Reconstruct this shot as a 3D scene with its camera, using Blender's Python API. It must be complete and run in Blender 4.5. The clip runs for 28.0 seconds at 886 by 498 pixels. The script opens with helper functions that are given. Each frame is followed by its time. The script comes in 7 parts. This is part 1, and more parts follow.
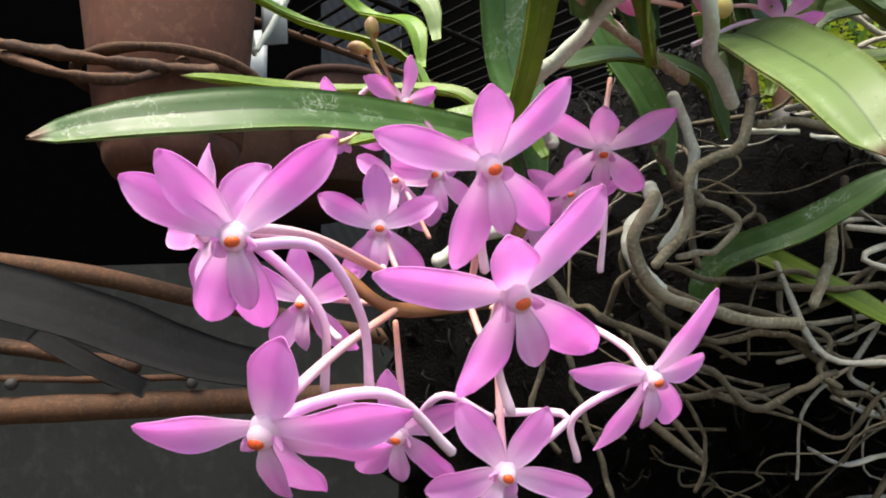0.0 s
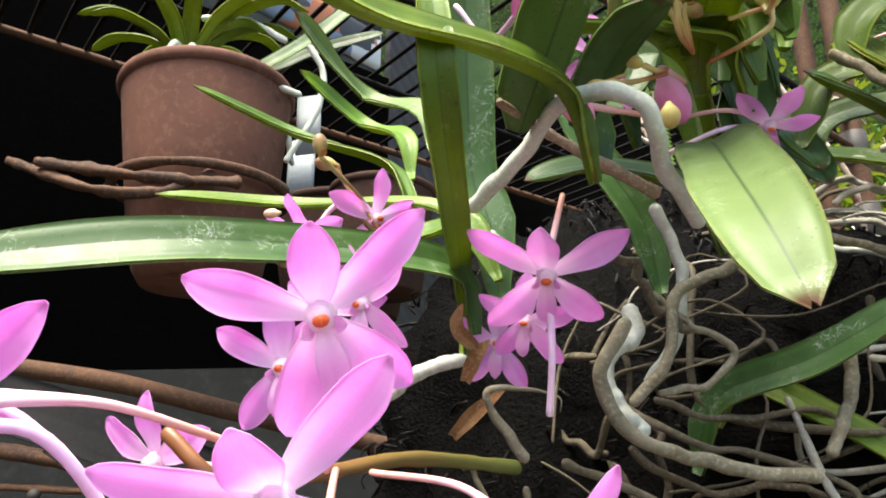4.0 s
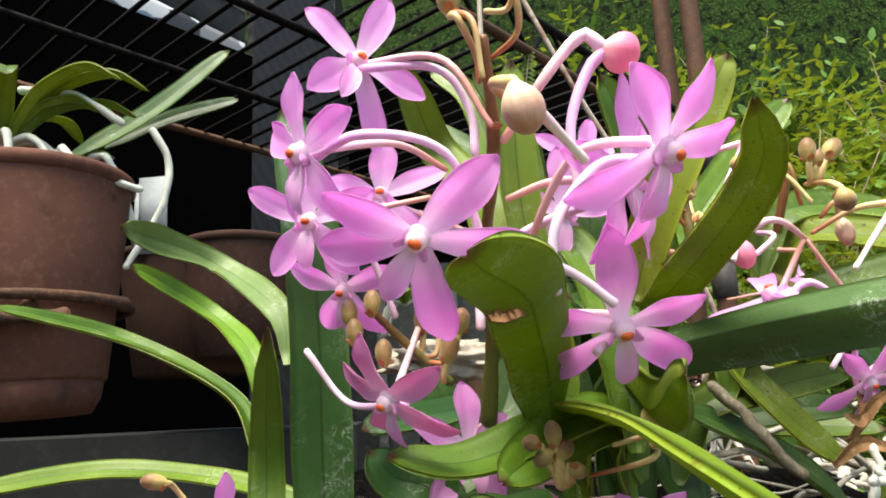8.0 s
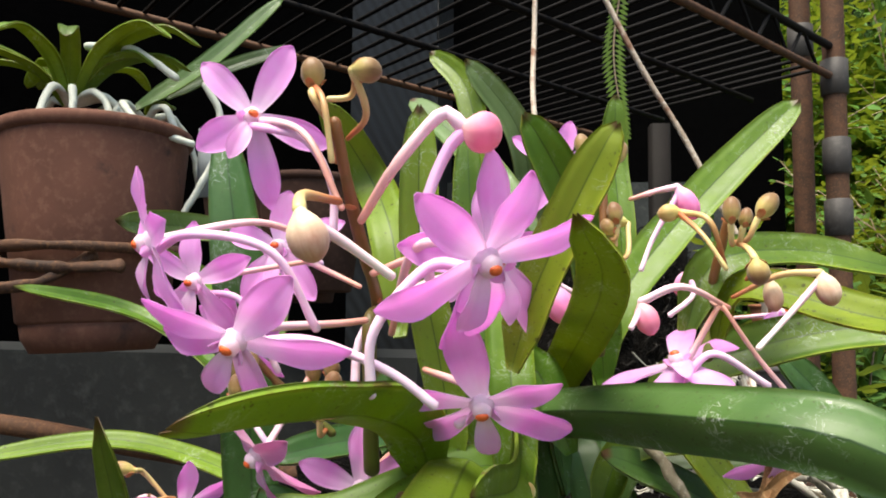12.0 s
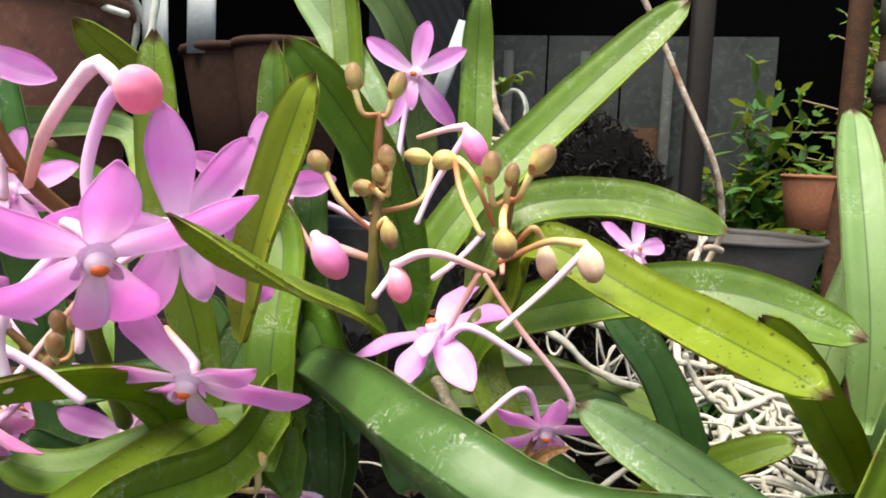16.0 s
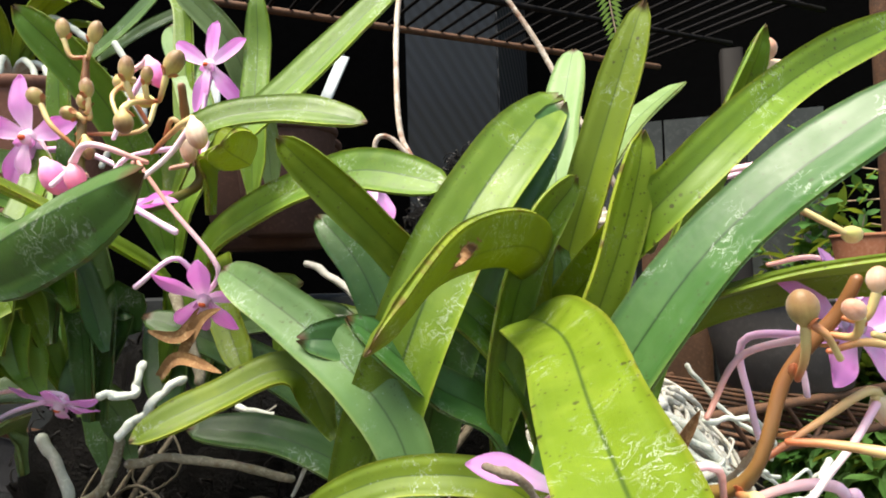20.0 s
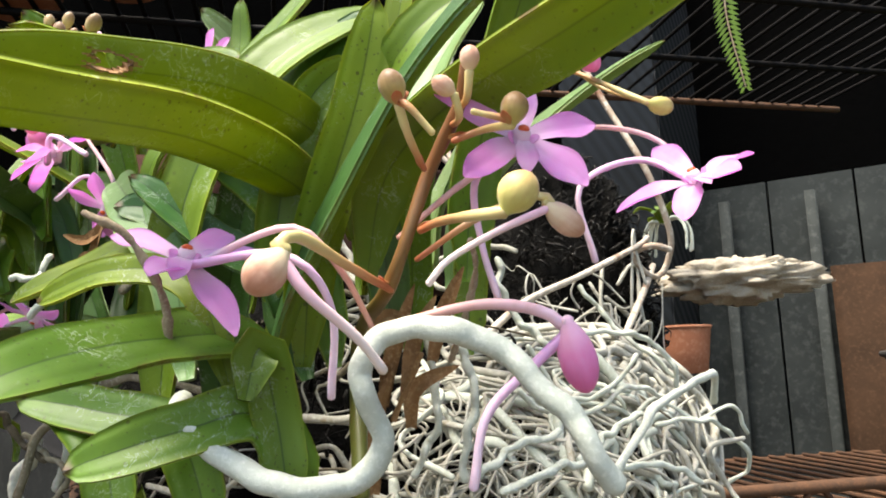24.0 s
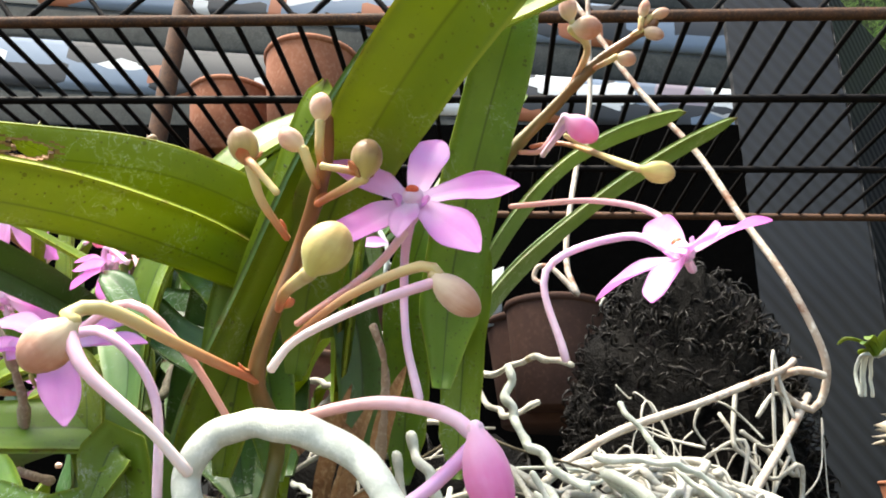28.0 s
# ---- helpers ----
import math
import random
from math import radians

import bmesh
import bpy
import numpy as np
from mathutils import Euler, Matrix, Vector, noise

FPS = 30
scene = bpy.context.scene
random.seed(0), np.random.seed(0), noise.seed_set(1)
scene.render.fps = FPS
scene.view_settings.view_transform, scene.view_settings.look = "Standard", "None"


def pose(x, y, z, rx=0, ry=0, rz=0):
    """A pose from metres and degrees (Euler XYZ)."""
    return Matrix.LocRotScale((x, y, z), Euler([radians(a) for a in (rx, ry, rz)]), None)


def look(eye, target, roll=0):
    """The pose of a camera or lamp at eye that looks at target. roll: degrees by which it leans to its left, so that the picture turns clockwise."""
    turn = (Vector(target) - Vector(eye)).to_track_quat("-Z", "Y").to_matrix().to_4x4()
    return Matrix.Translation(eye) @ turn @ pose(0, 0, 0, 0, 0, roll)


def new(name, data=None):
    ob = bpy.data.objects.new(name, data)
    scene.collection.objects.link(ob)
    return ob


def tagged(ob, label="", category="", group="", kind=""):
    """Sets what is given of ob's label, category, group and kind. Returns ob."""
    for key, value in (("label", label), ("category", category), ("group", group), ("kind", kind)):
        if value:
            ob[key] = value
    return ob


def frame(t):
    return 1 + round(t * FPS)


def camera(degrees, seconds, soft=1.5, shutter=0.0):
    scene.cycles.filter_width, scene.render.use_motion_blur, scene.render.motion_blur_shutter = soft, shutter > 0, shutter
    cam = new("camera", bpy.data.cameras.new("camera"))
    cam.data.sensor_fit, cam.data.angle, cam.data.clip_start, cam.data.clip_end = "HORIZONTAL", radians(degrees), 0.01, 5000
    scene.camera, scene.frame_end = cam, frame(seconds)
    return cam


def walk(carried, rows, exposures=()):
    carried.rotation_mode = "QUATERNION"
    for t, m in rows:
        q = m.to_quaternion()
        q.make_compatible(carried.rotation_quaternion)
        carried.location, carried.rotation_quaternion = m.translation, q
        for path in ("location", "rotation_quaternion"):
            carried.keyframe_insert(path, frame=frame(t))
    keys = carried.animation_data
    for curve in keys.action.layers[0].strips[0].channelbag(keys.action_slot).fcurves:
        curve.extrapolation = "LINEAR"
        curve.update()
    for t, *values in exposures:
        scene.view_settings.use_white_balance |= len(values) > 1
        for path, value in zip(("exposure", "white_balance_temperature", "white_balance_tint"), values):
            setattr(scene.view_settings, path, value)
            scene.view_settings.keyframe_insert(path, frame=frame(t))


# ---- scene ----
cam = camera(63.55, 28.0, soft=1.9)
# seconds, place and turn of the camera
PATH = [
    (0, -0.0000, 0.0000, 1.0000, 99.23, 1.48, 0.24),
    (0.5, 0.0059, 0.0028, 0.9937, 101.78, 0.88, 2.52),
    (1, 0.0055, 0.0073, 0.9972, 101.18, 1.31, 3.06),
    (1.5, 0.0086, 0.0075, 0.9954, 102.49, 0.97, 4.36),
    (2, 0.0144, 0.0124, 0.9980, 102.98, 0.38, 5.82),
    (2.5, 0.0182, 0.0158, 0.9986, 104.11, -0.10, 6.52),
    (4.5, 0.0341, 0.0187, 1.0273, 107.29, 0.46, 6.21),
    (5, 0.0336, 0.0224, 1.0522, 105.39, 1.39, 3.86),
    (5.5, 0.0346, 0.0214, 1.0623, 106.20, 1.20, 2.36),
    (6, 0.0334, 0.0209, 1.0725, 106.28, 1.28, 0.52),
    (6.5, 0.0342, 0.0198, 1.0832, 105.37, 2.11, -0.75),
    (7, 0.0334, 0.0214, 1.0948, 104.51, 2.66, -2.36),
    (7.5, 0.0340, 0.0214, 1.1035, 103.47, 2.90, -3.48),
    (8, 0.0380, 0.0154, 1.1136, 102.27, 2.58, -3.40),
    (8.5, 0.0434, 0.0123, 1.1216, 101.00, 2.09, -2.98),
    (9, 0.0515, 0.0127, 1.1328, 99.34, 2.18, -1.45),
    (9.5, 0.0611, 0.0124, 1.1408, 98.78, 1.84, 0.33),
    (10, 0.0653, 0.0099, 1.1441, 98.45, 2.04, 1.42),
    (10.5, 0.0716, 0.0085, 1.1442, 97.74, 1.20, 3.09),
    (11, 0.0769, 0.0057, 1.1465, 96.16, 0.23, 4.39),
    (11.5, 0.0772, 0.0058, 1.1489, 94.75, -0.46, 4.20),
    (12, 0.0857, 0.0106, 1.1440, 94.86, -0.81, 5.54),
    (12.5, 0.0935, 0.0155, 1.1400, 94.84, -1.10, 6.37),
    (13, 0.1029, 0.0214, 1.1402, 93.30, -2.59, 7.45),
    (13.5, 0.1104, 0.0252, 1.1384, 92.97, -2.61, 7.65),
    (15.5, 0.1397, 0.0305, 1.1608, 84.64, -1.56, 9.43),
    (16, 0.1429, 0.0348, 1.1663, 82.81, -2.01, 9.66),
    (16.5, 0.1469, 0.0415, 1.1713, 80.77, -0.62, 9.99),
    (17, 0.1579, 0.0452, 1.1701, 81.44, 0.19, 11.72),
    (17.5, 0.1696, 0.0473, 1.1615, 84.74, 0.23, 14.10),
    (18, 0.1804, 0.0456, 1.1556, 86.72, -0.03, 14.72),
    (18.5, 0.1906, 0.0384, 1.1489, 88.80, 0.57, 14.50),
    (19, 0.2004, 0.0342, 1.1398, 92.08, 0.11, 14.18),
    (19.5, 0.2176, 0.0321, 1.1317, 91.39, 1.12, 15.38),
    (20, 0.2396, 0.0328, 1.1182, 92.03, 1.85, 16.94),
    (20.5, 0.2502, 0.0334, 1.1068, 94.05, 1.97, 16.94),
    (21, 0.2629, 0.0295, 1.1000, 94.46, 1.85, 17.55),
    (21.5, 0.2733, 0.0304, 1.0916, 95.28, 2.80, 18.98),
    (22, 0.2884, 0.0317, 1.0845, 95.74, 1.84, 21.75),
    (22.5, 0.2984, 0.0339, 1.0775, 97.30, 2.10, 24.98),
    (24.5, 0.3254, 0.0697, 1.0698, 99.56, 0.04, 35.31),
    (25, 0.3300, 0.0777, 1.0694, 100.40, -1.42, 38.33),
    (25.5, 0.3328, 0.0902, 1.0657, 103.45, -1.08, 42.75),
    (26, 0.3340, 0.0935, 1.0661, 105.06, -1.49, 43.44),
    (26.5, 0.3358, 0.0954, 1.0713, 105.61, -1.38, 44.18),
    (27, 0.3387, 0.0964, 1.0739, 107.09, -1.05, 45.64),
    (27.5, 0.3418, 0.1000, 1.0737, 108.45, -1.31, 47.19),
    (28, 0.3418, 0.1076, 1.0663, 110.21, -2.01, 48.49),
]
walk(cam, [(t, pose(x, y, z, rx, ry, rz)) for t, x, y, z, rx, ry, rz in PATH], [(t, e, 7300, 9) for t, e in ((0, 1.26), (2.5, 1.27), (5, 1.95), (6.5, 1.74), (8, 1.22), (10, 1.03), (13, 1.05), (16, 1.12), (20, 1.42), (22, 1.48), (25, 1.5), (28, 1.85))])
# world and sun: soft daylight from high above the plants
SUN_EL, SUN_AZ = 69.0, 208.0
world = bpy.data.worlds.new("world")
scene.world = world
world.use_nodes = True
wn = world.node_tree
sky = wn.nodes.new("ShaderNodeTexSky")
sky.sky_type, sky.sun_disc = "NISHITA", False
sky.sun_elevation, sky.sun_rotation = radians(SUN_EL), radians(SUN_AZ)
wn.links.new(sky.outputs[0], wn.nodes["Background"].inputs[0])
wn.nodes["Background"].inputs[1].default_value = 0.13
sun_data = bpy.data.lights.new("sun", "SUN")
sun_data.energy, sun_data.angle, sun_data.color = 4.6, radians(40), (1.0, 0.97, 0.92)
sun = new("sun", sun_data)
sun_from = Vector((math.sin(radians(SUN_AZ)) * math.cos(radians(SUN_EL)), math.cos(radians(SUN_AZ)) * math.cos(radians(SUN_EL)), math.sin(radians(SUN_EL))))
sun.matrix_world = look(sun_from * 5 + Vector((0, 0, 1)), (0, 0, 1))


# ---- materials ----
class Nodes:
    """A short way to write node trees."""

    def __init__(self, name):
        self.mat = bpy.data.materials.new(name)
        self.mat.use_nodes = True
        self.tree = self.mat.node_tree
        self.bsdf = self.tree.nodes["Principled BSDF"]
        self.out = self.tree.nodes["Material Output"]

    def add(self, kind, **inputs):
        node = self.tree.nodes.new("ShaderNode" + kind)
        for key, value in inputs.items():
            slot = node.inputs[int(key[1:])] if key[0] == "i" and key[1:].isdigit() else node.inputs[key.replace("_", " ")]
            if isinstance(value, bpy.types.NodeSocket):
                self.tree.links.new(value, slot)
            else:
                slot.default_value = value
        return node

    def coords(self, kind="Object"):
        return self.add("TexCoord").outputs[kind]

    def scaled(self, vec, s):
        return self.add("Mapping", Vector=vec, Scale=s).outputs[0]

    def noise(self, vec, scale, detail=4.0, rough=0.55, distort=0.0):
        return self.add("TexNoise", Vector=vec, Scale=scale, Detail=detail, Roughness=rough, Distortion=distort).outputs["Fac"]

    def voronoi(self, vec, scale):
        return self.add("TexVoronoi", Vector=vec, Scale=scale)

    def math(self, op, a, b=0.0, clamp=False):
        node = self.add("Math", i0=a, i1=b)
        node.operation, node.use_clamp = op, clamp
        return node.outputs[0]

    def ramp(self, fac, lo, hi):
        """0 below lo, 1 above hi (or the other way round)."""
        node = self.add("MapRange", Value=fac)
        node.inputs[1].default_value, node.inputs[2].default_value = lo, hi
        return node.outputs[0]

    def mix(self, fac, a, b, blend="MIX"):
        node = self.tree.nodes.new("ShaderNodeMix")
        node.data_type, node.blend_type = "RGBA", blend
        for slot, value in ((0, fac), (6, a), (7, b)):
            if isinstance(value, bpy.types.NodeSocket):
                self.tree.links.new(value, node.inputs[slot])
            elif slot == 0:
                node.inputs[0].default_value = value
            else:
                node.inputs[slot].default_value = (*value, 1)
        return node.outputs[2]

    def set(self, **inputs):
        for key, value in inputs.items():
            slot = self.bsdf.inputs[key.replace("_", " ")]
            if isinstance(value, bpy.types.NodeSocket):
                self.tree.links.new(value, slot)
            else:
                slot.default_value = value
        return self

    def bump(self, height, strength=0.3, distance=0.0005):
        self.tree.links.new(self.add("Bump", Height=height, Strength=strength, Distance=distance).outputs[0], self.bsdf.inputs["Normal"])
        return self

    def thin(self, colour, share):
        """Lets part of the light through, as a leaf or petal does."""
        glow = self.add("BsdfTranslucent", Color=colour)
        both = self.add("MixShader", i0=share, i1=self.bsdf.outputs[0], i2=glow.outputs[0])
        self.tree.links.new(both.outputs[0], self.out.inputs[0])
        return self

    def random(self):
        return self.add("ObjectInfo").outputs["Random"]

    def uv(self):
        node = self.add("SeparateXYZ", i0=self.coords("UV"))
        return node.outputs[0], node.outputs[1]


def leaf_material(name, dark, mid, light, rough, marks, share=0.24, scratched=0.6, fine=0.012, curl=330):
    n = Nodes(name)
    obj, uvc = n.coords(), n.coords("UV")
    u, v = n.uv()
    wide = n.noise(obj, 45, 3)
    fibre = n.noise(n.scaled(uvc, (70, 2.5, 1)), 1.0, 3)
    mottle = n.noise(obj, 210, 4, 0.6)
    chance = n.random()
    side = n.math("ABSOLUTE", n.math("SUBTRACT", u, 0.5))
    col = n.mix(n.ramp(wide, 0.32, 0.66), dark, mid)
    col = n.mix(n.math("MULTIPLY", n.ramp(fibre, 0.45, 0.8), 0.1), col, light)
    col = n.mix(n.math("MULTIPLY", n.ramp(mottle, 0.5, 0.8), 0.4), col, light)
    col = n.mix(n.math("MULTIPLY", n.ramp(mottle, 0.46, 0.28), 0.35), col, dark)
    col = n.mix(n.math("MULTIPLY", chance, 0.5), col, light)
    # each leaf has its own age: yellower or deeper green
    hue = n.add("HueSaturation", Color=col, Hue=n.math("ADD", n.math("MULTIPLY", n.math("FRACT", n.math("MULTIPLY", chance, 7.31)), 0.03), 0.483), Saturation=1.08, Value=n.math("ADD", n.math("MULTIPLY", n.math("FRACT", n.math("MULTIPLY", chance, 13.7)), 0.36), 0.84))
    col = hue.outputs[0]
    # yellow, partly browned margins with their edge glow coloured in, a dark groove along the middle
    edge = n.ramp(n.math("ADD", side, n.math("MULTIPLY", wide, 0.03)), 0.462, 0.5)
    col = n.mix(n.math("MULTIPLY", edge, n.math("MULTIPLY", n.ramp(n.noise(obj, 30, 3), 0.36, 0.62), 0.6)), col, (light[0] * 1.6, light[1] * 1.3, light[2]))
    burnt = n.math("MULTIPLY", n.ramp(n.math("ADD", side, n.math("MULTIPLY", mottle, 0.03)), 0.494, 0.51), n.ramp(n.noise(obj, 240, 3), 0.54, 0.66))
    col = n.mix(n.math("MULTIPLY", burnt, marks), col, (0.11, 0.045, 0.015))
    rib = n.ramp(side, 0.028, 0.006)
    col = n.mix(n.math("MULTIPLY", rib, 0.85), col, (dark[0] * 0.5, dark[1] * 0.55, dark[2] * 0.5))
    # dark specks of many sizes, gathered in places and along the margin
    few = n.ramp(n.math("ADD", n.noise(obj, 38, 2), n.math("MULTIPLY", side, 0.4)), 0.46, 0.64)
    for scale, most in ((620, 0.3), (1500, 0.36)):
        spot = n.voronoi(obj, scale)
        pick = n.add("SeparateColor", i0=spot.outputs["Color"])
        size = n.math("MULTIPLY", n.ramp(pick.outputs[0], 0.55, 1.0), most)
        dot = n.ramp(n.math("SUBTRACT", size, spot.outputs["Distance"]), 0.0, 0.06)
        col = n.mix(n.math("MULTIPLY", n.math("MULTIPLY", dot, few), marks), col, (0.03, 0.022, 0.008))
    # dried white water marks, scratches and specks of lime
    line = n.math("ABSOLUTE", n.math("SUBTRACT", n.noise(obj, curl, 5, 0.65, 0.8), 0.5))
    where = n.ramp(n.noise(obj, 90, 3), 0.52, 0.66)
    scratch = n.math("MULTIPLY", n.ramp(line, fine, 0.003), where)
    fleck = n.voronoi(obj, 800)
    fleck_on = n.math("MULTIPLY", n.ramp(fleck.outputs["Distance"], 0.13, 0.05), n.ramp(n.noise(obj, 75, 2), 0.56, 0.68))
    col = n.mix(n.math("MULTIPLY", n.math("MAXIMUM", scratch, n.math("MULTIPLY", fleck_on, 0.8)), scratched), col, (0.66, 0.70, 0.62))
    # browned tip
    tip = n.ramp(n.math("ADD", v, n.math("MULTIPLY", n.noise(obj, 160, 3), 0.05)), 0.998, 1.02)
    col = n.mix(tip, col, (0.075, 0.036, 0.014))
    n.set(Base_Color=col, Roughness=n.math("ADD", n.math("MULTIPLY", mottle, 0.36), rough + 0.1), Specular_IOR_Level=0.42)
    n.bump(n.math("ADD", n.math("MULTIPLY", fibre, 0.22), n.math("MULTIPLY", n.noise(obj, 420, 4), 0.7)), 0.22, 0.0005)
    return n.thin(n.mix(0.5, col, (0.56, 0.60, 0.05)), share).mat


LEAF_UP = leaf_material("leaf_upper_side", (0.036, 0.095, 0.012), (0.08, 0.165, 0.02), (0.18, 0.28, 0.042), 0.2, 0.7)
LEAF_LOW = leaf_material("leaf_under_side", (0.072, 0.14, 0.016), (0.14, 0.235, 0.024), (0.26, 0.345, 0.05), 0.24, 0.85, 0.36)
LEAF_DEEP = leaf_material("leaf_bluish_green", (0.016, 0.056, 0.013), (0.036, 0.098, 0.023), (0.09, 0.175, 0.055), 0.16, 0.6, 0.14, 0.65, 0.012, 300)
LEAF_PALE = leaf_material("leaf_greyish_green", (0.07, 0.14, 0.042), (0.115, 0.205, 0.07), (0.21, 0.30, 0.12), 0.22, 0.5)


def petal_material(name, deep, body, base, share=0.4, fade=0.6, tip=0.4, tip_from=0.86):
    n = Nodes(name)
    obj, uvc = n.coords(), n.coords("UV")
    u, v = n.uv()
    vein = n.noise(n.scaled(uvc, (22, 1.6, 1)), 1.0, 3)
    cell = n.voronoi(obj, 3400).outputs["Distance"]
    side = n.math("ABSOLUTE", n.math("SUBTRACT", u, 0.5))
    col = n.mix(n.ramp(n.noise(obj, 150, 4), 0.3, 0.72), body, deep)
    col = n.mix(n.math("MULTIPLY", n.ramp(vein, 0.45, 0.72), 0.4), col, deep)
    col = n.mix(n.math("MULTIPLY", n.ramp(v, fade, 0.02), 0.9), col, base)
    col = n.mix(n.math("MULTIPLY", n.ramp(n.math("ADD", v, n.math("MULTIPLY", vein, 0.1)), tip_from + 0.05, tip_from + 0.35), tip), col, deep)
    col = n.mix(n.math("MULTIPLY", n.random(), 0.12), col, base)
    n.set(Base_Color=col, Roughness=n.math("ADD", n.math("MULTIPLY", cell, 0.3), 0.34), Specular_IOR_Level=0.4, Sheen_Weight=0.2)
    n.bump(n.math("ADD", n.math("MULTIPLY", cell, 0.5), n.math("MULTIPLY", vein, 1.2)), 0.16, 0.00025)
    return n.thin(col, share).mat


PETAL = petal_material("pink_petal", (0.95, 0.40, 0.88), (0.99, 0.58, 0.97), (1.0, 0.88, 0.99), 0.58, 0.5)
PETAL_OLD = petal_material("withered_pink_petal", (0.78, 0.22, 0.56), (0.88, 0.36, 0.70), (0.90, 0.6, 0.78))
LIP = petal_material("lip_tissue", (0.92, 0.42, 0.84), (0.95, 0.60, 0.90), (0.98, 0.88, 0.95), 0.5)
BUD_PINK = petal_material("pink_bud", (0.90, 0.16, 0.34), (0.95, 0.40, 0.56), (0.95, 0.62, 0.60), 0.25, 0.5, 0.6, 0.5)
BUD_ROSE = petal_material("rose_bud", (0.90, 0.20, 0.52), (0.94, 0.42, 0.72), (0.95, 0.66, 0.82), 0.3, 0.5, 0.6, 0.5)
BUD_CREAM = petal_material("cream_bud", (0.50, 0.19, 0.11), (0.88, 0.64, 0.50), (0.86, 0.74, 0.48), 0.15, 0.6, 0.8, 0.62)
BUD_LIME = petal_material("lime_bud", (0.48, 0.27, 0.10), (0.74, 0.68, 0.24), (0.62, 0.60, 0.16), 0.15, 0.6, 0.75, 0.66)
BUD_TAN = petal_material("tan_bud", (0.17, 0.07, 0.03), (0.50, 0.34, 0.12), (0.52, 0.46, 0.14), 0.12, 0.6, 0.85, 0.5)


def stem_material(name, base, tip, rough=0.42):
    """Colour that runs along a stem from its base to its tip."""
    n = Nodes(name)
    obj = n.coords()
    u, v = n.uv()
    grain = n.noise(obj, 220, 4)
    col = n.mix(n.ramp(n.math("ADD", v, n.math("MULTIPLY", n.noise(obj, 60, 2), 0.25)), 0.25, 0.95), base, tip)
    col = n.mix(n.math("MULTIPLY", n.ramp(grain, 0.55, 0.75), 0.35), col, (base[0] * 0.6, base[1] * 0.5, base[2] * 0.5))
    n.set(Base_Color=col, Roughness=rough, Specular_IOR_Level=0.45, Subsurface_Weight=0.12, Subsurface_Radius=(0.002, 0.001, 0.0008))
    return n.bump(grain, 0.2, 0.0003).mat


SPUR = stem_material("spur_tissue", (0.82, 0.42, 0.74), (0.88, 0.64, 0.77))
SPUR_PINK = stem_material("pink_spur_tissue", (0.82, 0.48, 0.58), (0.9, 0.74, 0.70))
PEDICEL = stem_material("pedicel_tissue", (0.70, 0.34, 0.27), (0.88, 0.60, 0.72))
PEDICEL_PALE = stem_material("pale_pedicel_tissue", (0.40, 0.12, 0.05), (0.62, 0.50, 0.22))
STALK = stem_material("flower_stalk_tissue", (0.10, 0.11, 0.02), (0.18, 0.075, 0.025))
BRACT = stem_material("bract_tissue", (0.40, 0.20, 0.07), (0.45, 0.14, 0.06), 0.6)


def rough_material(name, dark, mid, light, scale, rough=0.8, bump=0.5, dist=0.0008, spec=0.3, metal=0.0, patch=None, patch_at=(0.55, 0.65)):
    n = Nodes(name)
    obj = n.coords()
    big, fine = n.noise(obj, scale, 4), n.noise(obj, scale * 7, 5, 0.65)
    col = n.mix(n.ramp(big, 0.32, 0.68), dark, mid)
    col = n.mix(n.ramp(fine, 0.5, 0.75), col, light)
    col = n.mix(n.math("MULTIPLY", n.random(), 0.25), col, light)
    if patch:
        col = n.mix(n.ramp(n.noise(obj, scale * 2.3, 5, 0.6), *patch_at), col, patch)
    n.set(Base_Color=col, Roughness=n.math("ADD", n.math("MULTIPLY", fine, 0.2), rough - 0.1), Specular_IOR_Level=spec, Metallic=metal)
    return n.bump(n.math("ADD", fine, big), bump, dist).mat


ROOT = rough_material("grey_white_root_skin", (0.40, 0.43, 0.36), (0.54, 0.57, 0.49), (0.70, 0.71, 0.64), 140, 0.75, 0.5, 0.0004, patch=(0.40, 0.36, 0.22), patch_at=(0.64, 0.74))
ROOT_OLD = rough_material("old_brown_root_skin", (0.045, 0.034, 0.02), (0.10, 0.08, 0.05), (0.19, 0.165, 0.115), 120, 0.8, 0.5, 0.0004)
ROOT_THIN = rough_material("thin_white_root_skin", (0.25, 0.24, 0.195), (0.41, 0.39, 0.33), (0.58, 0.565, 0.505), 110, 0.8, 0.4, 0.0003, patch=(0.24, 0.19, 0.11), patch_at=(0.6, 0.72))
# Browner root skin, also dimmed in colour for the shade round these roots.
ROOT_DIM = rough_material("shade_dimmed_root_skin", (0.11, 0.095, 0.055), (0.22, 0.195, 0.13), (0.38, 0.35, 0.27), 130, 0.8, 0.5, 0.0004, patch=(0.14, 0.11, 0.06), patch_at=(0.55, 0.7))
ANTHER = rough_material("orange_anther", (0.55, 0.05, 0.012), (0.78, 0.10, 0.02), (0.88, 0.24, 0.07), 500, 0.4, 0.2, 0.0002, 0.5)
HUSK = rough_material("dry_brown_husk", (0.16, 0.07, 0.025), (0.32, 0.17, 0.07), (0.48, 0.31, 0.16), 160, 0.85)
TWIG = rough_material("grey_brown_twig_bark", (0.16, 0.10, 0.06), (0.33, 0.24, 0.16), (0.5, 0.42, 0.32), 150, 0.9)
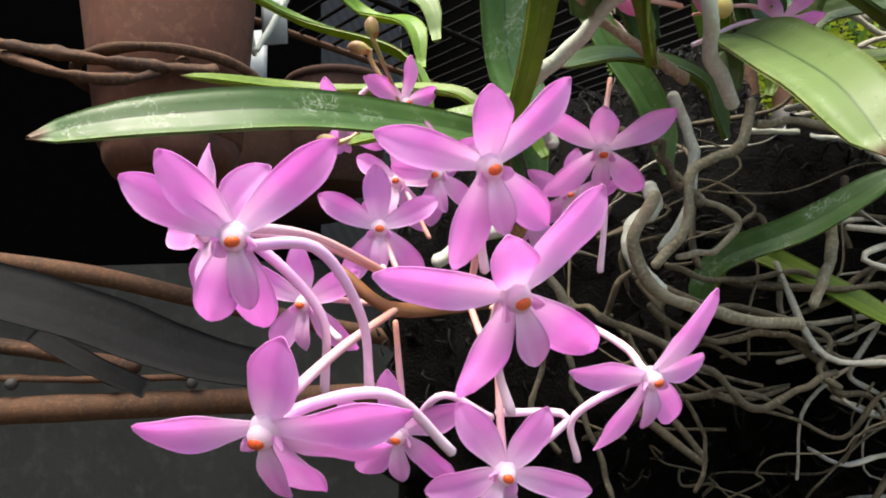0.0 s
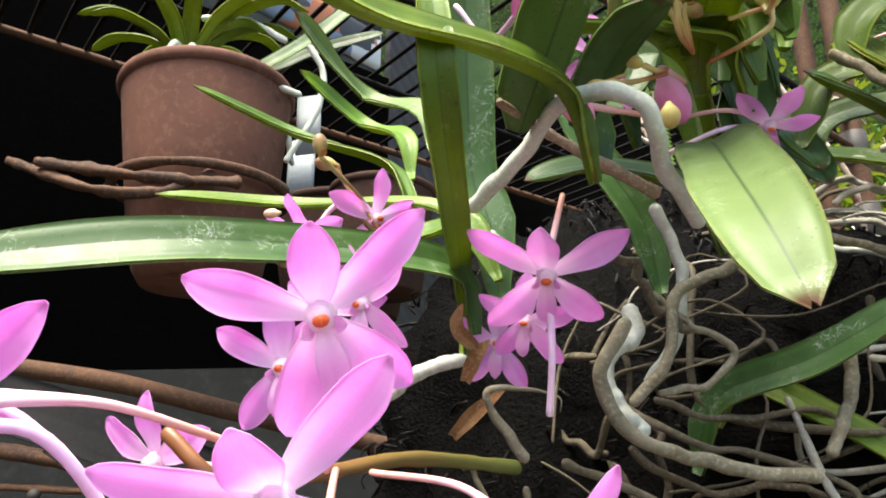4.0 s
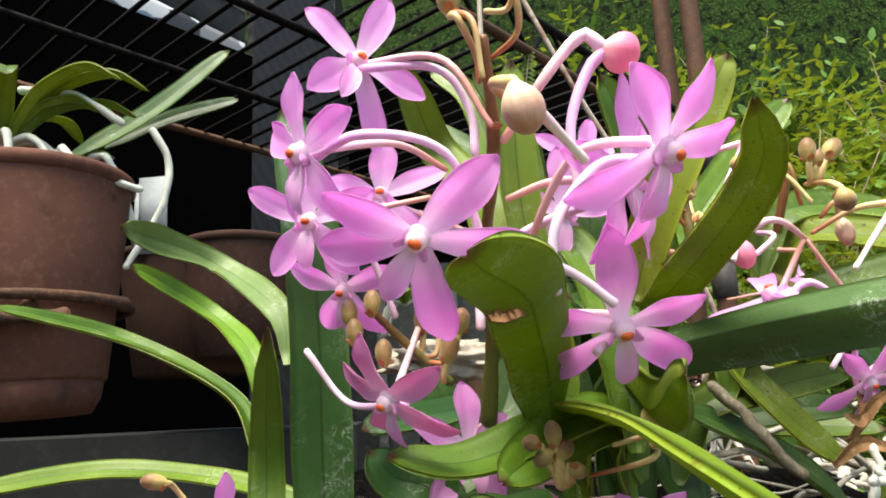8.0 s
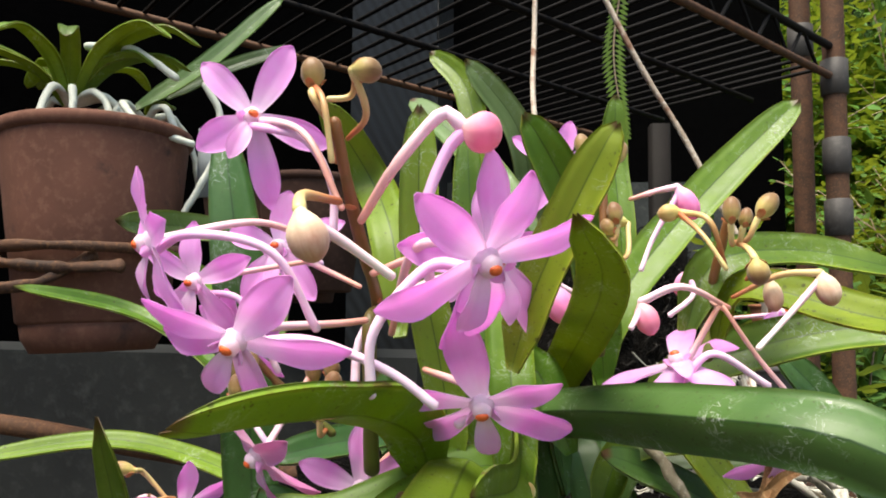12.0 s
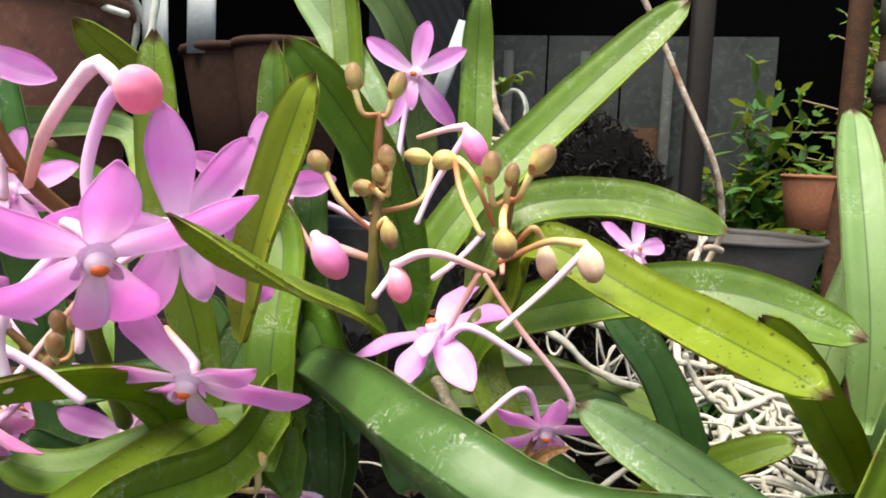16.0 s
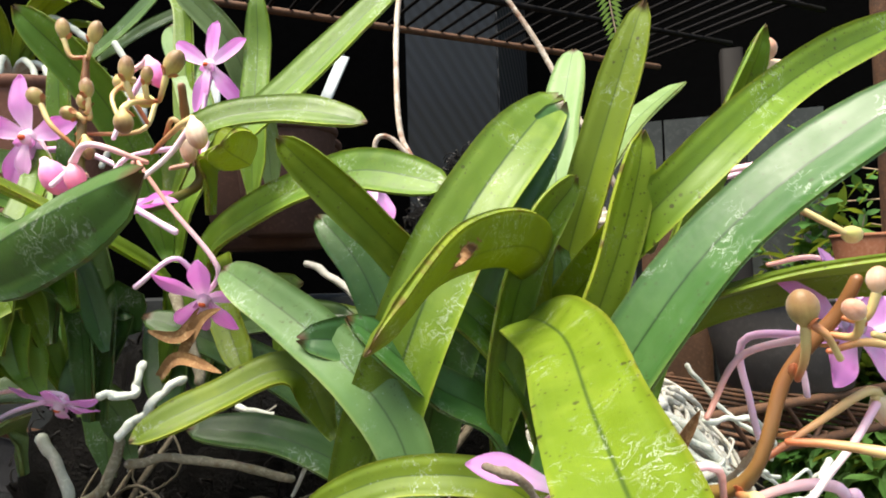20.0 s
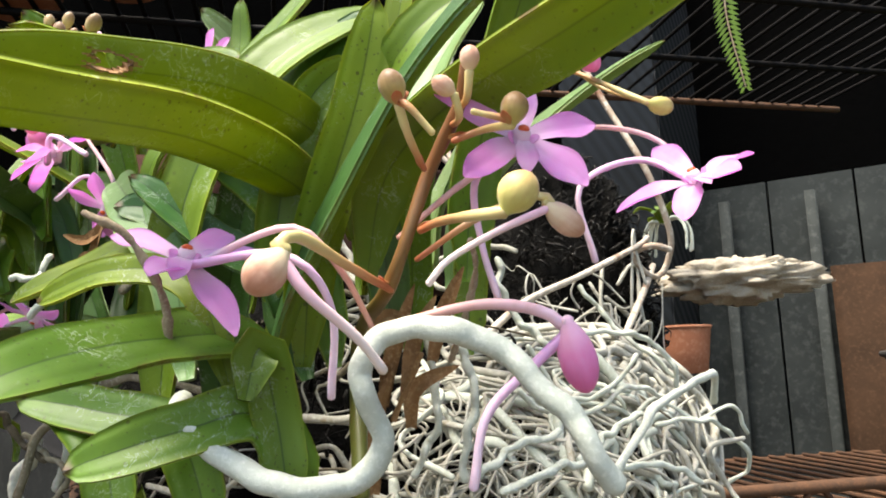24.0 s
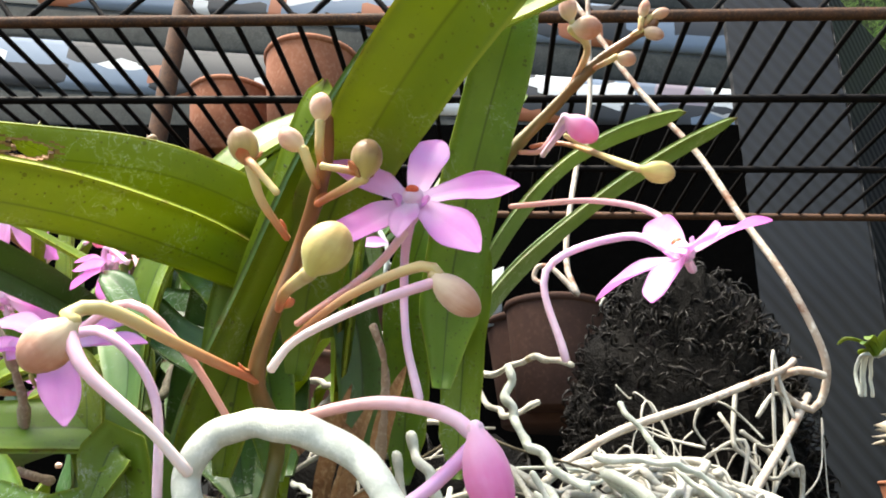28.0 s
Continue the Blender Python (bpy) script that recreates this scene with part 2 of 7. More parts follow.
CLAY = rough_material("terracotta", (0.078, 0.030, 0.019), (0.125, 0.050, 0.032), (0.165, 0.078, 0.052), 26, 0.85, 0.25, 0.0006, patch=(0.05, 0.026, 0.02), patch_at=(0.6, 0.75))
CLAY_BRIGHT = rough_material("bright_terracotta", (0.25, 0.085, 0.04), (0.34, 0.125, 0.062), (0.42, 0.2, 0.12), 26, 0.85, 0.25, 0.0006)
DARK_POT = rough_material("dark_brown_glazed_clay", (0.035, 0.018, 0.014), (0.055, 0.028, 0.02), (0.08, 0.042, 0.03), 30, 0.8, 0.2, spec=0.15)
RUST = rough_material("rusty_iron", (0.03, 0.018, 0.013), (0.085, 0.038, 0.02), (0.18, 0.085, 0.038), 60, 0.8, 0.6, 0.0006, 0.4, 0.2)
IRON = rough_material("dark_painted_iron", (0.003, 0.003, 0.003), (0.006, 0.005, 0.005), (0.010, 0.008, 0.007), 50, 0.7, 0.4, 0.0005, 0.1)
WIRE = rough_material("weathered_wire", (0.28, 0.20, 0.14), (0.48, 0.40, 0.32), (0.70, 0.66, 0.58), 45, 0.7, 0.4, 0.0004, 0.4, 0.1, patch=(0.20, 0.09, 0.05), patch_at=(0.52, 0.68))
FIBRE = rough_material("black_tree_fern_fibre", (0.0008, 0.0007, 0.0006), (0.002, 0.0017, 0.0013), (0.006, 0.0045, 0.003), 120, 0.6, 1.0, 0.004, 0.08)
STRAND = rough_material("glossy_black_fibre", (0.002, 0.0017, 0.0014), (0.004, 0.0034, 0.0026), (0.014, 0.011, 0.008), 260, 0.4, 0.8, 0.0005, 0.16)
STONE = rough_material("pale_pumice", (0.34, 0.27, 0.19), (0.46, 0.40, 0.31), (0.62, 0.57, 0.49), 60, 0.9, 0.8, 0.002)
DARK_GROUND = rough_material("dark_unseen_ground", (0.03, 0.026, 0.02), (0.055, 0.047, 0.036), (0.09, 0.08, 0.064), 6, 0.9, 0.6, 0.006)
# Wall concrete with the shade behind the hanging pot put into its colour.
DARK_CONCRETE = rough_material("shade_darkened_concrete", (0.010, 0.011, 0.011), (0.020, 0.022, 0.021), (0.033, 0.036, 0.034), 8, 0.9, 0.3, 0.002)
# Panel grey with the shade beside the rack put into its tone.
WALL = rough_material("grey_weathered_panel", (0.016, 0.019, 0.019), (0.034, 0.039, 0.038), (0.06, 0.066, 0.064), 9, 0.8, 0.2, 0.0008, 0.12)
BOARD = rough_material("brown_board", (0.014, 0.007, 0.004), (0.03, 0.015, 0.008), (0.05, 0.027, 0.015), 20, 0.8, 0.5, 0.0008, 0.08)
GREY_POT = rough_material("grey_plastic", (0.035, 0.033, 0.03), (0.052, 0.047, 0.044), (0.075, 0.068, 0.062), 15, 0.6, 0.1)
WHITE_TAG = rough_material("white_plastic", (0.22, 0.25, 0.26), (0.28, 0.31, 0.32), (0.34, 0.37, 0.37), 40, 0.5, 0.05)
BLACK_BAND = rough_material("black_rubber", (0.004, 0.004, 0.004), (0.008, 0.008, 0.009), (0.014, 0.014, 0.015), 60, 0.8, 0.2, 0.0005, 0.12)
FOLIAGE = leaf_material("bush_leaf", (0.035, 0.10, 0.014), (0.065, 0.16, 0.02), (0.13, 0.26, 0.04), 0.4, 0.1, scratched=0.0)
# The bush leaf again, darkened in colour for the shade of the rack.
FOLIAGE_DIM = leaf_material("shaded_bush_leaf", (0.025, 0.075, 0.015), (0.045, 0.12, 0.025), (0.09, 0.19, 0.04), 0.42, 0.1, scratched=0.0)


# ---- ways to build ----
def part(name, verts, faces, mats, parent=None, label="", uvs=None, slots=None, smooth=True):
    """One mesh object under a thing or a part, or at the top when it has no parent."""
    me = bpy.data.meshes.new(name)
    me.from_pydata(np.asarray(verts, float).tolist(), [], faces)
    for m in mats if isinstance(mats, (list, tuple)) else [mats]:
        me.materials.append(m)
    if slots is not None:
        me.polygons.foreach_set("material_index", slots)
    me.polygons.foreach_set("use_smooth", [smooth] * len(me.polygons))
    if uvs is not None:
        layer = me.uv_layers.new(name="UVMap")
        flat = [c for f in faces for i in f for c in uvs[i]]
        layer.data.foreach_set("uv", flat)
    me.update()
    ob = new(name, me)
    ob.parent = parent
    if label:
        tagged(ob, label)
    return ob


def thing(name, label, category, group="", kind="", at=(0, 0, 0)):
    """An Empty that carries the parts of one thing."""
    ob = new(name)
    ob.empty_display_size = 0.01
    return tagged(ob, label, category, group, kind)


def unit(v):
    v = np.asarray(v, float)
    return v / (np.linalg.norm(v) + 1e-12)


def smooth_line(points, count):
    """A smooth curve through the points, with even steps."""
    p = np.array(points, float)
    if len(p) == 2:
        p = np.array([p[0], (p[0] * 2 + p[1]) / 3, (p[0] + p[1] * 2) / 3, p[1]])
    q = np.vstack([2 * p[0] - p[1], p, 2 * p[-1] - p[-2]])
    steps = 24 if len(p) < 12 else 10
    t = np.linspace(0, 1, steps, endpoint=False)[None, :, None]
    a, b, c, d = (q[k : len(q) - 3 + k][:, None] for k in range(4))
    out = 0.5 * (2 * b + (c - a) * t + (2 * a - 5 * b + 4 * c - d) * t * t + (3 * b - a - 3 * c + d) * t**3)
    out = np.vstack([out.reshape(-1, 3), q[-2]])
    far = np.r_[0, np.cumsum(np.linalg.norm(np.diff(out, axis=0), axis=1))]
    s = np.linspace(0, far[-1], count)
    return np.stack([np.interp(s, far, out[:, k]) for k in range(3)], 1)


def tangents(line):
    t = np.gradient(line, axis=0)
    return t / (np.linalg.norm(t, axis=1, keepdims=True) + 1e-12)


def tube_mesh(points, r0, r1=None, sides=9, count=None, lumps=0.0, seed=0, bulb=0.0):
    """Vertices, faces and uvs of a round stem with closed, rounded ends."""
    r1 = r0 if r1 is None else r1
    n = count or max(8, 6 * len(points))
    line = smooth_line(points, n)
    tan = tangents(line)
    side = unit(np.cross(tan[0], (0.3, 0.2, 0.9)))
    rng = np.random.RandomState(seed)
    wave = rng.uniform(0, 6.28, 4)
    s = np.linspace(0, 1, n)
    sides_at = np.empty((n, 3))
    for i in range(n):
        side = side - tan[i] * (side @ tan[i])
        side = side / math.sqrt(side @ side + 1e-18)
        sides_at[i] = side
    others = np.cross(tan, sides_at)
    rad = (r0 + (r1 - r0) * s) * (1 + bulb * np.exp(-(((s - 1) / 0.12) ** 2)))
    a = 2 * math.pi * np.arange(sides) / sides
    rr = np.repeat(rad[:, None], sides, 1)
    if lumps:
        rr *= (1 + lumps * (np.sin(s * 17 + wave[0]) * 0.5 + np.sin(s * 41 + wave[1]) * 0.35 + np.sin(s * 67 + wave[2]) * 0.25))[:, None]
        rr *= 1 + lumps * 0.5 * np.sin(3 * a[None] + s[:, None] * 9 + wave[3])
    ring = line[:, None] + rr[..., None] * (np.cos(a)[None, :, None] * sides_at[:, None] + np.sin(a)[None, :, None] * others[:, None])
    verts = list(ring.reshape(-1, 3))
    uvs = [(k / sides, i / (n - 1)) for i in range(n) for k in range(sides)]
    faces = [(i * sides + k, i * sides + (k + 1) % sides, (i + 1) * sides + (k + 1) % sides, (i + 1) * sides + k) for i in range(n - 1) for k in range(sides)]
    for i, sgn, r in ((0, -1, r0), (n - 1, 1, r1)):
        first = len(verts)
        for k in range(sides):
            verts.append(line[i] + (np.array(verts[i * sides + k]) - line[i]) * 0.62 + tan[i] * sgn * r * 0.55)
            uvs.append((k / sides, float(i > 0)))
        verts.append(line[i] + tan[i] * sgn * r * 0.8)
        uvs.append((0.5, float(i > 0)))
        for k in range(sides):
            k2 = (k + 1) % sides
            quad = (i * sides + k, i * sides + k2, first + k2, first + k)
            tri = (first + k, first + k2, first + sides)
            faces += [quad, tri] if sgn > 0 else [quad[::-1], tri[::-1]]
    return verts, faces, uvs


def tube(name, points, r0, r1, mat, parent=None, label="", sides=9, count=None, lumps=0.0, seed=0, bulb=0.0):
    v, f, u = tube_mesh(points, r0, r1, sides, count, lumps, seed, bulb)
    return part(name, v, f, mat, parent, label, u)


def joined(meshes):
    """Several (verts, faces, uvs) as one."""
    verts, faces, uvs = [], [], []
    for v, f, u in meshes:
        k = len(verts)
        verts += list(v)
        uvs += list(u)
        faces += [tuple(i + k for i in face) for face in f]
    return verts, faces, uvs


def blade_mesh(points, width, n0, n1, fold, thick, profile, count=26, notch=0.0, across=9, wave=0.0, seed=0, hole=None):
    """A strap leaf: a channelled blade with an upper and an under side. n0, n1: the way the upper side faces at base and tip."""
    line = smooth_line(points, count)
    tan = tangents(line)
    rng = np.random.RandomState(seed)
    ph = rng.uniform(0, 6.28, 3)
    verts, uvs = [], []
    us = np.linspace(-1, 1, across)
    us = np.sign(us) * np.abs(us) ** 1.25
    us[across // 2 - 1], us[across // 2 + 1] = -0.05, 0.05
    for side_of in (1, -1):
        for i in range(count):
            s = i / (count - 1)
            nn = unit(np.array(n0) * (1 - s) + np.array(n1) * s)
            nn = unit(nn - tan[i] * (nn @ tan[i]))
            b = np.cross(tan[i], nn)
            w = width / 2 * profile(s) * (1 + 0.02 * math.sin(s * 23 + ph[0]))
            fo = math.radians(fold) * (1 - 0.35 * s)
            for u in us:
                lean = math.sqrt(u * u + 0.012) - 0.1
                pos = line[i] + b * u * w * math.cos(fo) + nn * (lean * w * math.sin(fo))
                pos = pos + nn * wave * w * math.sin(s * 11 + ph[1] + u) * abs(u)
                if notch and s > 0.86:
                    pos = pos - tan[i] * (s - 0.86) / 0.14 * notch * (1 - abs(u)) ** 0.8
                rim = math.sqrt(max(0.0, 1 - abs(u) ** 3))
                end = min(1.0, (1 - s) * 14 + 0.12)
                verts.append(pos + nn * side_of * thick * 0.5 * (0.38 + 0.62 * rim) * end)
                uvs.append(((u + 1) / 2, s))
    faces, slots = [], []
    m = across * count
    gone = set() if hole is None else {(i, k) for i in range(count - 1) for k in range(1, across - 2) if ((i / count - hole[0]) / hole[2]) ** 2 + (((2 * k + 1) / (across - 1) - 1 - hole[1]) / hole[3]) ** 2 < 0.75 + 0.35 * math.sin(i * 0.5 + 1.3 * math.sin(k * 0.7)) + 0.2 * math.sin(k * 0.9 + i * 0.21)}
    for i in range(count - 1):
        for k in range(across - 1):
            a = i * across + k
            if (i, k) in gone:
                for di, dk, p, q in ((-1, 0, a, a + 1), (1, 0, a + across + 1, a + across), (0, -1, a + across, a), (0, 1, a + 1, a + across + 1)):
                    if (i + di, k + dk) not in gone:
                        faces.append((q, p, m + p, m + q))
                        slots.append(2)
                continue
            ring_of = any((i + p, k + q) in gone for p, q in ((1, 0), (-1, 0), (0, 1), (0, -1))) or ((i * 7 + k * 3) % 4 == 0 and any((i + p, k + q) in gone for p in (-2, 2) for q in (-2, 0, 2)))
            faces.append((a, a + 1, a + across + 1, a + across))
            slots.append(2 if ring_of else 0)
            faces.append((m + a + across, m + a + across + 1, m + a + 1, m + a))
            slots.append(2 if ring_of else 1)
    ring = [i * across for i in range(count)] + [(count - 1) * across + k for k in range(1, across)]
    ring += [i * across + across - 1 for i in range(count - 2, -1, -1)] + [k for k in range(across - 2, 0, -1)]
    for a, b in zip(ring, ring[1:] + ring[:1]):
        faces.append((a, m + a, m + b, b))
        slots.append(0)
    # the blade is wound so that the upper side looks along its normal
    faces = [f[::-1] for f in faces]
    return verts, faces, uvs, slots


def strap(s):
    return (0.35 + 0.65 * min(1, s / 0.16)) * (0.85 + 0.15 * min(1, s / 0.35)) * (1 - 0.22 * max(0.0, s - 0.4)) * (1 if s < 0.72 else math.sqrt(max(0.0, 1 - ((s - 0.72) / 0.2805) ** 2.6)))


def lance(s):
    return (0.7 + 0.3 * min(1, s / 0.35)) * (1 if s < 0.4 else max(0.0, 1 - ((s - 0.4) / 0.605) ** 1.9) ** 0.8)


def stub(s):
    return (0.7 + 0.3 * min(1, s / 0.3)) * (1 if s < 0.85 else math.sqrt(max(0.0, 1 - ((s - 0.85) / 0.156) ** 2)))


SHAPES = {"strap": strap, "lance": lance, "stub": stub}
leaf_seed = 0


def leaf(plant, points, width, n0, n1=None, fold=22.0, shape="strap", kind="green", notch=0.0, thick=0.0023, label="", hole=None):
    global leaf_seed
    leaf_seed += 1
    # dusk: dark green on the under side too, its shade put into the colour
    up, low = {"green": (LEAF_UP, LEAF_LOW), "deep": (LEAF_DEEP, LEAF_LOW), "pale": (LEAF_PALE, LEAF_PALE), "lime": (LEAF_LOW, LEAF_LOW), "dusk": (LEAF_DEEP, LEAF_DEEP), "husk": (HUSK, HUSK)}[kind]
    v, f, u, s = blade_mesh(points, width, n0, n0 if n1 is None else n1, fold, thick, SHAPES[shape], notch=notch, wave=0.05, seed=leaf_seed, hole=hole, count=130 if hole else 26, across=35 if hole else 9)
    return part("dry_sheath" if kind == "husk" else "leaf", v, f, [up, low, HUSK] if hole else [up, low], plant, label, u, s)


def tepal_mesh(origin, way, face, length, width, lift, cup, seed, blunt=0.0):
    """A clawed, cupped petal that runs from origin along way; face: the side that looks out of the flower."""
    rng = np.random.RandomState(seed)
    cross = np.cross(face, way)
    rows, cols = 13, 9
    verts, uvs = [], []
    twist = rng.uniform(-0.3, 0.3)
    wave = rng.uniform(0, 6.28)
    for side_of in (1, -1):
        for i in range(rows):
            s = i / (rows - 1)
            bend = lift * s + cup * s * s
            c = origin + length * (way * (s - 0.18 * bend * bend * s) + face * bend * 0.55 * s)
            w = width / 2 * (0.2 + 0.8 * math.sin(math.pi * min(1, 0.07 + s * 0.74)) ** 1.15) * (1 if s < 0.66 else math.sqrt(max(0.0, 1 - ((s - 0.66) / 0.345) ** 2.1)))
            for k in range(cols):
                u = -1 + 2 * k / (cols - 1)
                ruffle = 0.07 * math.sin(s * 9 + wave + 1.4 * u) * u * u + 0.05 * math.sin(s * 5 + wave * 2)
                pos = c + cross * u * w + face * (w * (0.30 * u * u + twist * u * s - 0.10 * math.exp(-((u / 0.22) ** 2)) + ruffle * 2.0)) * 0.9
                rim = (1 - abs(u) ** 4) * min(1.0, (1 - s) * 6 + 0.1)
                verts.append(pos + face * side_of * 0.00022 * (0.25 + rim))
                uvs.append(((u + 1) / 2, s))
    faces = []
    m = rows * cols
    for i in range(rows - 1):
        for k in range(cols - 1):
            a = i * cols + k
            faces.append((a, a + 1, a + cols + 1, a + cols))
            faces.append((m + a + cols, m + a + cols + 1, m + a + 1, m + a))
    ring = [i * cols for i in range(rows)] + [(rows - 1) * cols + k for k in range(1, cols)]
    ring += [i * cols + cols - 1 for i in range(rows - 2, -1, -1)] + [k for k in range(cols - 2, 0, -1)]
    for a, b in zip(ring, ring[1:] + ring[:1]):
        faces.append((a, m + a, m + b, b))
    return verts, faces, uvs


def ball_mesh(centre, axes, rings=8, sides=12, lobes=0, depth=0.0, power=1.0, taper=0.0):
    """An egg with three given half-axes (vectors); lobes: shallow seams along the third axis."""
    a, b, c = (np.array(x, float) for x in axes)
    verts, uvs, faces = [np.array(centre) - c], [(0.5, 0.0)], []
    for i in range(1, rings):
        th = math.pi * i / rings
        z, r = -math.cos(th), math.sin(th) ** power
        for k in range(sides):
            ph = 2 * math.pi * k / sides
            rr = r * (1 - depth * abs(math.cos(lobes * ph / 2)) ** 8) if lobes else r
            rr *= 1 - taper * max(0.0, 0.45 - i / rings) / 0.45
            verts.append(np.array(centre) + a * rr * math.cos(ph) + b * rr * math.sin(ph) + c * z)
            uvs.append((k / sides, i / rings))
    verts.append(np.array(centre) + c)
    uvs.append((0.5, 1.0))
    for k in range(sides):
        k2 = (k + 1) % sides
        faces.append((0, 1 + k2, 1 + k))
        for i in range(rings - 2):
            p = 1 + i * sides
            faces.append((p + k, p + k2, p + sides + k2, p + sides + k))
        p = 1 + (rings - 2) * sides
        faces.append((p + k, p + k2, len(verts) - 1))
    return verts, faces, uvs


flower_seed = 100
stalk_lines = []
# tepals: name, angle from the dorsal sepal, length, width, lift
TEPALS = (("sepal", 0, 0.95, 0.46, 0.10), ("petal", 68, 1.06, 0.42, 0.06), ("petal", -68, 1.06, 0.42, 0.06), ("sepal", 143, 1.06, 0.45, 0.02), ("sepal", -143, 1.06, 0.45, 0.02))


def flower(plant, centre, face, up, size, pedicel=None, spur=None, lift=0.0, old=False, cup=-0.25, reach=None):
    """An open orchid flower. centre: its anther; face: the way it looks; up: towards its dorsal sepal; size: tip to tip."""
    global flower_seed
    flower_seed += 1
    rng = np.random.RandomState(flower_seed)
    z = unit(face)
    y = unit(np.array(up) - z * (np.array(up) @ z))
    x = np.cross(y, z)
    c = np.array(centre, float)
    L = size / 2
    heart = c - z * L * 0.20
    body = ball_mesh(heart + z * L * 0.02 - y * L * 0.02, (x * L * 0.15, y * L * 0.16, z * L * 0.12))
    col = ball_mesh(c - z * L * 0.075 - y * L * 0.01, (x * L * 0.115, y * L * 0.125, z * L * 0.10), 9, 14)
    v, f, u = joined([body, col])
    fl = part("flower", v, f, LIP, plant, "", [(a, 0.05) for a, b in u])
    skin = PETAL_OLD if old else PETAL
    for k, (name, ang, ln, wd, lf) in enumerate(TEPALS):
        a = radians(ang + rng.uniform(-6, 6))
        way = y * math.cos(a) + x * math.sin(a)
        ln2, out_face, lift2 = ln * rng.uniform(0.94, 1.05), z, lift
        if reach is not None and reach[k] is not None:
            # a tepal that bends out of the flower's plane
            way = unit(reach[k])
            out_face = z - way * (z @ way)
            out_face = unit(out_face if np.linalg.norm(out_face) > 0.2 else y)
            ln2, lift2 = np.linalg.norm(reach[k]) / L, 0.02
        v, f, u = tepal_mesh(heart + way * L * 0.06, way, out_face, L * ln2, L * wd * rng.uniform(0.94, 1.06), lf + lift2 + rng.uniform(-0.05, 0.08), cup * rng.uniform(0.4, 1.3), flower_seed * 7 + ang)
        part(name, v, f, skin, fl, "", u)
    # lip: a tongue that hangs forward, with two small side lobes
    tongue = tepal_mesh(heart - y * L * 0.10 + z * L * 0.08, unit(-y * 0.92 + z * 0.38), unit(z * 0.92 + y * 0.38), L * 0.66, L * 0.30, 0.0, -0.4, flower_seed * 7 + 5)
    lobes = [tepal_mesh(heart + x * sg * L * 0.08 - y * L * 0.08, unit(x * sg * 0.55 + z * 0.8 - y * 0.1), unit(x * -sg), L * 0.24, L * 0.2, 0.1, 0.0, flower_seed * 7 + 6 + sg) for sg in (1, -1)]
    v, f, u = joined([tongue] + lobes)
    part("lip", v, f, LIP, fl, "", u)
    v, f, u = ball_mesh(c + z * L * 0.0, (x * L * 0.078, y * L * 0.062, z * L * 0.05), 7, 12)
    part("anther", v, f, ANTHER, fl, "", u)
    back = heart - z * L * 0.06
    if spur is not None:
        first = [heart - y * L * 0.16, heart - y * L * 0.24 - z * L * 0.16] if len(spur) < 3 else [heart - y * L * 0.14]
        tube("spur", first + list(spur), L * 0.066, L * 0.046, SPUR, fl, "", 9, 22, 0.03, flower_seed, 0.25)
    if pedicel is not None:
        tube("pedicel", list(pedicel) + [back - z * L * 0.12, back], L * 0.042, L * 0.06, PEDICEL, fl, "", 8, 20, 0.03, flower_seed)
    return fl


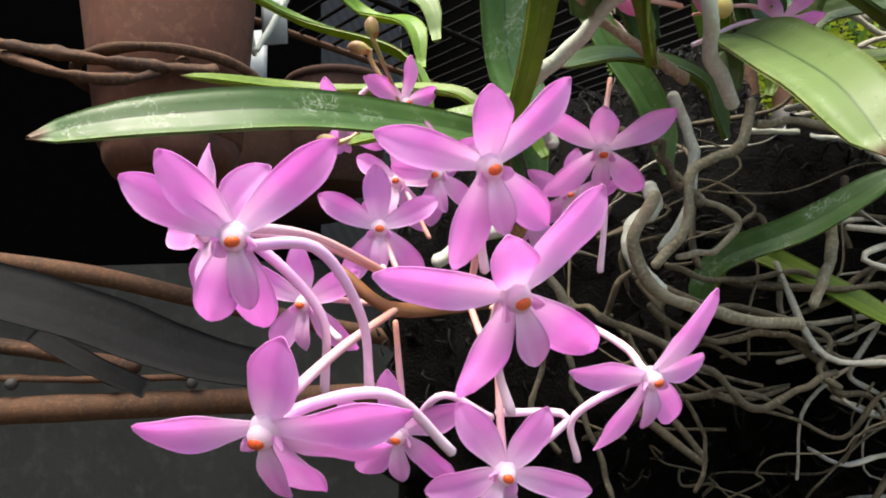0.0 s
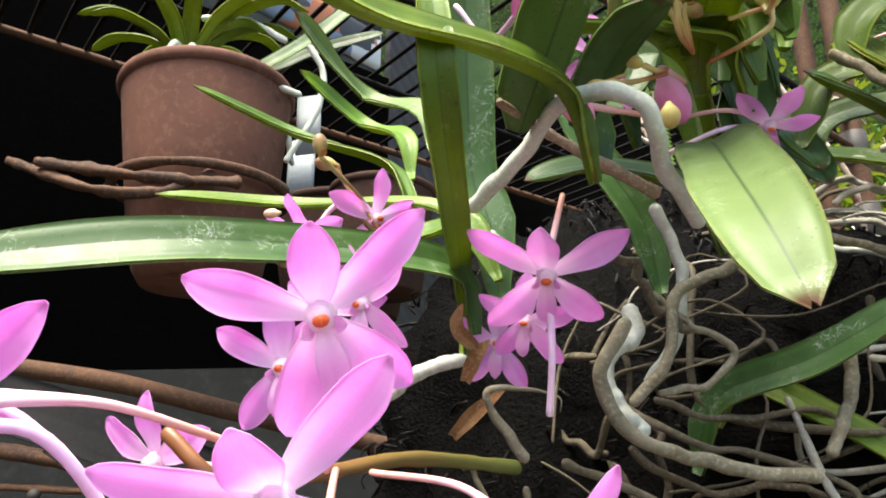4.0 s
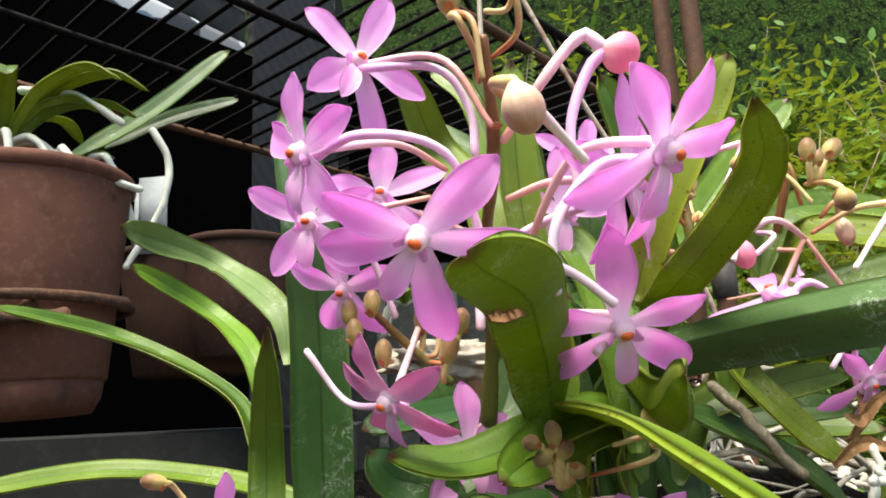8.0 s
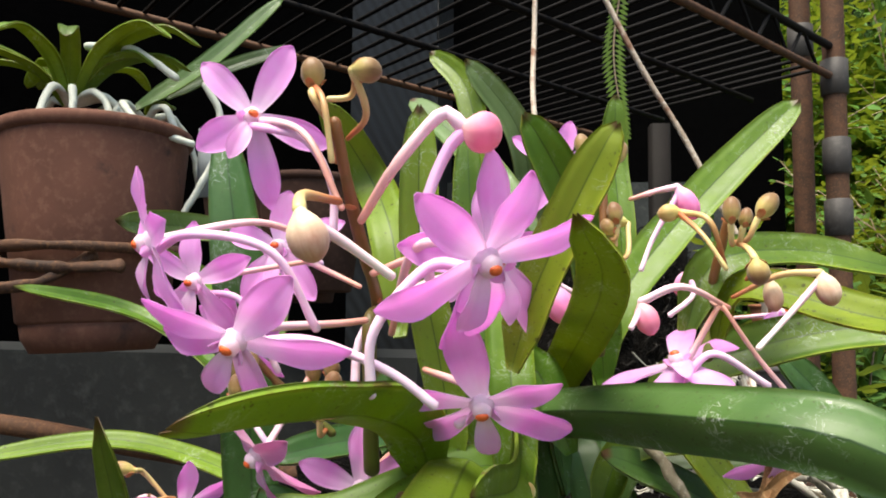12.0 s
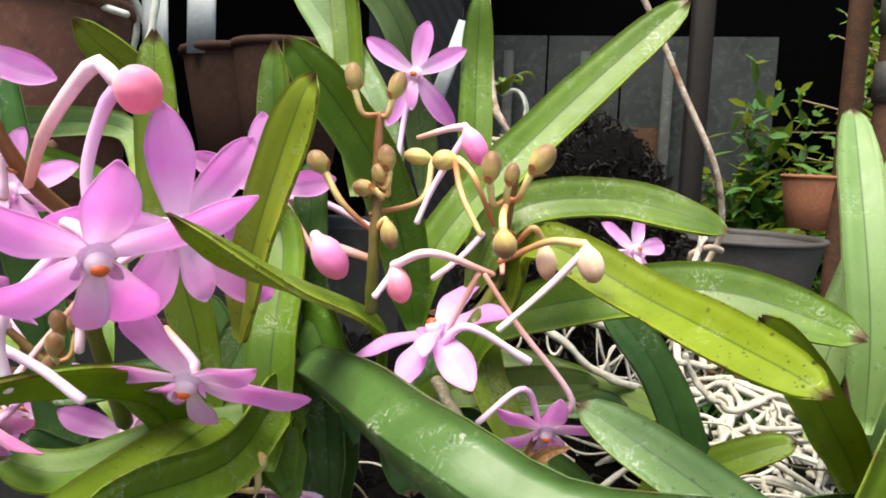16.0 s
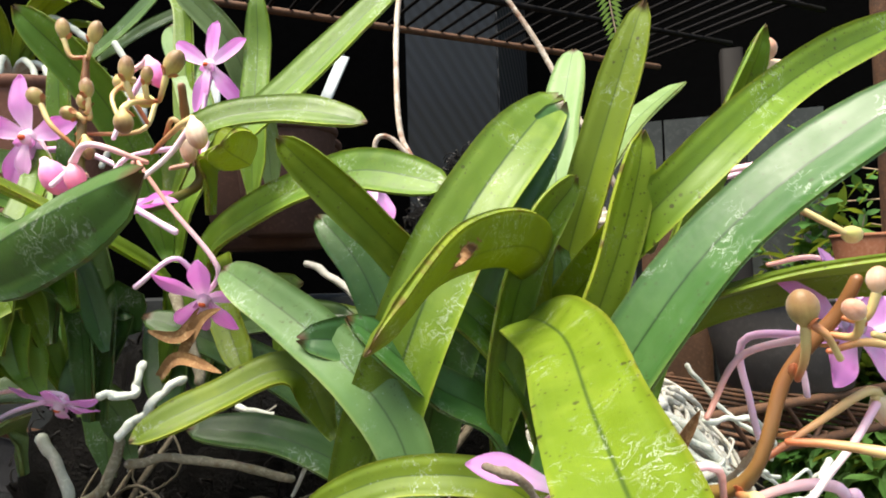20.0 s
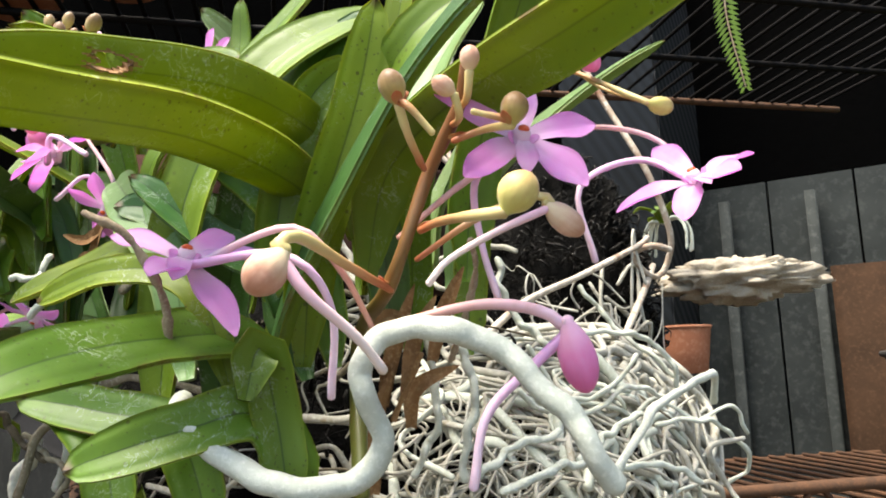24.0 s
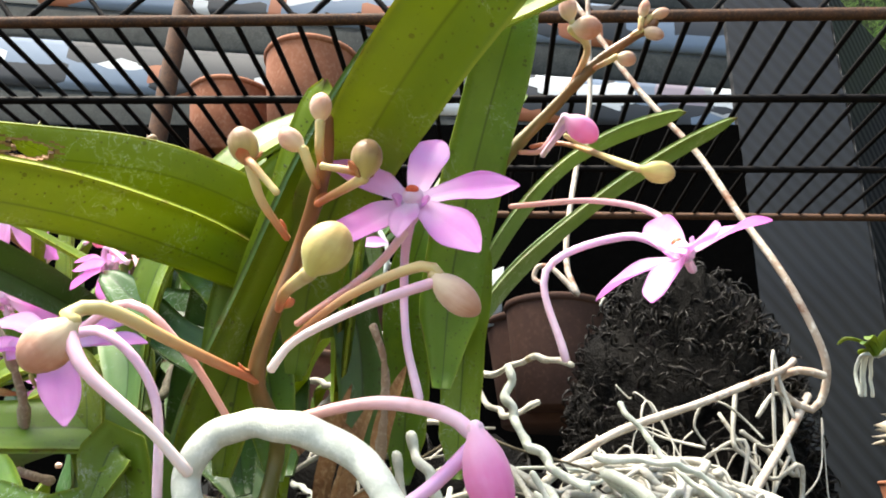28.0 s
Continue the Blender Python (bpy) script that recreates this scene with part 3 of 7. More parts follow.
def bud(plant, centre, tip, width, kind="cream", pedicel=None, spur=None):
    """A closed bud. tip: where its point lies; pedicel: from its stalk to the bud's base; spur: the way of its tail."""
    global flower_seed
    flower_seed += 1
    mat = {"pink": BUD_PINK, "rose": BUD_ROSE, "cream": BUD_CREAM, "lime": BUD_LIME, "tan": BUD_TAN}[kind]
    grow = {"pink": 1.1, "rose": 1.08, "cream": 1.12, "lime": 1.18, "tan": 1.5}[kind]
    c = np.array(centre, float)
    ax = (np.array(tip, float) - c) * (1.25 if kind == "tan" else 1.0)
    width = width * grow
    z = unit(ax)
    x = unit(np.cross(z, (0.35, 0.5, 0.8)))
    y = np.cross(z, x)
    # turned body: a neck at the base, fullest past the middle, a blunt point; three sepals lap over one another
    verts, uvs, faces, sides = [], [], [], 36
    prof = ((-1.3, 0.24), (-1.14, 0.32), (-0.98, 0.47), (-0.78, 0.69), (-0.54, 0.87), (-0.25, 0.98), (0.06, 1.0), (0.36, 0.93), (0.6, 0.78), (0.8, 0.57), (0.93, 0.36), (1.0, 0.12))
    for i, (h, rad) in enumerate(prof):
        lap = 0.0 if i < 3 else 0.085 * min(1.0, (i - 2) / 3)
        for k in range(sides):
            ph = 2 * math.pi * k / sides
            sepal = (3 * k / sides + 0.12 * h) % 1.0
            rr = width / 2 * rad * (1 - lap + lap * min(1.0, 0.25 + sepal) - 0.05 * (i > 2) * math.exp(-((sepal - 0.5) / 0.06) ** 2))
            verts.append(c + ax * h + (x * math.cos(ph) + y * 0.92 * math.sin(ph)) * rr)
            uvs.append((k / sides, (h + 1.3) / 2.3))
    faces = [(i * sides + k, i * sides + (k + 1) % sides, (i + 1) * sides + (k + 1) % sides, (i + 1) * sides + k) for i in range(len(prof) - 1) for k in range(sides)]
    faces += [tuple(range(sides - 1, -1, -1)), tuple(range((len(prof) - 1) * sides, len(prof) * sides))]
    v, f, u = verts, faces, uvs
    bd = part("bud", v, f, mat, plant, "", u)
    if kind == "tan":
        for k in range(2):
            side_way = x * math.cos(2.1 * k + flower_seed) + y * math.sin(2.1 * k + flower_seed)
            bv, bf, bu = tepal_mesh(c - ax * 1.25 + side_way * width * 0.1, unit(z * 0.8 + side_way * 0.5), unit(side_way - z * 0.3), width * 0.55, width * 0.4, 0.1, 0.3, flower_seed * 3 + k)
            part("bract", bv, bf, BRACT, bd, "", bu)
    if spur is not None:
        tube("spur", [c - ax * 0.9] + list(spur), max(width * 0.15, 0.00055), max(width * 0.1, 0.00045), SPUR if kind in ("pink", "rose") else SPUR_PINK if kind == "cream" else PEDICEL_PALE, bd, "", 8, 16, 0.03, flower_seed, 0.2)
    if pedicel is not None:
        base = c - ax * 1.2
        run = [np.array(p, float) for p in pedicel]
        if len(run) == 1:
            # a short stem that leaves the nearest stalk and bows up to the bud
            lines = [ln for ln in stalk_lines if np.linalg.norm(ln - run[0], axis=1).min() < 0.004]
            if lines:
                ln = np.vstack(lines)
                gap = np.linalg.norm(ln - base, axis=1) + np.maximum(0, ln[:, 2] - base[2] + 0.002) * 3
                run = [ln[int(gap.argmin())]]
            span = base - run[0]
            run.append(run[0] + span * 0.5 + np.array((span[0] * 0.22, span[1] * 0.22, -0.12 * np.linalg.norm(span))) - z * width * 0.35)
        tube("pedicel", run + [base], max(width * 0.10, 0.00048), max(width * 0.17, 0.0007), PEDICEL if kind in ("pink", "rose") else PEDICEL_PALE, bd, "", 8, 16, 0.05, flower_seed)
    return bd


def stalk(plant, points, r0, r1):
    """A flower stalk with a small bract at each node."""
    st = tube("flower_stalk", points, r0 * 1.1, r1 * 1.1, STALK, plant, "", 12, 40, 0.12, len(points))
    stalk_lines.append(smooth_line(points, 30))
    return st


def bract(st, at, way, size):
    w = unit(way)
    side = unit(np.cross(w, (0.2, 0.4, 0.9)))
    v, f, u = tepal_mesh(np.array(at, float), w, np.cross(side, w), size * 0.75, size * 0.38, 0.25, 0.3, int(abs(at[0]) * 1e5))
    part("bract", v, f, BRACT, st, "", u)


root_seed = 0


def root(plant, points, r0, r1=None, kind="white", lumps=0.10, count=None):
    global root_seed
    root_seed += 1
    mat = {"white": ROOT, "old": ROOT_OLD, "thin": ROOT_THIN, "dim": ROOT_DIM}[kind]
    line = smooth_line(points, 3 * len(points))
    rng = np.random.RandomState(root_seed)
    line[1:-1] += rng.normal(size=(len(line) - 2, 3)) * (r0 * 0.45 if r0 < 0.0013 else r0 * 0.12)
    return tube("root", line, r0, r1, mat, plant, "", 10, count or 14 * len(points), lumps * (1.5 if r0 < 0.0013 else 0.9), root_seed)


def lathe_mesh(centre, profile, sides=40, axis=(0, 0, 1)):
    """A turned body: profile of (radius, height) from the outside bottom round to the inside."""
    z = unit(axis)
    x = unit(np.cross((0.1, 1, 0.2), z))
    y = np.cross(z, x)
    verts, uvs, faces = [], [], []
    for i, (r, h) in enumerate(profile):
        for k in range(sides):
            a = 2 * math.pi * k / sides
            verts.append(np.array(centre) + x * r * math.cos(a) + y * r * math.sin(a) + z * h)
            uvs.append((k / sides, i / (len(profile) - 1)))
    for i in range(len(profile) - 1):
        for k in range(sides):
            k2 = (k + 1) % sides
            faces.append((i * sides + k, i * sides + k2, (i + 1) * sides + k2, (i + 1) * sides + k))
    return verts, faces, uvs


def box_mesh(lo, hi):
    (a, b, c), (d, e, f) = lo, hi
    v = [(a, b, c), (d, b, c), (d, e, c), (a, e, c), (a, b, f), (d, b, f), (d, e, f), (a, e, f)]
    return v, [(0, 3, 2, 1), (4, 5, 6, 7), (0, 1, 5, 4), (1, 2, 6, 5), (2, 3, 7, 6), (3, 0, 4, 7)], [(0, 0)] * 8


def beam_mesh(p, q, w, h=None, up=(0, 0, 1)):
    """A bar of w by h from p to q with chamfered corners."""
    h = h or w
    p, q = np.array(p, float), np.array(q, float)
    t = unit(q - p)
    s = unit(np.cross(t, up)) if abs(unit(up) @ t) < 0.99 else np.array((1.0, 0, 0))
    u = np.cross(s, t)
    c = 0.28
    ring = [(-1, -1 + c), (-1, 1 - c), (-1 + c, 1), (1 - c, 1), (1, 1 - c), (1, -1 + c), (1 - c, -1), (-1 + c, -1)]
    verts = [e + s * a * w / 2 + u * b * h / 2 for e in (p, q) for a, b in ring]
    faces = [(k, (k + 1) % 8, 8 + (k + 1) % 8, 8 + k) for k in range(8)] + [tuple(range(7, -1, -1)), tuple(range(8, 16))]
    return verts, faces, [(0, 0)] * 16


# ---- the place round the plants ----
RACK_U = np.array((0.7071, 0.7071, 0.0))
RACK_W = np.array((-0.7071, 0.7071, 0.0))
RACK_0 = np.array((0.21, 0.81, 0.0))


def rack(u, w, z):
    """A place on the rack: metres along its front, metres in from the front, height."""
    return RACK_0 + RACK_U * u + RACK_W * w + np.array((0, 0, z))


# Unseen ground, kept dark so little light bounces up under the leaves.
ground = part("ground", [(-40, -40, 0), (40, -40, 0), (40, 40, 0), (-40, 40, 0)], [(0, 1, 2, 3)], DARK_GROUND, None, "", None, None, False)
tagged(ground, "unseen ground under the plant racks, dark to cut bounced light", "ground", kind="structure")


def slab(name, lo, hi, mat, label, parent=None):
    v, f, u = box_mesh(lo, hi)
    return part(name, v, f, mat, parent, label, u, None, False)


# netting added behind the rack, coloured near black for its shade; grey panels beside it
NET = rough_material("net_darkened_for_shade", (0.0005, 0.0005, 0.0005), (0.001, 0.001, 0.001), (0.002, 0.002, 0.002), 70, 0.95, 0.6, 0.002, 0.01)
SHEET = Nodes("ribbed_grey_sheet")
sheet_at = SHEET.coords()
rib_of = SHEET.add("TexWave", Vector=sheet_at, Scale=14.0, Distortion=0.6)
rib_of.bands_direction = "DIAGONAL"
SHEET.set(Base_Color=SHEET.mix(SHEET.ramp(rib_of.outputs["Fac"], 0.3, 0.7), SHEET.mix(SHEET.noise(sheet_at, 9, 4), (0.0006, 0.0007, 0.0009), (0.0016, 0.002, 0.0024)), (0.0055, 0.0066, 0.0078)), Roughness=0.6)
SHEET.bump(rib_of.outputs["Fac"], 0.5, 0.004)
net = thing("wall_net", "netting added behind the plant rack, near black for the shade there", "netting", kind="structure")
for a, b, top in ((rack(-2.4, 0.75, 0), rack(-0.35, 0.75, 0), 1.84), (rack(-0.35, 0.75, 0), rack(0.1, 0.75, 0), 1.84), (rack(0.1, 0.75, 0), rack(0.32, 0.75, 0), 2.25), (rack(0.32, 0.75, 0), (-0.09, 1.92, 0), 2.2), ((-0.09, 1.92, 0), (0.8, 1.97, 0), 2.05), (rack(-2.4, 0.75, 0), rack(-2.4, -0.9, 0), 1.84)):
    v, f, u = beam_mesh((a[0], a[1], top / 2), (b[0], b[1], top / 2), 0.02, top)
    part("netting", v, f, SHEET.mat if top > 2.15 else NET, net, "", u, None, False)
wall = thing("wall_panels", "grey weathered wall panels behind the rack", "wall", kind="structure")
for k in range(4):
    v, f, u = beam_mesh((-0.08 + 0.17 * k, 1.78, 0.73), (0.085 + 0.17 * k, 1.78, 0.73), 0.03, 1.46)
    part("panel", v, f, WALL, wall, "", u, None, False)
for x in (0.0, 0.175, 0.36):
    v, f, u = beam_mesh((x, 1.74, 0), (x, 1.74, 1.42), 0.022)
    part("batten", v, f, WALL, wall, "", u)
post = thing("dark_post", "dark iron post in front of the grey panels", "post")
v, f, u = beam_mesh((0.385, 1.5, 0), (0.385, 1.5, 1.53), 0.04)
part("shaft", v, f, IRON, post, "", u)
board = thing("brown_board", "short brown board leaning on the grey panels", "board")
v, f, u = beam_mesh((0.27, 1.66, 0), (0.27, 1.7, 1.25), 0.14, 0.02, (0, 1, 0))
part("plank", v, f, BOARD, board, "", u)

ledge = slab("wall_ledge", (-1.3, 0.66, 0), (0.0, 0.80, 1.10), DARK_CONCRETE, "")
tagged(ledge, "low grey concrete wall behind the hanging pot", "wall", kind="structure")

# wire rack: an upper and a lower shelf with zigzag front rails, on pipe posts
shelf_rack = thing("wire_rack", "rusty wire plant rack with zigzag front rails", "rack")
for z, first, last, mat in ((1.53, -1.3, 0.56, IRON), (0.90, -0.12, 0.56, RUST)):
    for w, dz, r in ((0, 0, 0.006), (0, 0.05, 0.006), (0.14, -0.006, 0.005), (0.32, -0.006, 0.005), (0.50, 0, 0.006)):
        tube("rail", [rack(first, w, z + dz), rack(last, w, z + dz)], r, r, mat if dz else RUST, shelf_rack, sides=8, count=24, lumps=0.05, seed=int(w * 100) + 3)
    zig = [rack(first + 0.05 * k, 0, z + 0.05 * (k % 2)) for k in range(int((last - first) / 0.05))]
    line = []
    for a, b in zip(zig, zig[1:]):
        line += [a, a + (b - a) * 0.5]
    v, f, u = tube_mesh(line + [zig[-1]], 0.003, 0.003, 6, len(zig) * 6)
    part("zigzag_wire", v, f, mat, shelf_rack, "", u)
    for k in range(int((last - first) / 0.033)):
        uu = first + 0.033 * k
        v, f, u = tube_mesh([rack(uu, 0, z + 0.006), rack(uu, 0.5, z + 0.006)], 0.0032, 0.0032, 6, 3)
        part("slat_wire", v, f, mat, shelf_rack, "", u)
for uu, w in ((0.56, 0.0), (0.60, 0.07), (-1.0, 0.5)):
    tube("post", [rack(uu, w, 0), rack(uu, w, 0.9), rack(uu, w, 2.0)], 0.017, 0.017, RUST, shelf_rack, "rusty pipe post with a clamp", 14, 20, 0.02, 5)
for uu, w, z in ((0.56, 0, 1.53), (0.56, 0, 1.40), (0.60, 0.07, 1.62), (0.56, 0.0, 1.30)):
    v, f, u = lathe_mesh(rack(uu, w, z), [(0.017, -0.03), (0.021, -0.028), (0.021, 0.028), (0.017, 0.03)], 16)
    part("clamp", v, f, GREY_POT, shelf_rack, "grey pipe clamp", u)


def pot(name, label, rim, radius, height, mat, axis=(0, 0, 1), lip=0.012, foot=0.0):
    """A flower pot, open at the top, with a thick rolled rim; rim: the centre of its top."""
    p = thing(name, label, "flower pot", "clay pots")
    R, h = radius, height
    prof = [(0.001, -h), (R * 0.70, -h), (R * 0.735, -h * 0.985), (R * 0.85, -h * 0.5), (R * 0.945, -h * 0.08), (R * 0.945, -h * 0.06), (R * 0.88, -h * 0.08), (R * 0.8, -h * 0.3), (0.001, -h * 0.3)]
    v, f, u = lathe_mesh(rim, prof, 48, axis)
    part("body", v, f, mat, p, "", u)
    v, f, u = lathe_mesh(rim, [(R * 0.90, -h * 0.075), (R * 0.965, -h * 0.068), (R * 0.995, -h * 0.05), (R, -h * 0.025), (R * 0.985, -h * 0.005), (R * 0.955, 0), (R * 0.925, -h * 0.01), (R * 0.90, -h * 0.04), (R * 0.90, -h * 0.075)], 48, axis)
    part("rim", v, f, mat, p, "", u)
    if foot:
        v, f, u = lathe_mesh(np.array(rim) - np.array(axis) * (h + foot * 0.5), [(0.001, -foot * 0.5), (R * 0.6, -foot * 0.5), (R * 0.68, 0), (R * 0.72, foot * 0.9), (R * 0.68, foot * 0.9), (R * 0.6, foot * 0.45), (0.001, foot * 0.45)], 48, axis)
        part("saucer", v, f, mat, p, "red clay saucer", u)
    return p


def rosette(name, label, base, spread, count, seed, mat="green", up=0.9):
    """A small orchid with a fan of strap leaves and stout roots."""
    pl = thing(name, label, "orchid")
    rng = np.random.RandomState(seed)
    b = np.array(base, float)
    for k in range(count):
        a = 2.4 * k + rng.uniform(-0.3, 0.3)
        out_way = np.array((math.cos(a), math.sin(a) * 0.8, 0))
        ln = spread * rng.uniform(0.7, 1.1)
        rise = up * rng.uniform(0.5, 1.1)
        pts = [b + out_way * 0.004, b + out_way * ln * 0.35 + np.array((0, 0, ln * rise * 0.55)), b + out_way * ln * 0.75 + np.array((0, 0, ln * rise * 0.75)), b + out_way * ln * 1.05 + np.array((0, 0, ln * rise * 0.55))]
        leaf(pl, pts, 0.012, (out_way[0] * -0.4, out_way[1] * -0.4, 1), (out_way[0] * 0.5, out_way[1] * 0.5, 1), 26, kind=mat)
    for k in range(7):
        a = rng.uniform(0, 6.28)
        o = np.array((math.cos(a), math.sin(a), 0))
        root(pl, [b, b + o * 0.02 + np.array((0, 0, 0.006)), b + o * 0.035 + np.array((0, 0, -0.012)), b + o * rng.uniform(0.03, 0.045) + np.array((0, 0, -0.04))], 0.0024, 0.002)
    return pl


pot("hanging_clay_pot", "red-brown clay pot with saucer held in a rusty wire ring", (-0.1685, 0.4197, 1.2484), 0.056, 0.116, CLAY, unit((-0.05, 0.02, 1)), foot=0.016)
rosette("potted_orchid", "small green orchid with white roots in the clay pot", (-0.1856, 0.4166, 1.2658), 0.075, 15, 2, "green")
sp = rosette("potted_orchid", "dark green orchid leaves leaning out of the clay pot", (-0.1555, 0.4493, 1.2645), 0.02, 1, 5)
leaf(sp, [(-0.1559, 0.4386, 1.2692), (-0.1143, 0.4484, 1.3012), (-0.0668, 0.457, 1.3488)], 0.014, (0, -1, 0.3), None, 22, kind="deep")
leaf(sp, [(-0.1405, 0.4488, 1.2792), (-0.1033, 0.4592, 1.3026), (-0.0633, 0.4705, 1.3199)], 0.012, (0, -1, 0.3), None, 22, kind="deep")
root(sp, [(-0.1748, 0.4135, 1.302), (-0.1471, 0.4158, 1.3002), (-0.1173, 0.4151, 1.2812)], 0.0024, 0.0022)
root(sp, [(-0.1023, 0.4215, 1.2793), (-0.0928, 0.4243, 1.2602), (-0.0957, 0.4221, 1.2316), (-0.1127, 0.4195, 1.1969)], 0.0022, 0.002)
root(sp, [(-0.1475, 0.4095, 1.2646), (-0.1325, 0.4021, 1.2503), (-0.1054, 0.4153, 1.2408)], 0.0024, 0.0022)
tag = thing("plant_tag", "blank white plastic plant tag hanging by the pot", "plant tag")
v, f, u = beam_mesh((-0.1111, 0.4531, 1.2606), (-0.1084, 0.4482, 1.2141), 0.017, 0.0012, (0, 1, 0))
part("plate", v, f, WHITE_TAG, tag, "", u)
tag = thing("plant_tag", "narrow white plastic plant tag stuck among the leaves", "plant tag")
v, f, u = beam_mesh((0.0975, 0.3466, 1.2247), (0.0884, 0.3332, 1.1906), 0.006, 0.001, (0, 1, 0))
part("plate", v, f, WHITE_TAG, tag, "", u)
tag = thing("plant_tag", "white plastic plant tag in a back pot", "plant tag")
v, f, u = beam_mesh((-0.1714, 0.6251, 1.3123), (-0.1701, 0.6193, 1.2488), 0.026, 0.0012, (0, 1, 0))
part("plate", v, f, WHITE_TAG, tag, "", u)
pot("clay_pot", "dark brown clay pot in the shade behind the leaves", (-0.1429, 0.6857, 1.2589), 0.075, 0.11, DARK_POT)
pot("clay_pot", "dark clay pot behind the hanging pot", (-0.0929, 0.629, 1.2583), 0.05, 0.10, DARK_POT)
ring = thing("wire_ring", "rusty wire ring and arm that hold the clay pot", "wire ring")
v, f, u = joined([tube_mesh([np.array((-0.1685, 0.4197, 1.2484)) + np.array((0.0036 + 0.053 * math.cos(a), -0.0015 + 0.053 * math.sin(a), -0.073)) for a in np.linspace(0, 6.283, 17)], 0.0031, 0.0031, 8, 90, 0.25)])
part("ring", v, f, RUST, ring, "", u)
tube("arm", [(-0.2262, 0.3481, 1.1702), (-0.1954, 0.3561, 1.1669), (-0.1579, 0.3644, 1.1638), (-0.1242, 0.3766, 1.1647)], 0.0034, 0.003, RUST, ring, lumps=0.3, count=50)
tube("arm", [(-0.2505, 0.3564, 1.1759), (-0.1975, 0.3497, 1.1548), (-0.1639, 0.3599, 1.1544), (-0.1407, 0.3775, 1.171)], 0.003, 0.0028, RUST, ring, lumps=0.3, count=50)
low = thing("pipe_frame", "rusty pipes of the lower frame behind the flowers", "pipe frame")
tube("pipe", [(-0.3281, 0.4331, 1.0776), (-0.2308, 0.4556, 1.0639), (-0.1419, 0.4895, 1.0425), (0.0481, 0.557, 1.0015)], 0.0062, 0.0062, RUST, low, lumps=0.04, sides=12)
tube("pipe", [(-0.3307, 0.4493, 0.9781), (-0.1785, 0.4693, 0.98), (0.0449, 0.5299, 0.9812)], 0.0085, 0.0085, RUST, low, lumps=0.04, sides=12)
tube("wire", [(-0.3157, 0.4519, 1.0245), (-0.2484, 0.4536, 1.0139), (-0.1996, 0.4654, 1.0039)], 0.005, 0.005, RUST, low, lumps=0.1)
tube("wire", [(-0.3021, 0.4558, 1.0002), (-0.2275, 0.4564, 0.9969), (-0.1671, 0.4666, 0.9966)], 0.0022, 0.0022, RUST, low, lumps=0.2)
for p in ((-0.2707, 0.4516, 0.9953), (-0.2115, 0.4565, 0.9965), (-0.1636, 0.4672, 0.9929)):
    v, f, u = ball_mesh(p, np.eye(3) * 0.004, 6, 9)
    part("weld", v, f, GREY_POT, low, "grey weld bead", u)
leg = (0.0449, 0.5299, 0.9812)
tube("leg", [leg, (leg[0], leg[1], 0.0)], 0.009, 0.009, RUST, low, sides=12)
leg = (-0.3307, 0.4493, 0.9781)
tube("leg", [leg, (leg[0], leg[1], 0.0)], 0.009, 0.009, RUST, low, sides=12)
band = thing("black_strap", "black rubber strap over the rusty pipes", "strap")
pts = [(-0.2271, 0.3372, 1.0447), (-0.1761, 0.35, 1.0282), (-0.1341, 0.3733, 1.0097), (-0.1003, 0.4157, 0.9983)]
v, f, u, s = blade_mesh(pts, 0.030, (0.1, -0.8, 0.5), (0.1, -0.8, 0.5), 8, 0.002, lambda s: 1.0)
part("band", v, f, BLACK_BAND, band, "", u)
band = thing("black_strap", "black rubber strap end under the pipes", "strap")
pts = [(-0.23, 0.4014, 1.0236), (-0.1957, 0.4046, 1.004), (-0.1718, 0.4169, 0.9905)]
v, f, u, s = blade_mesh(pts, 0.012, (0.1, -0.8, 0.5), (0.1, -0.8, 0.5), 8, 0.002, lambda s: 1.0)
part("band", v, f, BLACK_BAND, band, "", u)
hook = thing("wire_hanger", "weathered wire hanger looped over the fibre block", "wire hanger")
tube("wire", [(0.085, 0.405, 1.43), (0.118, 0.407, 1.36), (0.146, 0.410, 1.302), (0.162, 0.413, 1.273), (0.181, 0.415, 1.241), (0.198, 0.413, 1.205), (0.217, 0.412, 1.166), (0.224, 0.421, 1.136), (0.2216, 0.4261, 1.1224), (0.2156, 0.4249, 1.1122), (0.2097, 0.4157, 1.1163), (0.2084, 0.4102, 1.1234), (0.2173, 0.4121, 1.1267), (0.2242, 0.4181, 1.1245)], 0.0016, 0.0016, WIRE, hook, sides=8, count=80, lumps=0.05)
tube("wire", [(0.215, 0.4134, 1.1313), (0.2118, 0.4089, 1.1269), (0.1995, 0.3667, 1.11), (0.1904, 0.3236, 1.0954), (0.1912, 0.2859, 1.0798)], 0.0015, 0.0015, WIRE, hook, lumps=0.06)
tube("wire", [(0.2112, 0.4321, 1.1194), (0.2118, 0.4095, 1.1028), (0.2109, 0.3717, 1.0754)], 0.0017, 0.0017, WIRE, hook, lumps=0.06)
tube("wire", [(0.1, 0.44, 1.45), (0.099, 0.439, 1.38), (0.098, 0.438, 1.317), (0.097, 0.424, 1.267), (0.102, 0.407, 1.219), (0.106, 0.401, 1.195), (0.1114, 0.3979, 1.1847), (0.116, 0.3965, 1.1762)], 0.0016, 0.0016, WIRE, hook, sides=8, count=50, lumps=0.05)
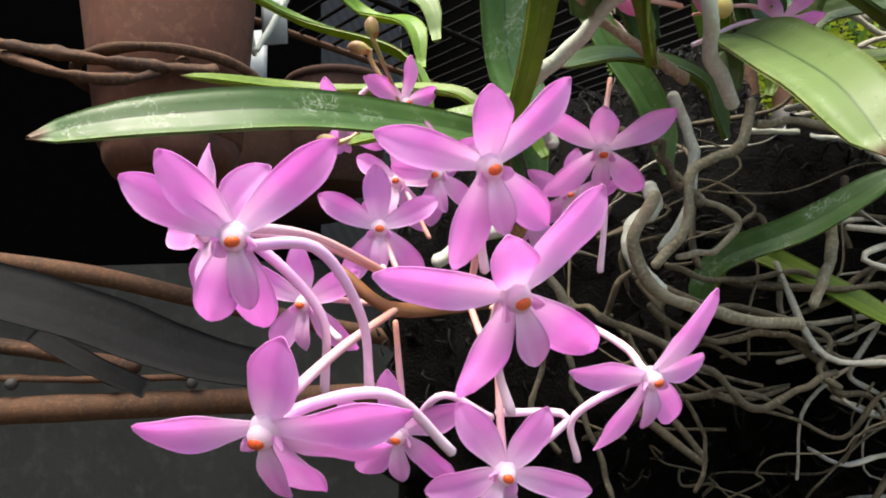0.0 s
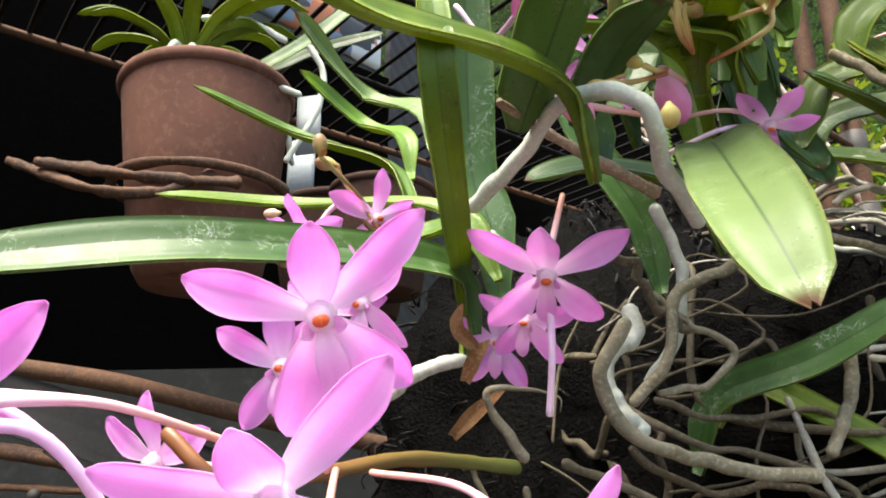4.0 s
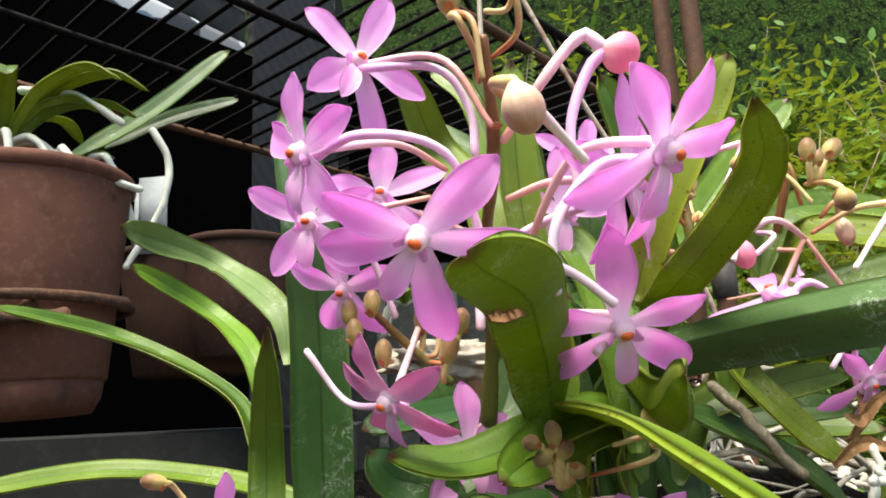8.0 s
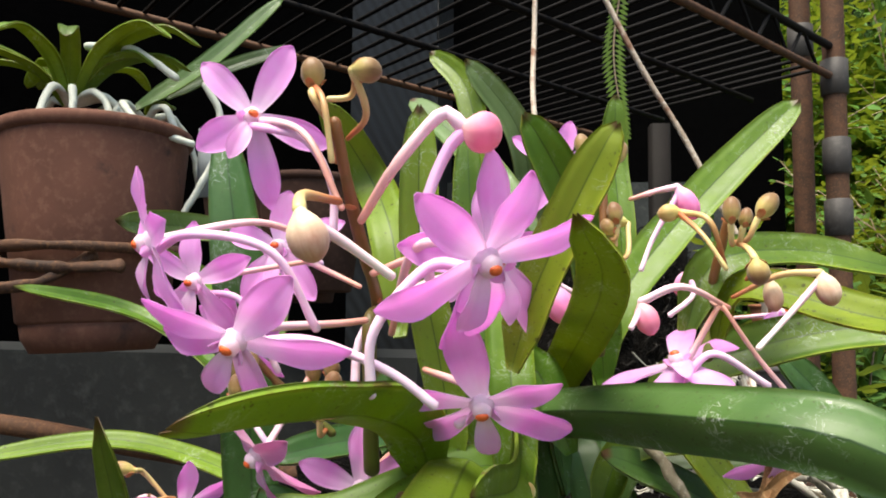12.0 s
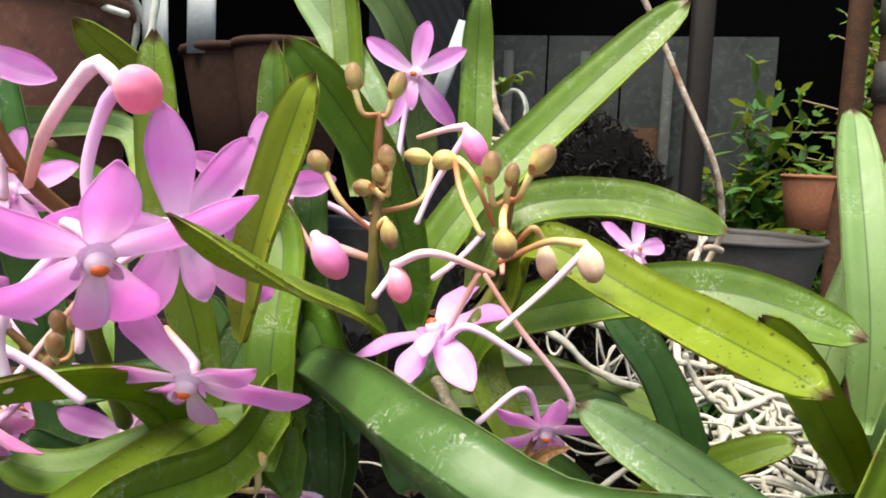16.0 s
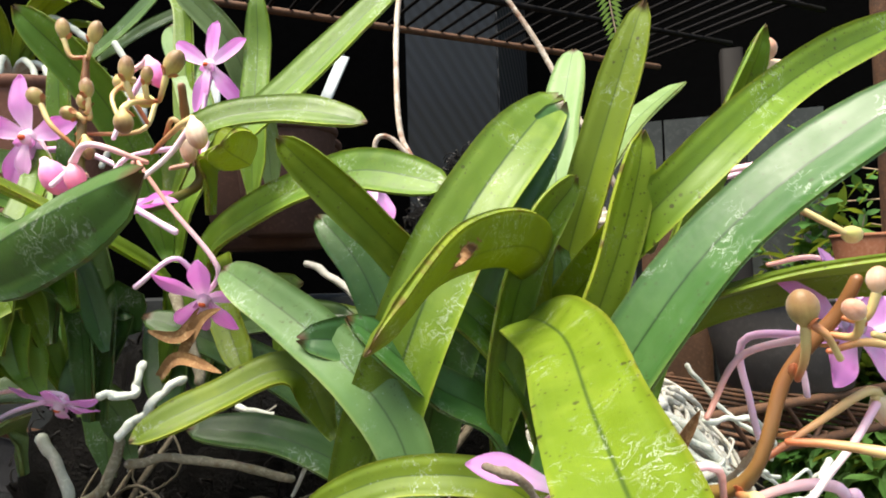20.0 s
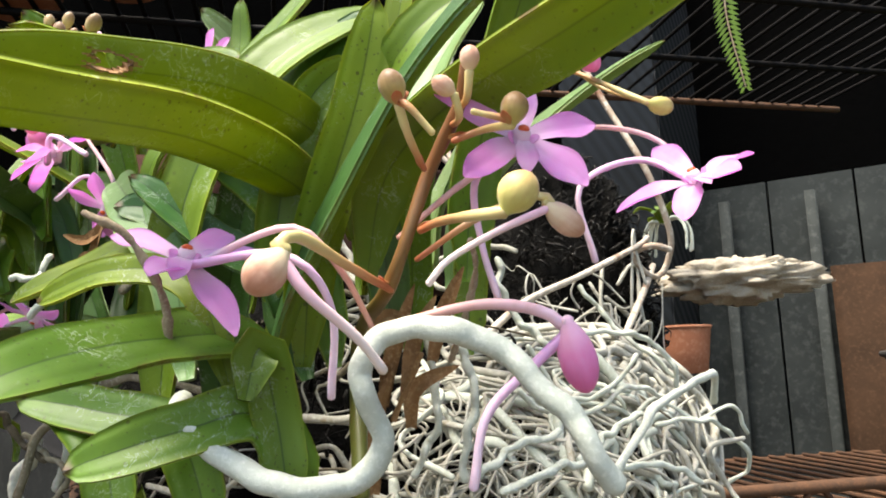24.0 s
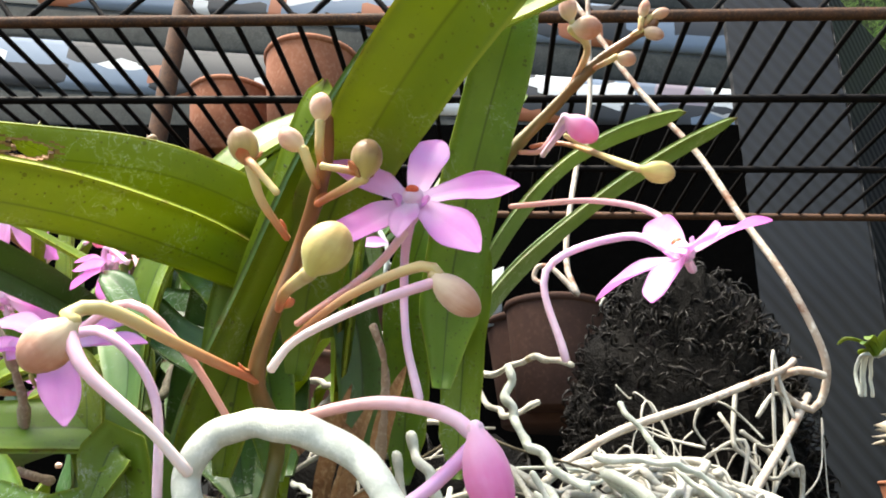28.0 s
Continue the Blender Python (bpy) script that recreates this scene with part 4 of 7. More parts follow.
tube("curl", [(0.1163, 0.3945, 1.1766), (0.1118, 0.3917, 1.1834), (0.1048, 0.3883, 1.1915), (0.0992, 0.3848, 1.1921), (0.0974, 0.3839, 1.1858), (0.1041, 0.3854, 1.1812)], 0.0016, 0.0013, WIRE, hook, sides=8, count=40, lumps=0.05)
frond = thing("hanging_fern", "hanging green fern frond under the upper shelf", "fern")
tip = np.array((0.2088, 0.8063, 1.3402))
top = tip + np.array((0.0, 0.0, 0.19))
mid = (tip + top) / 2 + np.array((-0.012, 0, 0))
tube("stem", [top, mid, tip], 0.0012, 0.0006, TWIG, frond)
verts, faces, uvs = [], [], []
line = smooth_line([top, mid, tip], 34)
for i, p in enumerate(line):
    ln = 0.016 * (0.5 + math.sin(math.pi * (i + 2) / 36) * 0.6)
    for sg in (1, -1):
        q = len(verts)
        way = np.array((sg * 0.75, -0.2 * sg, -0.55))
        verts += [p, p + way * ln * 0.5 + np.array((0, -0.001, 0.0028)), p + way * ln, p + way * ln * 0.5 - np.array((0, 0.001, 0.0028))]
        uvs += [(0.5, 0), (0.9, 0.4), (0.5, 0.9), (0.1, 0.4)]
        faces.append((q, q + 1, q + 2, q + 3))
tagged(part("leaflet", verts, faces, FOLIAGE, frond, "", uvs), kind="stuff")
stone = thing("pumice_slab", "pale rough pumice slab on the lower shelf", "stone")
v, f, u = ball_mesh((0, 0, 0), np.eye(3), 36, 64)
vv = []
for p in v:
    p = np.array(p, float)
    k = 0.85 + 0.34 * noise.noise(Vector(p * 2.6)) + 0.22 * noise.noise(Vector(p * 7)) + 0.1 * noise.noise(Vector(p * 16))
    vv.append(np.array((0.1218, 1.1276, 1.178)) + p * k * np.array((0.118, 0.08, 0.034)))
part("slab", vv, f, STONE, stone, "", u)
small = rosette("seedling", "small green seedling behind the pumice slab", (0.0513, 1.0428, 1.2574), 0.04, 8, 8)
pot("grey_planter", "grey plastic planter on the lower shelf", (0.3952, 1.0976, 1.0751), 0.11, 0.12, GREY_POT)
pot("clay_pot", "orange clay pot on the lower shelf behind the block", (0.0992, 0.9247, 1.1098), 0.03, 0.055, CLAY_BRIGHT)
pot("clay_pot", "orange clay pot with a shrub by the posts", (0.5634, 1.3299, 1.1613), 0.06, 0.09, CLAY_BRIGHT)
# Orange pots added in place of the roof tiles beyond the rack.
for uu, ww, rr, hh, mat in ((-0.66, 0.26, 0.07, 0.12, CLAY_BRIGHT), (-0.80, 0.34, 0.07, 0.11, CLAY_BRIGHT)):
    pot("clay_pot", "clay pot added on the upper shelf in place of roof tiles", rack(uu, ww, 1.54 + hh), rr, hh, mat)
FAR = Nodes("far_facade")
cells = FAR.voronoi(FAR.scaled(FAR.coords(), (1.0, 1.0, 2.2)), 1.7)
cells.distance = "CHEBYCHEV"
pick = FAR.add("SeparateColor", i0=cells.outputs["Color"])
tone = FAR.mix(FAR.ramp(pick.outputs[0], 0.55, 0.6), (0.02, 0.024, 0.03), (0.13, 0.18, 0.25))
tone = FAR.mix(FAR.ramp(pick.outputs[1], 0.72, 0.76), tone, (0.5, 0.52, 0.53))
tone = FAR.mix(FAR.ramp(pick.outputs[2], 0.76, 0.8), tone, (0.32, 0.11, 0.05))
FAR.set(Base_Color=tone, Roughness=0.7)
far = thing("far_building", "pale far building with blue-grey window bands", "building")
for k in range(10):
    z = 0.31 + 0.9 * k
    v, f, u = beam_mesh((-8, -1.1, z), (1.6, 11.5, z), 0.2, 0.5)
    part("wall_band", v, f, FAR.mat, far, "", u)
    v, f, u = beam_mesh((-8, -1.1, z + 0.45), (1.6, 11.5, z + 0.45), 0.12, 0.4)
    part("window", v, f, WALL, far, "", u)


# ---- the orchids ----

fan_a = thing("orchid_plant", "pink-flowered orchid with strap leaves and open sprays", "orchid", "orchids on the mount")
leaf(fan_a, [(0.0205, 0.1897, 1.0417), (0.0155, 0.1835, 1.0568), (-0.0204, 0.1387, 1.0505), (-0.0483, 0.1224, 1.0448), (-0.0713, 0.1181, 1.0404)], 0.0112, (0.66, -0.6, 0.45), (0.11, -0.93, 0.36), 22, kind="deep", notch=0.0009)
leaf(fan_a, [(0.0472, 0.1499, 1.0639), (0.0421, 0.1437, 1.08), (0.0286, 0.1275, 1.0803), (0.0115, 0.1118, 1.078), (0.0031, 0.0969, 1.0745)], 0.0107, (0.61, -0.5, 0.61), (0.61, -0.49, 0.62), 31, notch=0.0009)
leaf(fan_a, [(0.0157, 0.2142, 1.0375), (0.016, 0.2064, 1.0549), (0.0197, 0.122, 1.0701), (0.0168, 0.1351, 1.1019), (0.019, 0.122, 1.1261)], 0.0073, (0.79, -0.07, -0.61), (-0.05, -0.88, -0.47), 30, notch=0.0006)
leaf(fan_a, [(0.027, 0.1922, 1.0479), (0.0247, 0.1932, 1.0715), (0.0199, 0.1952, 1.0875), (0.0195, 0.1875, 1.1302), (0.0181, 0.1819, 1.1565), (0.0117, 0.185, 1.1892)], 0.0150, (0.1, -0.98, 0.15), (0.05, -0.99, 0.11), 20, kind="deep", notch=0.0012)
leaf(fan_a, [(-0.0032, 0.2427, 1.0802), (-0.007, 0.2468, 1.102), (-0.0187, 0.2591, 1.1198), (-0.0572, 0.2727, 1.1401), (-0.0896, 0.2467, 1.1502)], 0.0086, (0.62, -0.39, 0.68), (0.6, -0.5, 0.62), 36, notch=0.0007)
leaf(fan_a, [(-0.0058, 0.2559, 1.1106), (-0.0101, 0.2613, 1.1306), (-0.0326, 0.2891, 1.1512), (-0.0547, 0.267, 1.1664)], 0.0095, (-0.14, -0.66, 0.74), (0.74, -0.66, 0.11), 31, notch=0.0008)
leaf(fan_a, [(-0.0001, 0.2728, 1.1297), (-0.0054, 0.2773, 1.1497), (-0.0372, 0.305, 1.1741), (-0.0477, 0.2374, 1.1725)], 0.0129, (-0.22, -0.78, 0.59), (0.99, -0.15, -0.08), 26, kind="pale", notch=0.0011)
leaf(fan_a, [(0.0142, 0.2265, 1.0719), (0.0066, 0.2287, 1.0892), (-0.0447, 0.2439, 1.0983), (-0.0842, 0.2205, 1.0952)], 0.0077, (-0.07, -0.67, 0.74), (0.32, -0.64, 0.7), 31, notch=0.0006)
leaf(fan_a, [(0.0273, 0.1799, 1.0524), (0.0201, 0.1835, 1.068), (0.0105, 0.1882, 1.0675), (-0.0077, 0.1928, 1.0658), (-0.027, 0.1975, 1.0631)], 0.0077, (-0.36, -0.65, 0.66), (-0.26, -0.71, 0.65), 31, notch=0.0006)
leaf(fan_a, [(0.0782, 0.1814, 1.0697), (0.0768, 0.1746, 1.0817), (0.0645, 0.1149, 1.0464), (0.0641, 0.0977, 1.0272)], 0.0163, (-0.31, -0.44, 0.85), (-0.38, -0.68, 0.62), 22, kind="pale", notch=0.0013)
leaf(fan_a, [(0.0765, 0.2182, 1.009), (0.0824, 0.2134, 1.0275), (0.1022, 0.1968, 1.0358), (0.123, 0.1847, 1.0482)], 0.0103, (-0.68, -0.67, 0.28), (-0.61, -0.73, 0.31), 26, kind="deep", notch=0.0008)
leaf(fan_a, [(0.0831, 0.2201, 1.0209), (0.0896, 0.2175, 1.0331), (0.1102, 0.2093, 1.0212), (0.1283, 0.2015, 1.0071)], 0.0077, (-0.17, -0.93, 0.34), (-0.15, -0.93, 0.32), 26, notch=0.0006)
st = stalk(fan_a, [(0.0299, 0.1705, 1.0107), (0.013, 0.1449, 1.0123), (0.0013, 0.125, 1.0099), (-0.0088, 0.115, 1.0093), (-0.0168, 0.114, 1.0154)], 0.0013, 0.0010)
flower(fan_a, (0.0093, 0.0843, 1.0069), (0.32, -0.76, -0.57), (-0.21, -0.64, 0.74), 0.0268, pedicel=[(0.0043, 0.1249, 1.0105), (0.0062, 0.1108, 1.0038)], spur=[(0.0072, 0.1013, 1.0003), (0.0091, 0.1045, 0.9931)], reach=((-0.0009, -0.0085, 0.0045), (0.0108, -0.002, 0.0119), (-0.0157, -0.0051, 0.0011), (0.0112, 0.0096, -0.007), (-0.0062, 0.0074, -0.0127)))
flower(fan_a, (0.0079, 0.101, 1.0279), (0.28, -0.82, -0.5), (-0.15, -0.55, 0.82), 0.0284, pedicel=[(0.0028, 0.125, 1.0103), (0.0054, 0.1229, 1.0169)], spur=[(0.0061, 0.1129, 1.022), (0.0068, 0.1171, 1.0152)], reach=((0.0003, -0.0072, 0.0088), (0.0129, -0.0011, 0.0122), (-0.0157, -0.0055, 0.0031), (0.0098, 0.0093, -0.0078), (-0.0051, 0.0065, -0.0142)))
flower(fan_a, (-0.0233, 0.0778, 1.0141), (0.16, -0.83, -0.53), (-0.11, -0.55, 0.83), 0.0234, pedicel=[(-0.0078, 0.1142, 1.0142), (-0.0177, 0.0984, 1.0181)], spur=[(-0.015, 0.0838, 1.0141), (-0.0105, 0.0902, 1.0063), (-0.0102, 0.0967, 0.997)], reach=((-0.0063, -0.006, 0.0076), (0.0115, -0.002, 0.0096), (-0.0114, -0.0038, 0.0055), (0.0018, 0.0075, -0.0106), (-0.0045, 0.0057, -0.0095)))
flower(fan_a, (-0.0222, 0.0851, 0.9916), (-0.26, -0.67, -0.7), (-0.24, -0.65, 0.72), 0.0274, pedicel=[(-0.0079, 0.115, 1.009), (-0.0149, 0.1009, 1.0025)], spur=[(-0.0175, 0.0899, 0.9954), (-0.0074, 0.0948, 0.9963), (0.0005, 0.1033, 0.988)], reach=((0.0037, -0.0087, 0.0092), (0.0166, -0.0078, 0.0005), (-0.0164, 0.0024, -0.0005), (0.0135, 0.0048, -0.0049), (0.0037, 0.0122, -0.0107)))
flower(fan_a, (0.0344, 0.118, 0.9962), (0.39, -0.73, -0.57), (0.21, -0.53, 0.82), 0.0245, pedicel=[(0.0085, 0.1301, 1.0101), (0.0218, 0.1304, 1.0082), (0.0303, 0.1242, 1.0027)], spur=[(0.0308, 0.1242, 0.996), (0.0218, 0.1272, 0.9904), (0.0227, 0.1304, 0.9829)], reach=((0.0103, -0.0065, 0.0121), (0.0109, 0.0037, 0.0019), (-0.0131, -0.0074, 0.0001), (0.0068, 0.01, -0.0083), (-0.0081, 0.0033, -0.0125)))
flower(fan_a, (0.0373, 0.1581, 1.0465), (-0.06, -0.65, -0.76), (0, -0.76, 0.65), 0.0286, pedicel=[(0.042, 0.1662, 1.0681)], spur=[(0.0381, 0.1647, 1.0339), (0.0372, 0.1688, 1.0211)], reach=((-0.001, -0.0096, 0.0055), (0.016, -0.0053, 0.0059), (-0.0149, -0.0047, 0.0081), (0.0114, 0.0102, -0.0084), (-0.012, 0.0108, -0.0085)))
flower(fan_a, (-0.0132, 0.1473, 1.0286), (0.09, -0.96, -0.27), (0.03, -0.16, 0.99), 0.0260, pedicel=[(-0.0076, 0.1445, 1.0145)], spur=[(-0.0125, 0.1488, 1.0198)])
flower(fan_a, (0.0094, 0.1174, 0.982), (0.07, -0.93, -0.37), (0.62, -0.25, 0.74), 0.0260, pedicel=[(0.0086, 0.1215, 1.0004), (0.0087, 0.121, 0.9912)], spur=[(0.0202, 0.1231, 0.9907), (0.0084, 0.1229, 0.992)])
flower(fan_a, (-0.0324, 0.0932, 1.0185), (-0.66, -0.74, -0.13), (-0.45, -0.3, 0.84), 0.0250, pedicel=[(-0.0087, 0.1142, 1.0143), (-0.0186, 0.1034, 1.0182)], spur=[(-0.0246, 0.0946, 1.0161), (-0.0172, 0.1001, 1.0072), (-0.0177, 0.1059, 0.9969)])
flower(fan_a, (-0.0109, 0.1652, 1.0436), (-0.28, -0.96, -0.07), (0.2, -0.14, 0.97), 0.0250, pedicel=[(-0.003, 0.1575, 1.0283)])
flower(fan_a, (-0.0253, 0.1248, 1.011), (-0.33, -0.86, -0.39), (0.03, -0.16, 0.99), 0.0230, pedicel=[(-0.0092, 0.1199, 1.0102)], spur=[(-0.0184, 0.1248, 1.005)])
flower(fan_a, (0.0325, 0.1756, 1.0415), (-0.35, -0.78, -0.51), (0.2, -0.19, 0.96), 0.0220)
flower(fan_a, (0.0255, 0.1928, 1.04), (-0.12, -0.96, -0.23), (0.04, -0.29, 0.95), 0.0230)
flower(fan_a, (-0.0014, 0.1575, 1.0427), (-0.43, -0.83, -0.35), (-0.29, -0.37, 0.88), 0.0240)
flower(fan_a, (-0.0087, 0.1215, 0.9879), (-0.28, -0.8, -0.53), (0.03, -0.16, 0.99), 0.0230, pedicel=[(-0.0083, 0.1204, 1.0074)], spur=[(-0.001, 0.1173, 0.9952), (0.0074, 0.123, 0.9911)])
bud(fan_a, (-0.0176, 0.1797, 1.09), (-0.0178, 0.1793, 1.0922), 0.0027, "tan", pedicel=[(-0.0068, 0.2213, 1.0756), (-0.0142, 0.2174, 1.088)])
flower(fan_a, (-0.0319, 0.2146, 1.0756), (-0.4, -0.54, -0.74), (0.04, -0.26, 0.96), 0.0300, pedicel=[(-0.0084, 0.2212, 1.0756), (-0.0205, 0.217, 1.0881)])
flower(fan_a, (-0.0096, 0.219, 1.0833), (0.66, -0.66, -0.37), (0.04, -0.26, 0.96), 0.0300, pedicel=[(-0.0068, 0.2213, 1.0756)])
bud(fan_a, (-0.0248, 0.2089, 1.0978), (-0.0273, 0.2086, 1.0982), 0.0030, "tan", pedicel=[(-0.0068, 0.2213, 1.0756), (-0.0202, 0.2153, 1.0942)])
bud(fan_a, (-0.034, 0.2064, 1.0672), (-0.0365, 0.2061, 1.0675), 0.0030, "tan", pedicel=[(-0.0212, 0.2102, 1.0748)])
bud(fan_a, (-0.0382, 0.2035, 1.0805), (-0.0404, 0.2034, 1.0803), 0.0027, "cream")
st = stalk(fan_a, [(0.0071, 0.2243, 1.0676), (-0.0068, 0.2213, 1.0756), (-0.0205, 0.217, 1.0881)], 0.0010, 0.0008)
root(fan_a, [(0.0214, 0.1755, 1.0696), (0.0338, 0.1602, 1.076), (0.0411, 0.1503, 1.081), (0.0508, 0.142, 1.079), (0.0575, 0.1401, 1.0733), (0.0609, 0.1507, 1.067), (0.0686, 0.1602, 1.0586)], 0.00189, 0.00172, "white", 0.1)
tube("dry_stick", [(0.0293, 0.1427, 1.0789), (0.0388, 0.1587, 1.0796), (0.0519, 0.1668, 1.0749), (0.0638, 0.1765, 1.0716)], 0.0009, 0.0016, TWIG, fan_a, "broken dry stick with peeling bark", lumps=0.2, seed=1)
bud(fan_a, (0.0612, 0.1428, 1.0738), (0.0614, 0.1435, 1.0717), 0.0034, "lime")

fan_b = thing("orchid_plant", "pink-flowered orchid with notched, weathered strap leaves", "orchid", "orchids on the mount")
leaf(fan_b, [(0.0688, 0.1670, 1.1035), (0.0668, 0.1560, 1.1185), (0.0612, 0.1350, 1.1262), (0.0556, 0.1140, 1.1288), (0.0455, 0.0915, 1.1295)], 0.0152, (-0.38, 0.28, 0.88), (-0.38, 0.28, 0.88), 20, notch=0.0012, label="strap leaf with a brown torn hole", hole=(0.62, 0.62, 0.05, 0.42))
leaf(fan_b, [(0.0771, 0.1751, 1.0956), (0.0766, 0.1671, 1.1111), (0.0733, 0.1148, 1.1081), (0.0714, 0.0868, 1.1042), (0.073, 0.07, 1.099), (0.078, 0.05, 1.088)], 0.0158, (-0.21, 0.07, -0.97), (-0.8, 0.13, -0.59), 12, kind="lime", notch=0.0011)
leaf(fan_b, [(0.0325, 0.1520, 1.0770), (0.0385, 0.1420, 1.0890), (0.0425, 0.1310, 1.0950), (0.0455, 0.1190, 1.0980)], 0.0150, (-0.3, 0.5, 0.8), (-0.3, 0.5, 0.8), 20, kind="dusk", notch=0.0028)
leaf(fan_b, [(0.0460, 0.1660, 1.0840), (0.0530, 0.1530, 1.0938), (0.0575, 0.1450, 1.0962), (0.0607, 0.1370, 1.0958)], 0.0120, (-0.3, 0.5, 0.8), (-0.2, 0.5, 0.8), 22, kind="dusk", notch=0.0010)
leaf(fan_b, [(0.098, 0.2151, 1.1063), (0.0982, 0.2075, 1.1247), (0.1008, 0.1345, 1.1483), (0.0947, 0.1162, 1.1586)], 0.0112, (-0.68, -0.25, -0.69), (-0.07, -0.47, -0.88), 24, kind="lime", notch=0.0010)
leaf(fan_b, [(0.084, 0.1835, 1.1033), (0.088, 0.1766, 1.1203), (0.1250, 0.1230, 1.1275), (0.1432, 0.1140, 1.1232), (0.1613, 0.1073, 1.1263), (0.1828, 0.1016, 1.1315)], 0.0172, (-0.75, -0.64, 0.12), (-0.1, -0.97, 0.2), -52, kind="dusk", notch=0.0012, label="broad dark green strap leaf with white scratches")
leaf(fan_b, [(0.0783, 0.2529, 1.1536), (0.077, 0.2545, 1.1773), (0.0692, 0.2641, 1.2229), (0.0539, 0.2731, 1.2416)], 0.0112, (-0.06, -0.98, 0.2), (-0.36, -0.92, 0.14), 31, notch=0.0009)
leaf(fan_b, [(0.0722, 0.1698, 1.1022), (0.0708, 0.1688, 1.126), (0.0655, 0.1651, 1.1562), (0.0651, 0.1625, 1.1888)], 0.0103, (0.25, -0.97, -0.07), (0.24, -0.97, -0.07), 31, notch=0.0008)
leaf(fan_b, [(0.061, 0.1696, 1.1377), (0.0581, 0.1743, 1.1595), (0.0493, 0.1889, 1.1772), (0.0406, 0.1726, 1.1928)], 0.0112, (-0.18, -0.8, 0.57), (0.38, -0.74, -0.56), 26, notch=0.0009)
leaf(fan_b, [(0.1090, 0.2010, 1.1250), (0.1065, 0.1950, 1.1480), (0.1021, 0.1880, 1.1645), (0.0955, 0.1795, 1.1775), (0.0877, 0.1705, 1.1888)], 0.0122, (0.3, -0.85, -0.2), (0.3, -0.85, -0.2), 22, notch=0.0010)
leaf(fan_b, [(0.0861, 0.1556, 1.1322), (0.0905, 0.1515, 1.1480), (0.0980, 0.1455, 1.1650), (0.1048, 0.1409, 1.1787)], 0.0102, (-0.5, -0.74, -0.1), (-0.4, -0.85, -0.2), 26, kind="lime", notch=0.0008)
leaf(fan_b, [(0.1245, 0.1815, 1.1377), (0.1322, 0.183, 1.155), (0.1531, 0.1871, 1.1586), (0.1761, 0.1851, 1.1537)], 0.0103, (0.11, -0.91, 0.39), (0.07, -0.77, 0.64), 28, notch=0.0008)
leaf(fan_b, [(0.1333, 0.186, 1.1351), (0.1388, 0.1806, 1.1493), (0.1592, 0.1609, 1.1426), (0.1767, 0.1259, 1.1389)], 0.0107, (-0.44, -0.66, 0.6), (-0.54, -0.35, 0.77), 32, kind="lime", notch=0.0009)
leaf(fan_b, [(0.1219, 0.1982, 1.1108), (0.1292, 0.1959, 1.1291), (0.1695, 0.1834, 1.1415), (0.1994, 0.1739, 1.1361)], 0.0129, (-0.39, -0.8, 0.45), (-0.16, -0.82, 0.55), 24, notch=0.0011)
leaf(fan_b, [(0.1086, 0.2044, 1.1239), (0.1134, 0.2072, 1.1456), (0.1396, 0.2224, 1.177), (0.1723, 0.2332, 1.2093)], 0.0129, (-0.01, -0.9, 0.44), (-0.04, -0.93, 0.35), 24, notch=0.0011)
leaf(fan_b, [(0.1183, 0.2297, 1.1436), (0.118, 0.2315, 1.1674), (0.1169, 0.2372, 1.1928), (0.1176, 0.2358, 1.2126)], 0.0099, (0.2, -0.95, 0.22), (0.21, -0.97, -0.08), 22, notch=0.0008)
leaf(fan_b, [(0.0918, 0.2449, 1.1495), (0.0881, 0.2479, 1.172), (0.0739, 0.259, 1.1961), (0.0448, 0.2874, 1.2278)], 0.0129, (0.1, -0.88, 0.46), (-0.13, -0.79, 0.6), 20, kind="pale", notch=0.0011)
leaf(fan_b, [(0.094, 0.2837, 1.1527), (0.0928, 0.2805, 1.1759), (0.0875, 0.2662, 1.2082), (0.0685, 0.2555, 1.2321)], 0.0120, (0.33, -0.88, -0.34), (0.31, -0.94, -0.17), 20, kind="pale", notch=0.0010)
leaf(fan_b, [(0.0864, 0.1671, 1.1018), (0.0856, 0.1709, 1.1248), (0.0832, 0.1828, 1.1465), (0.0755, 0.1862, 1.1569)], 0.0120, (0.14, -0.86, 0.49), (-0.06, -0.96, 0.27), 31, notch=0.0010)
leaf(fan_b, [(0.0993, 0.1777, 1.1121), (0.0918, 0.1801, 1.1293), (0.0867, 0.1818, 1.1301), (0.0768, 0.1863, 1.1406)], 0.0112, (-0.25, -0.91, 0.33), (0.1, -0.88, 0.47), 31, notch=0.0009)
leaf(fan_b, [(0.0887, 0.172, 1.0958), (0.0816, 0.1689, 1.1099), (0.0511, 0.1554, 1.102), (0.0351, 0.1531, 1.1045)], 0.0120, (0.07, -0.62, 0.78), (0.2, -0.52, 0.83), 28, notch=0.0010)
leaf(fan_b, [(0.0877, 0.1781, 1.1026), (0.0871, 0.1704, 1.1166), (0.0855, 0.1492, 1.111), (0.0795, 0.1183, 1.1165)], 0.0112, (0.85, -0.2, 0.49), (0.98, -0.18, 0.04), 28, notch=0.0009)
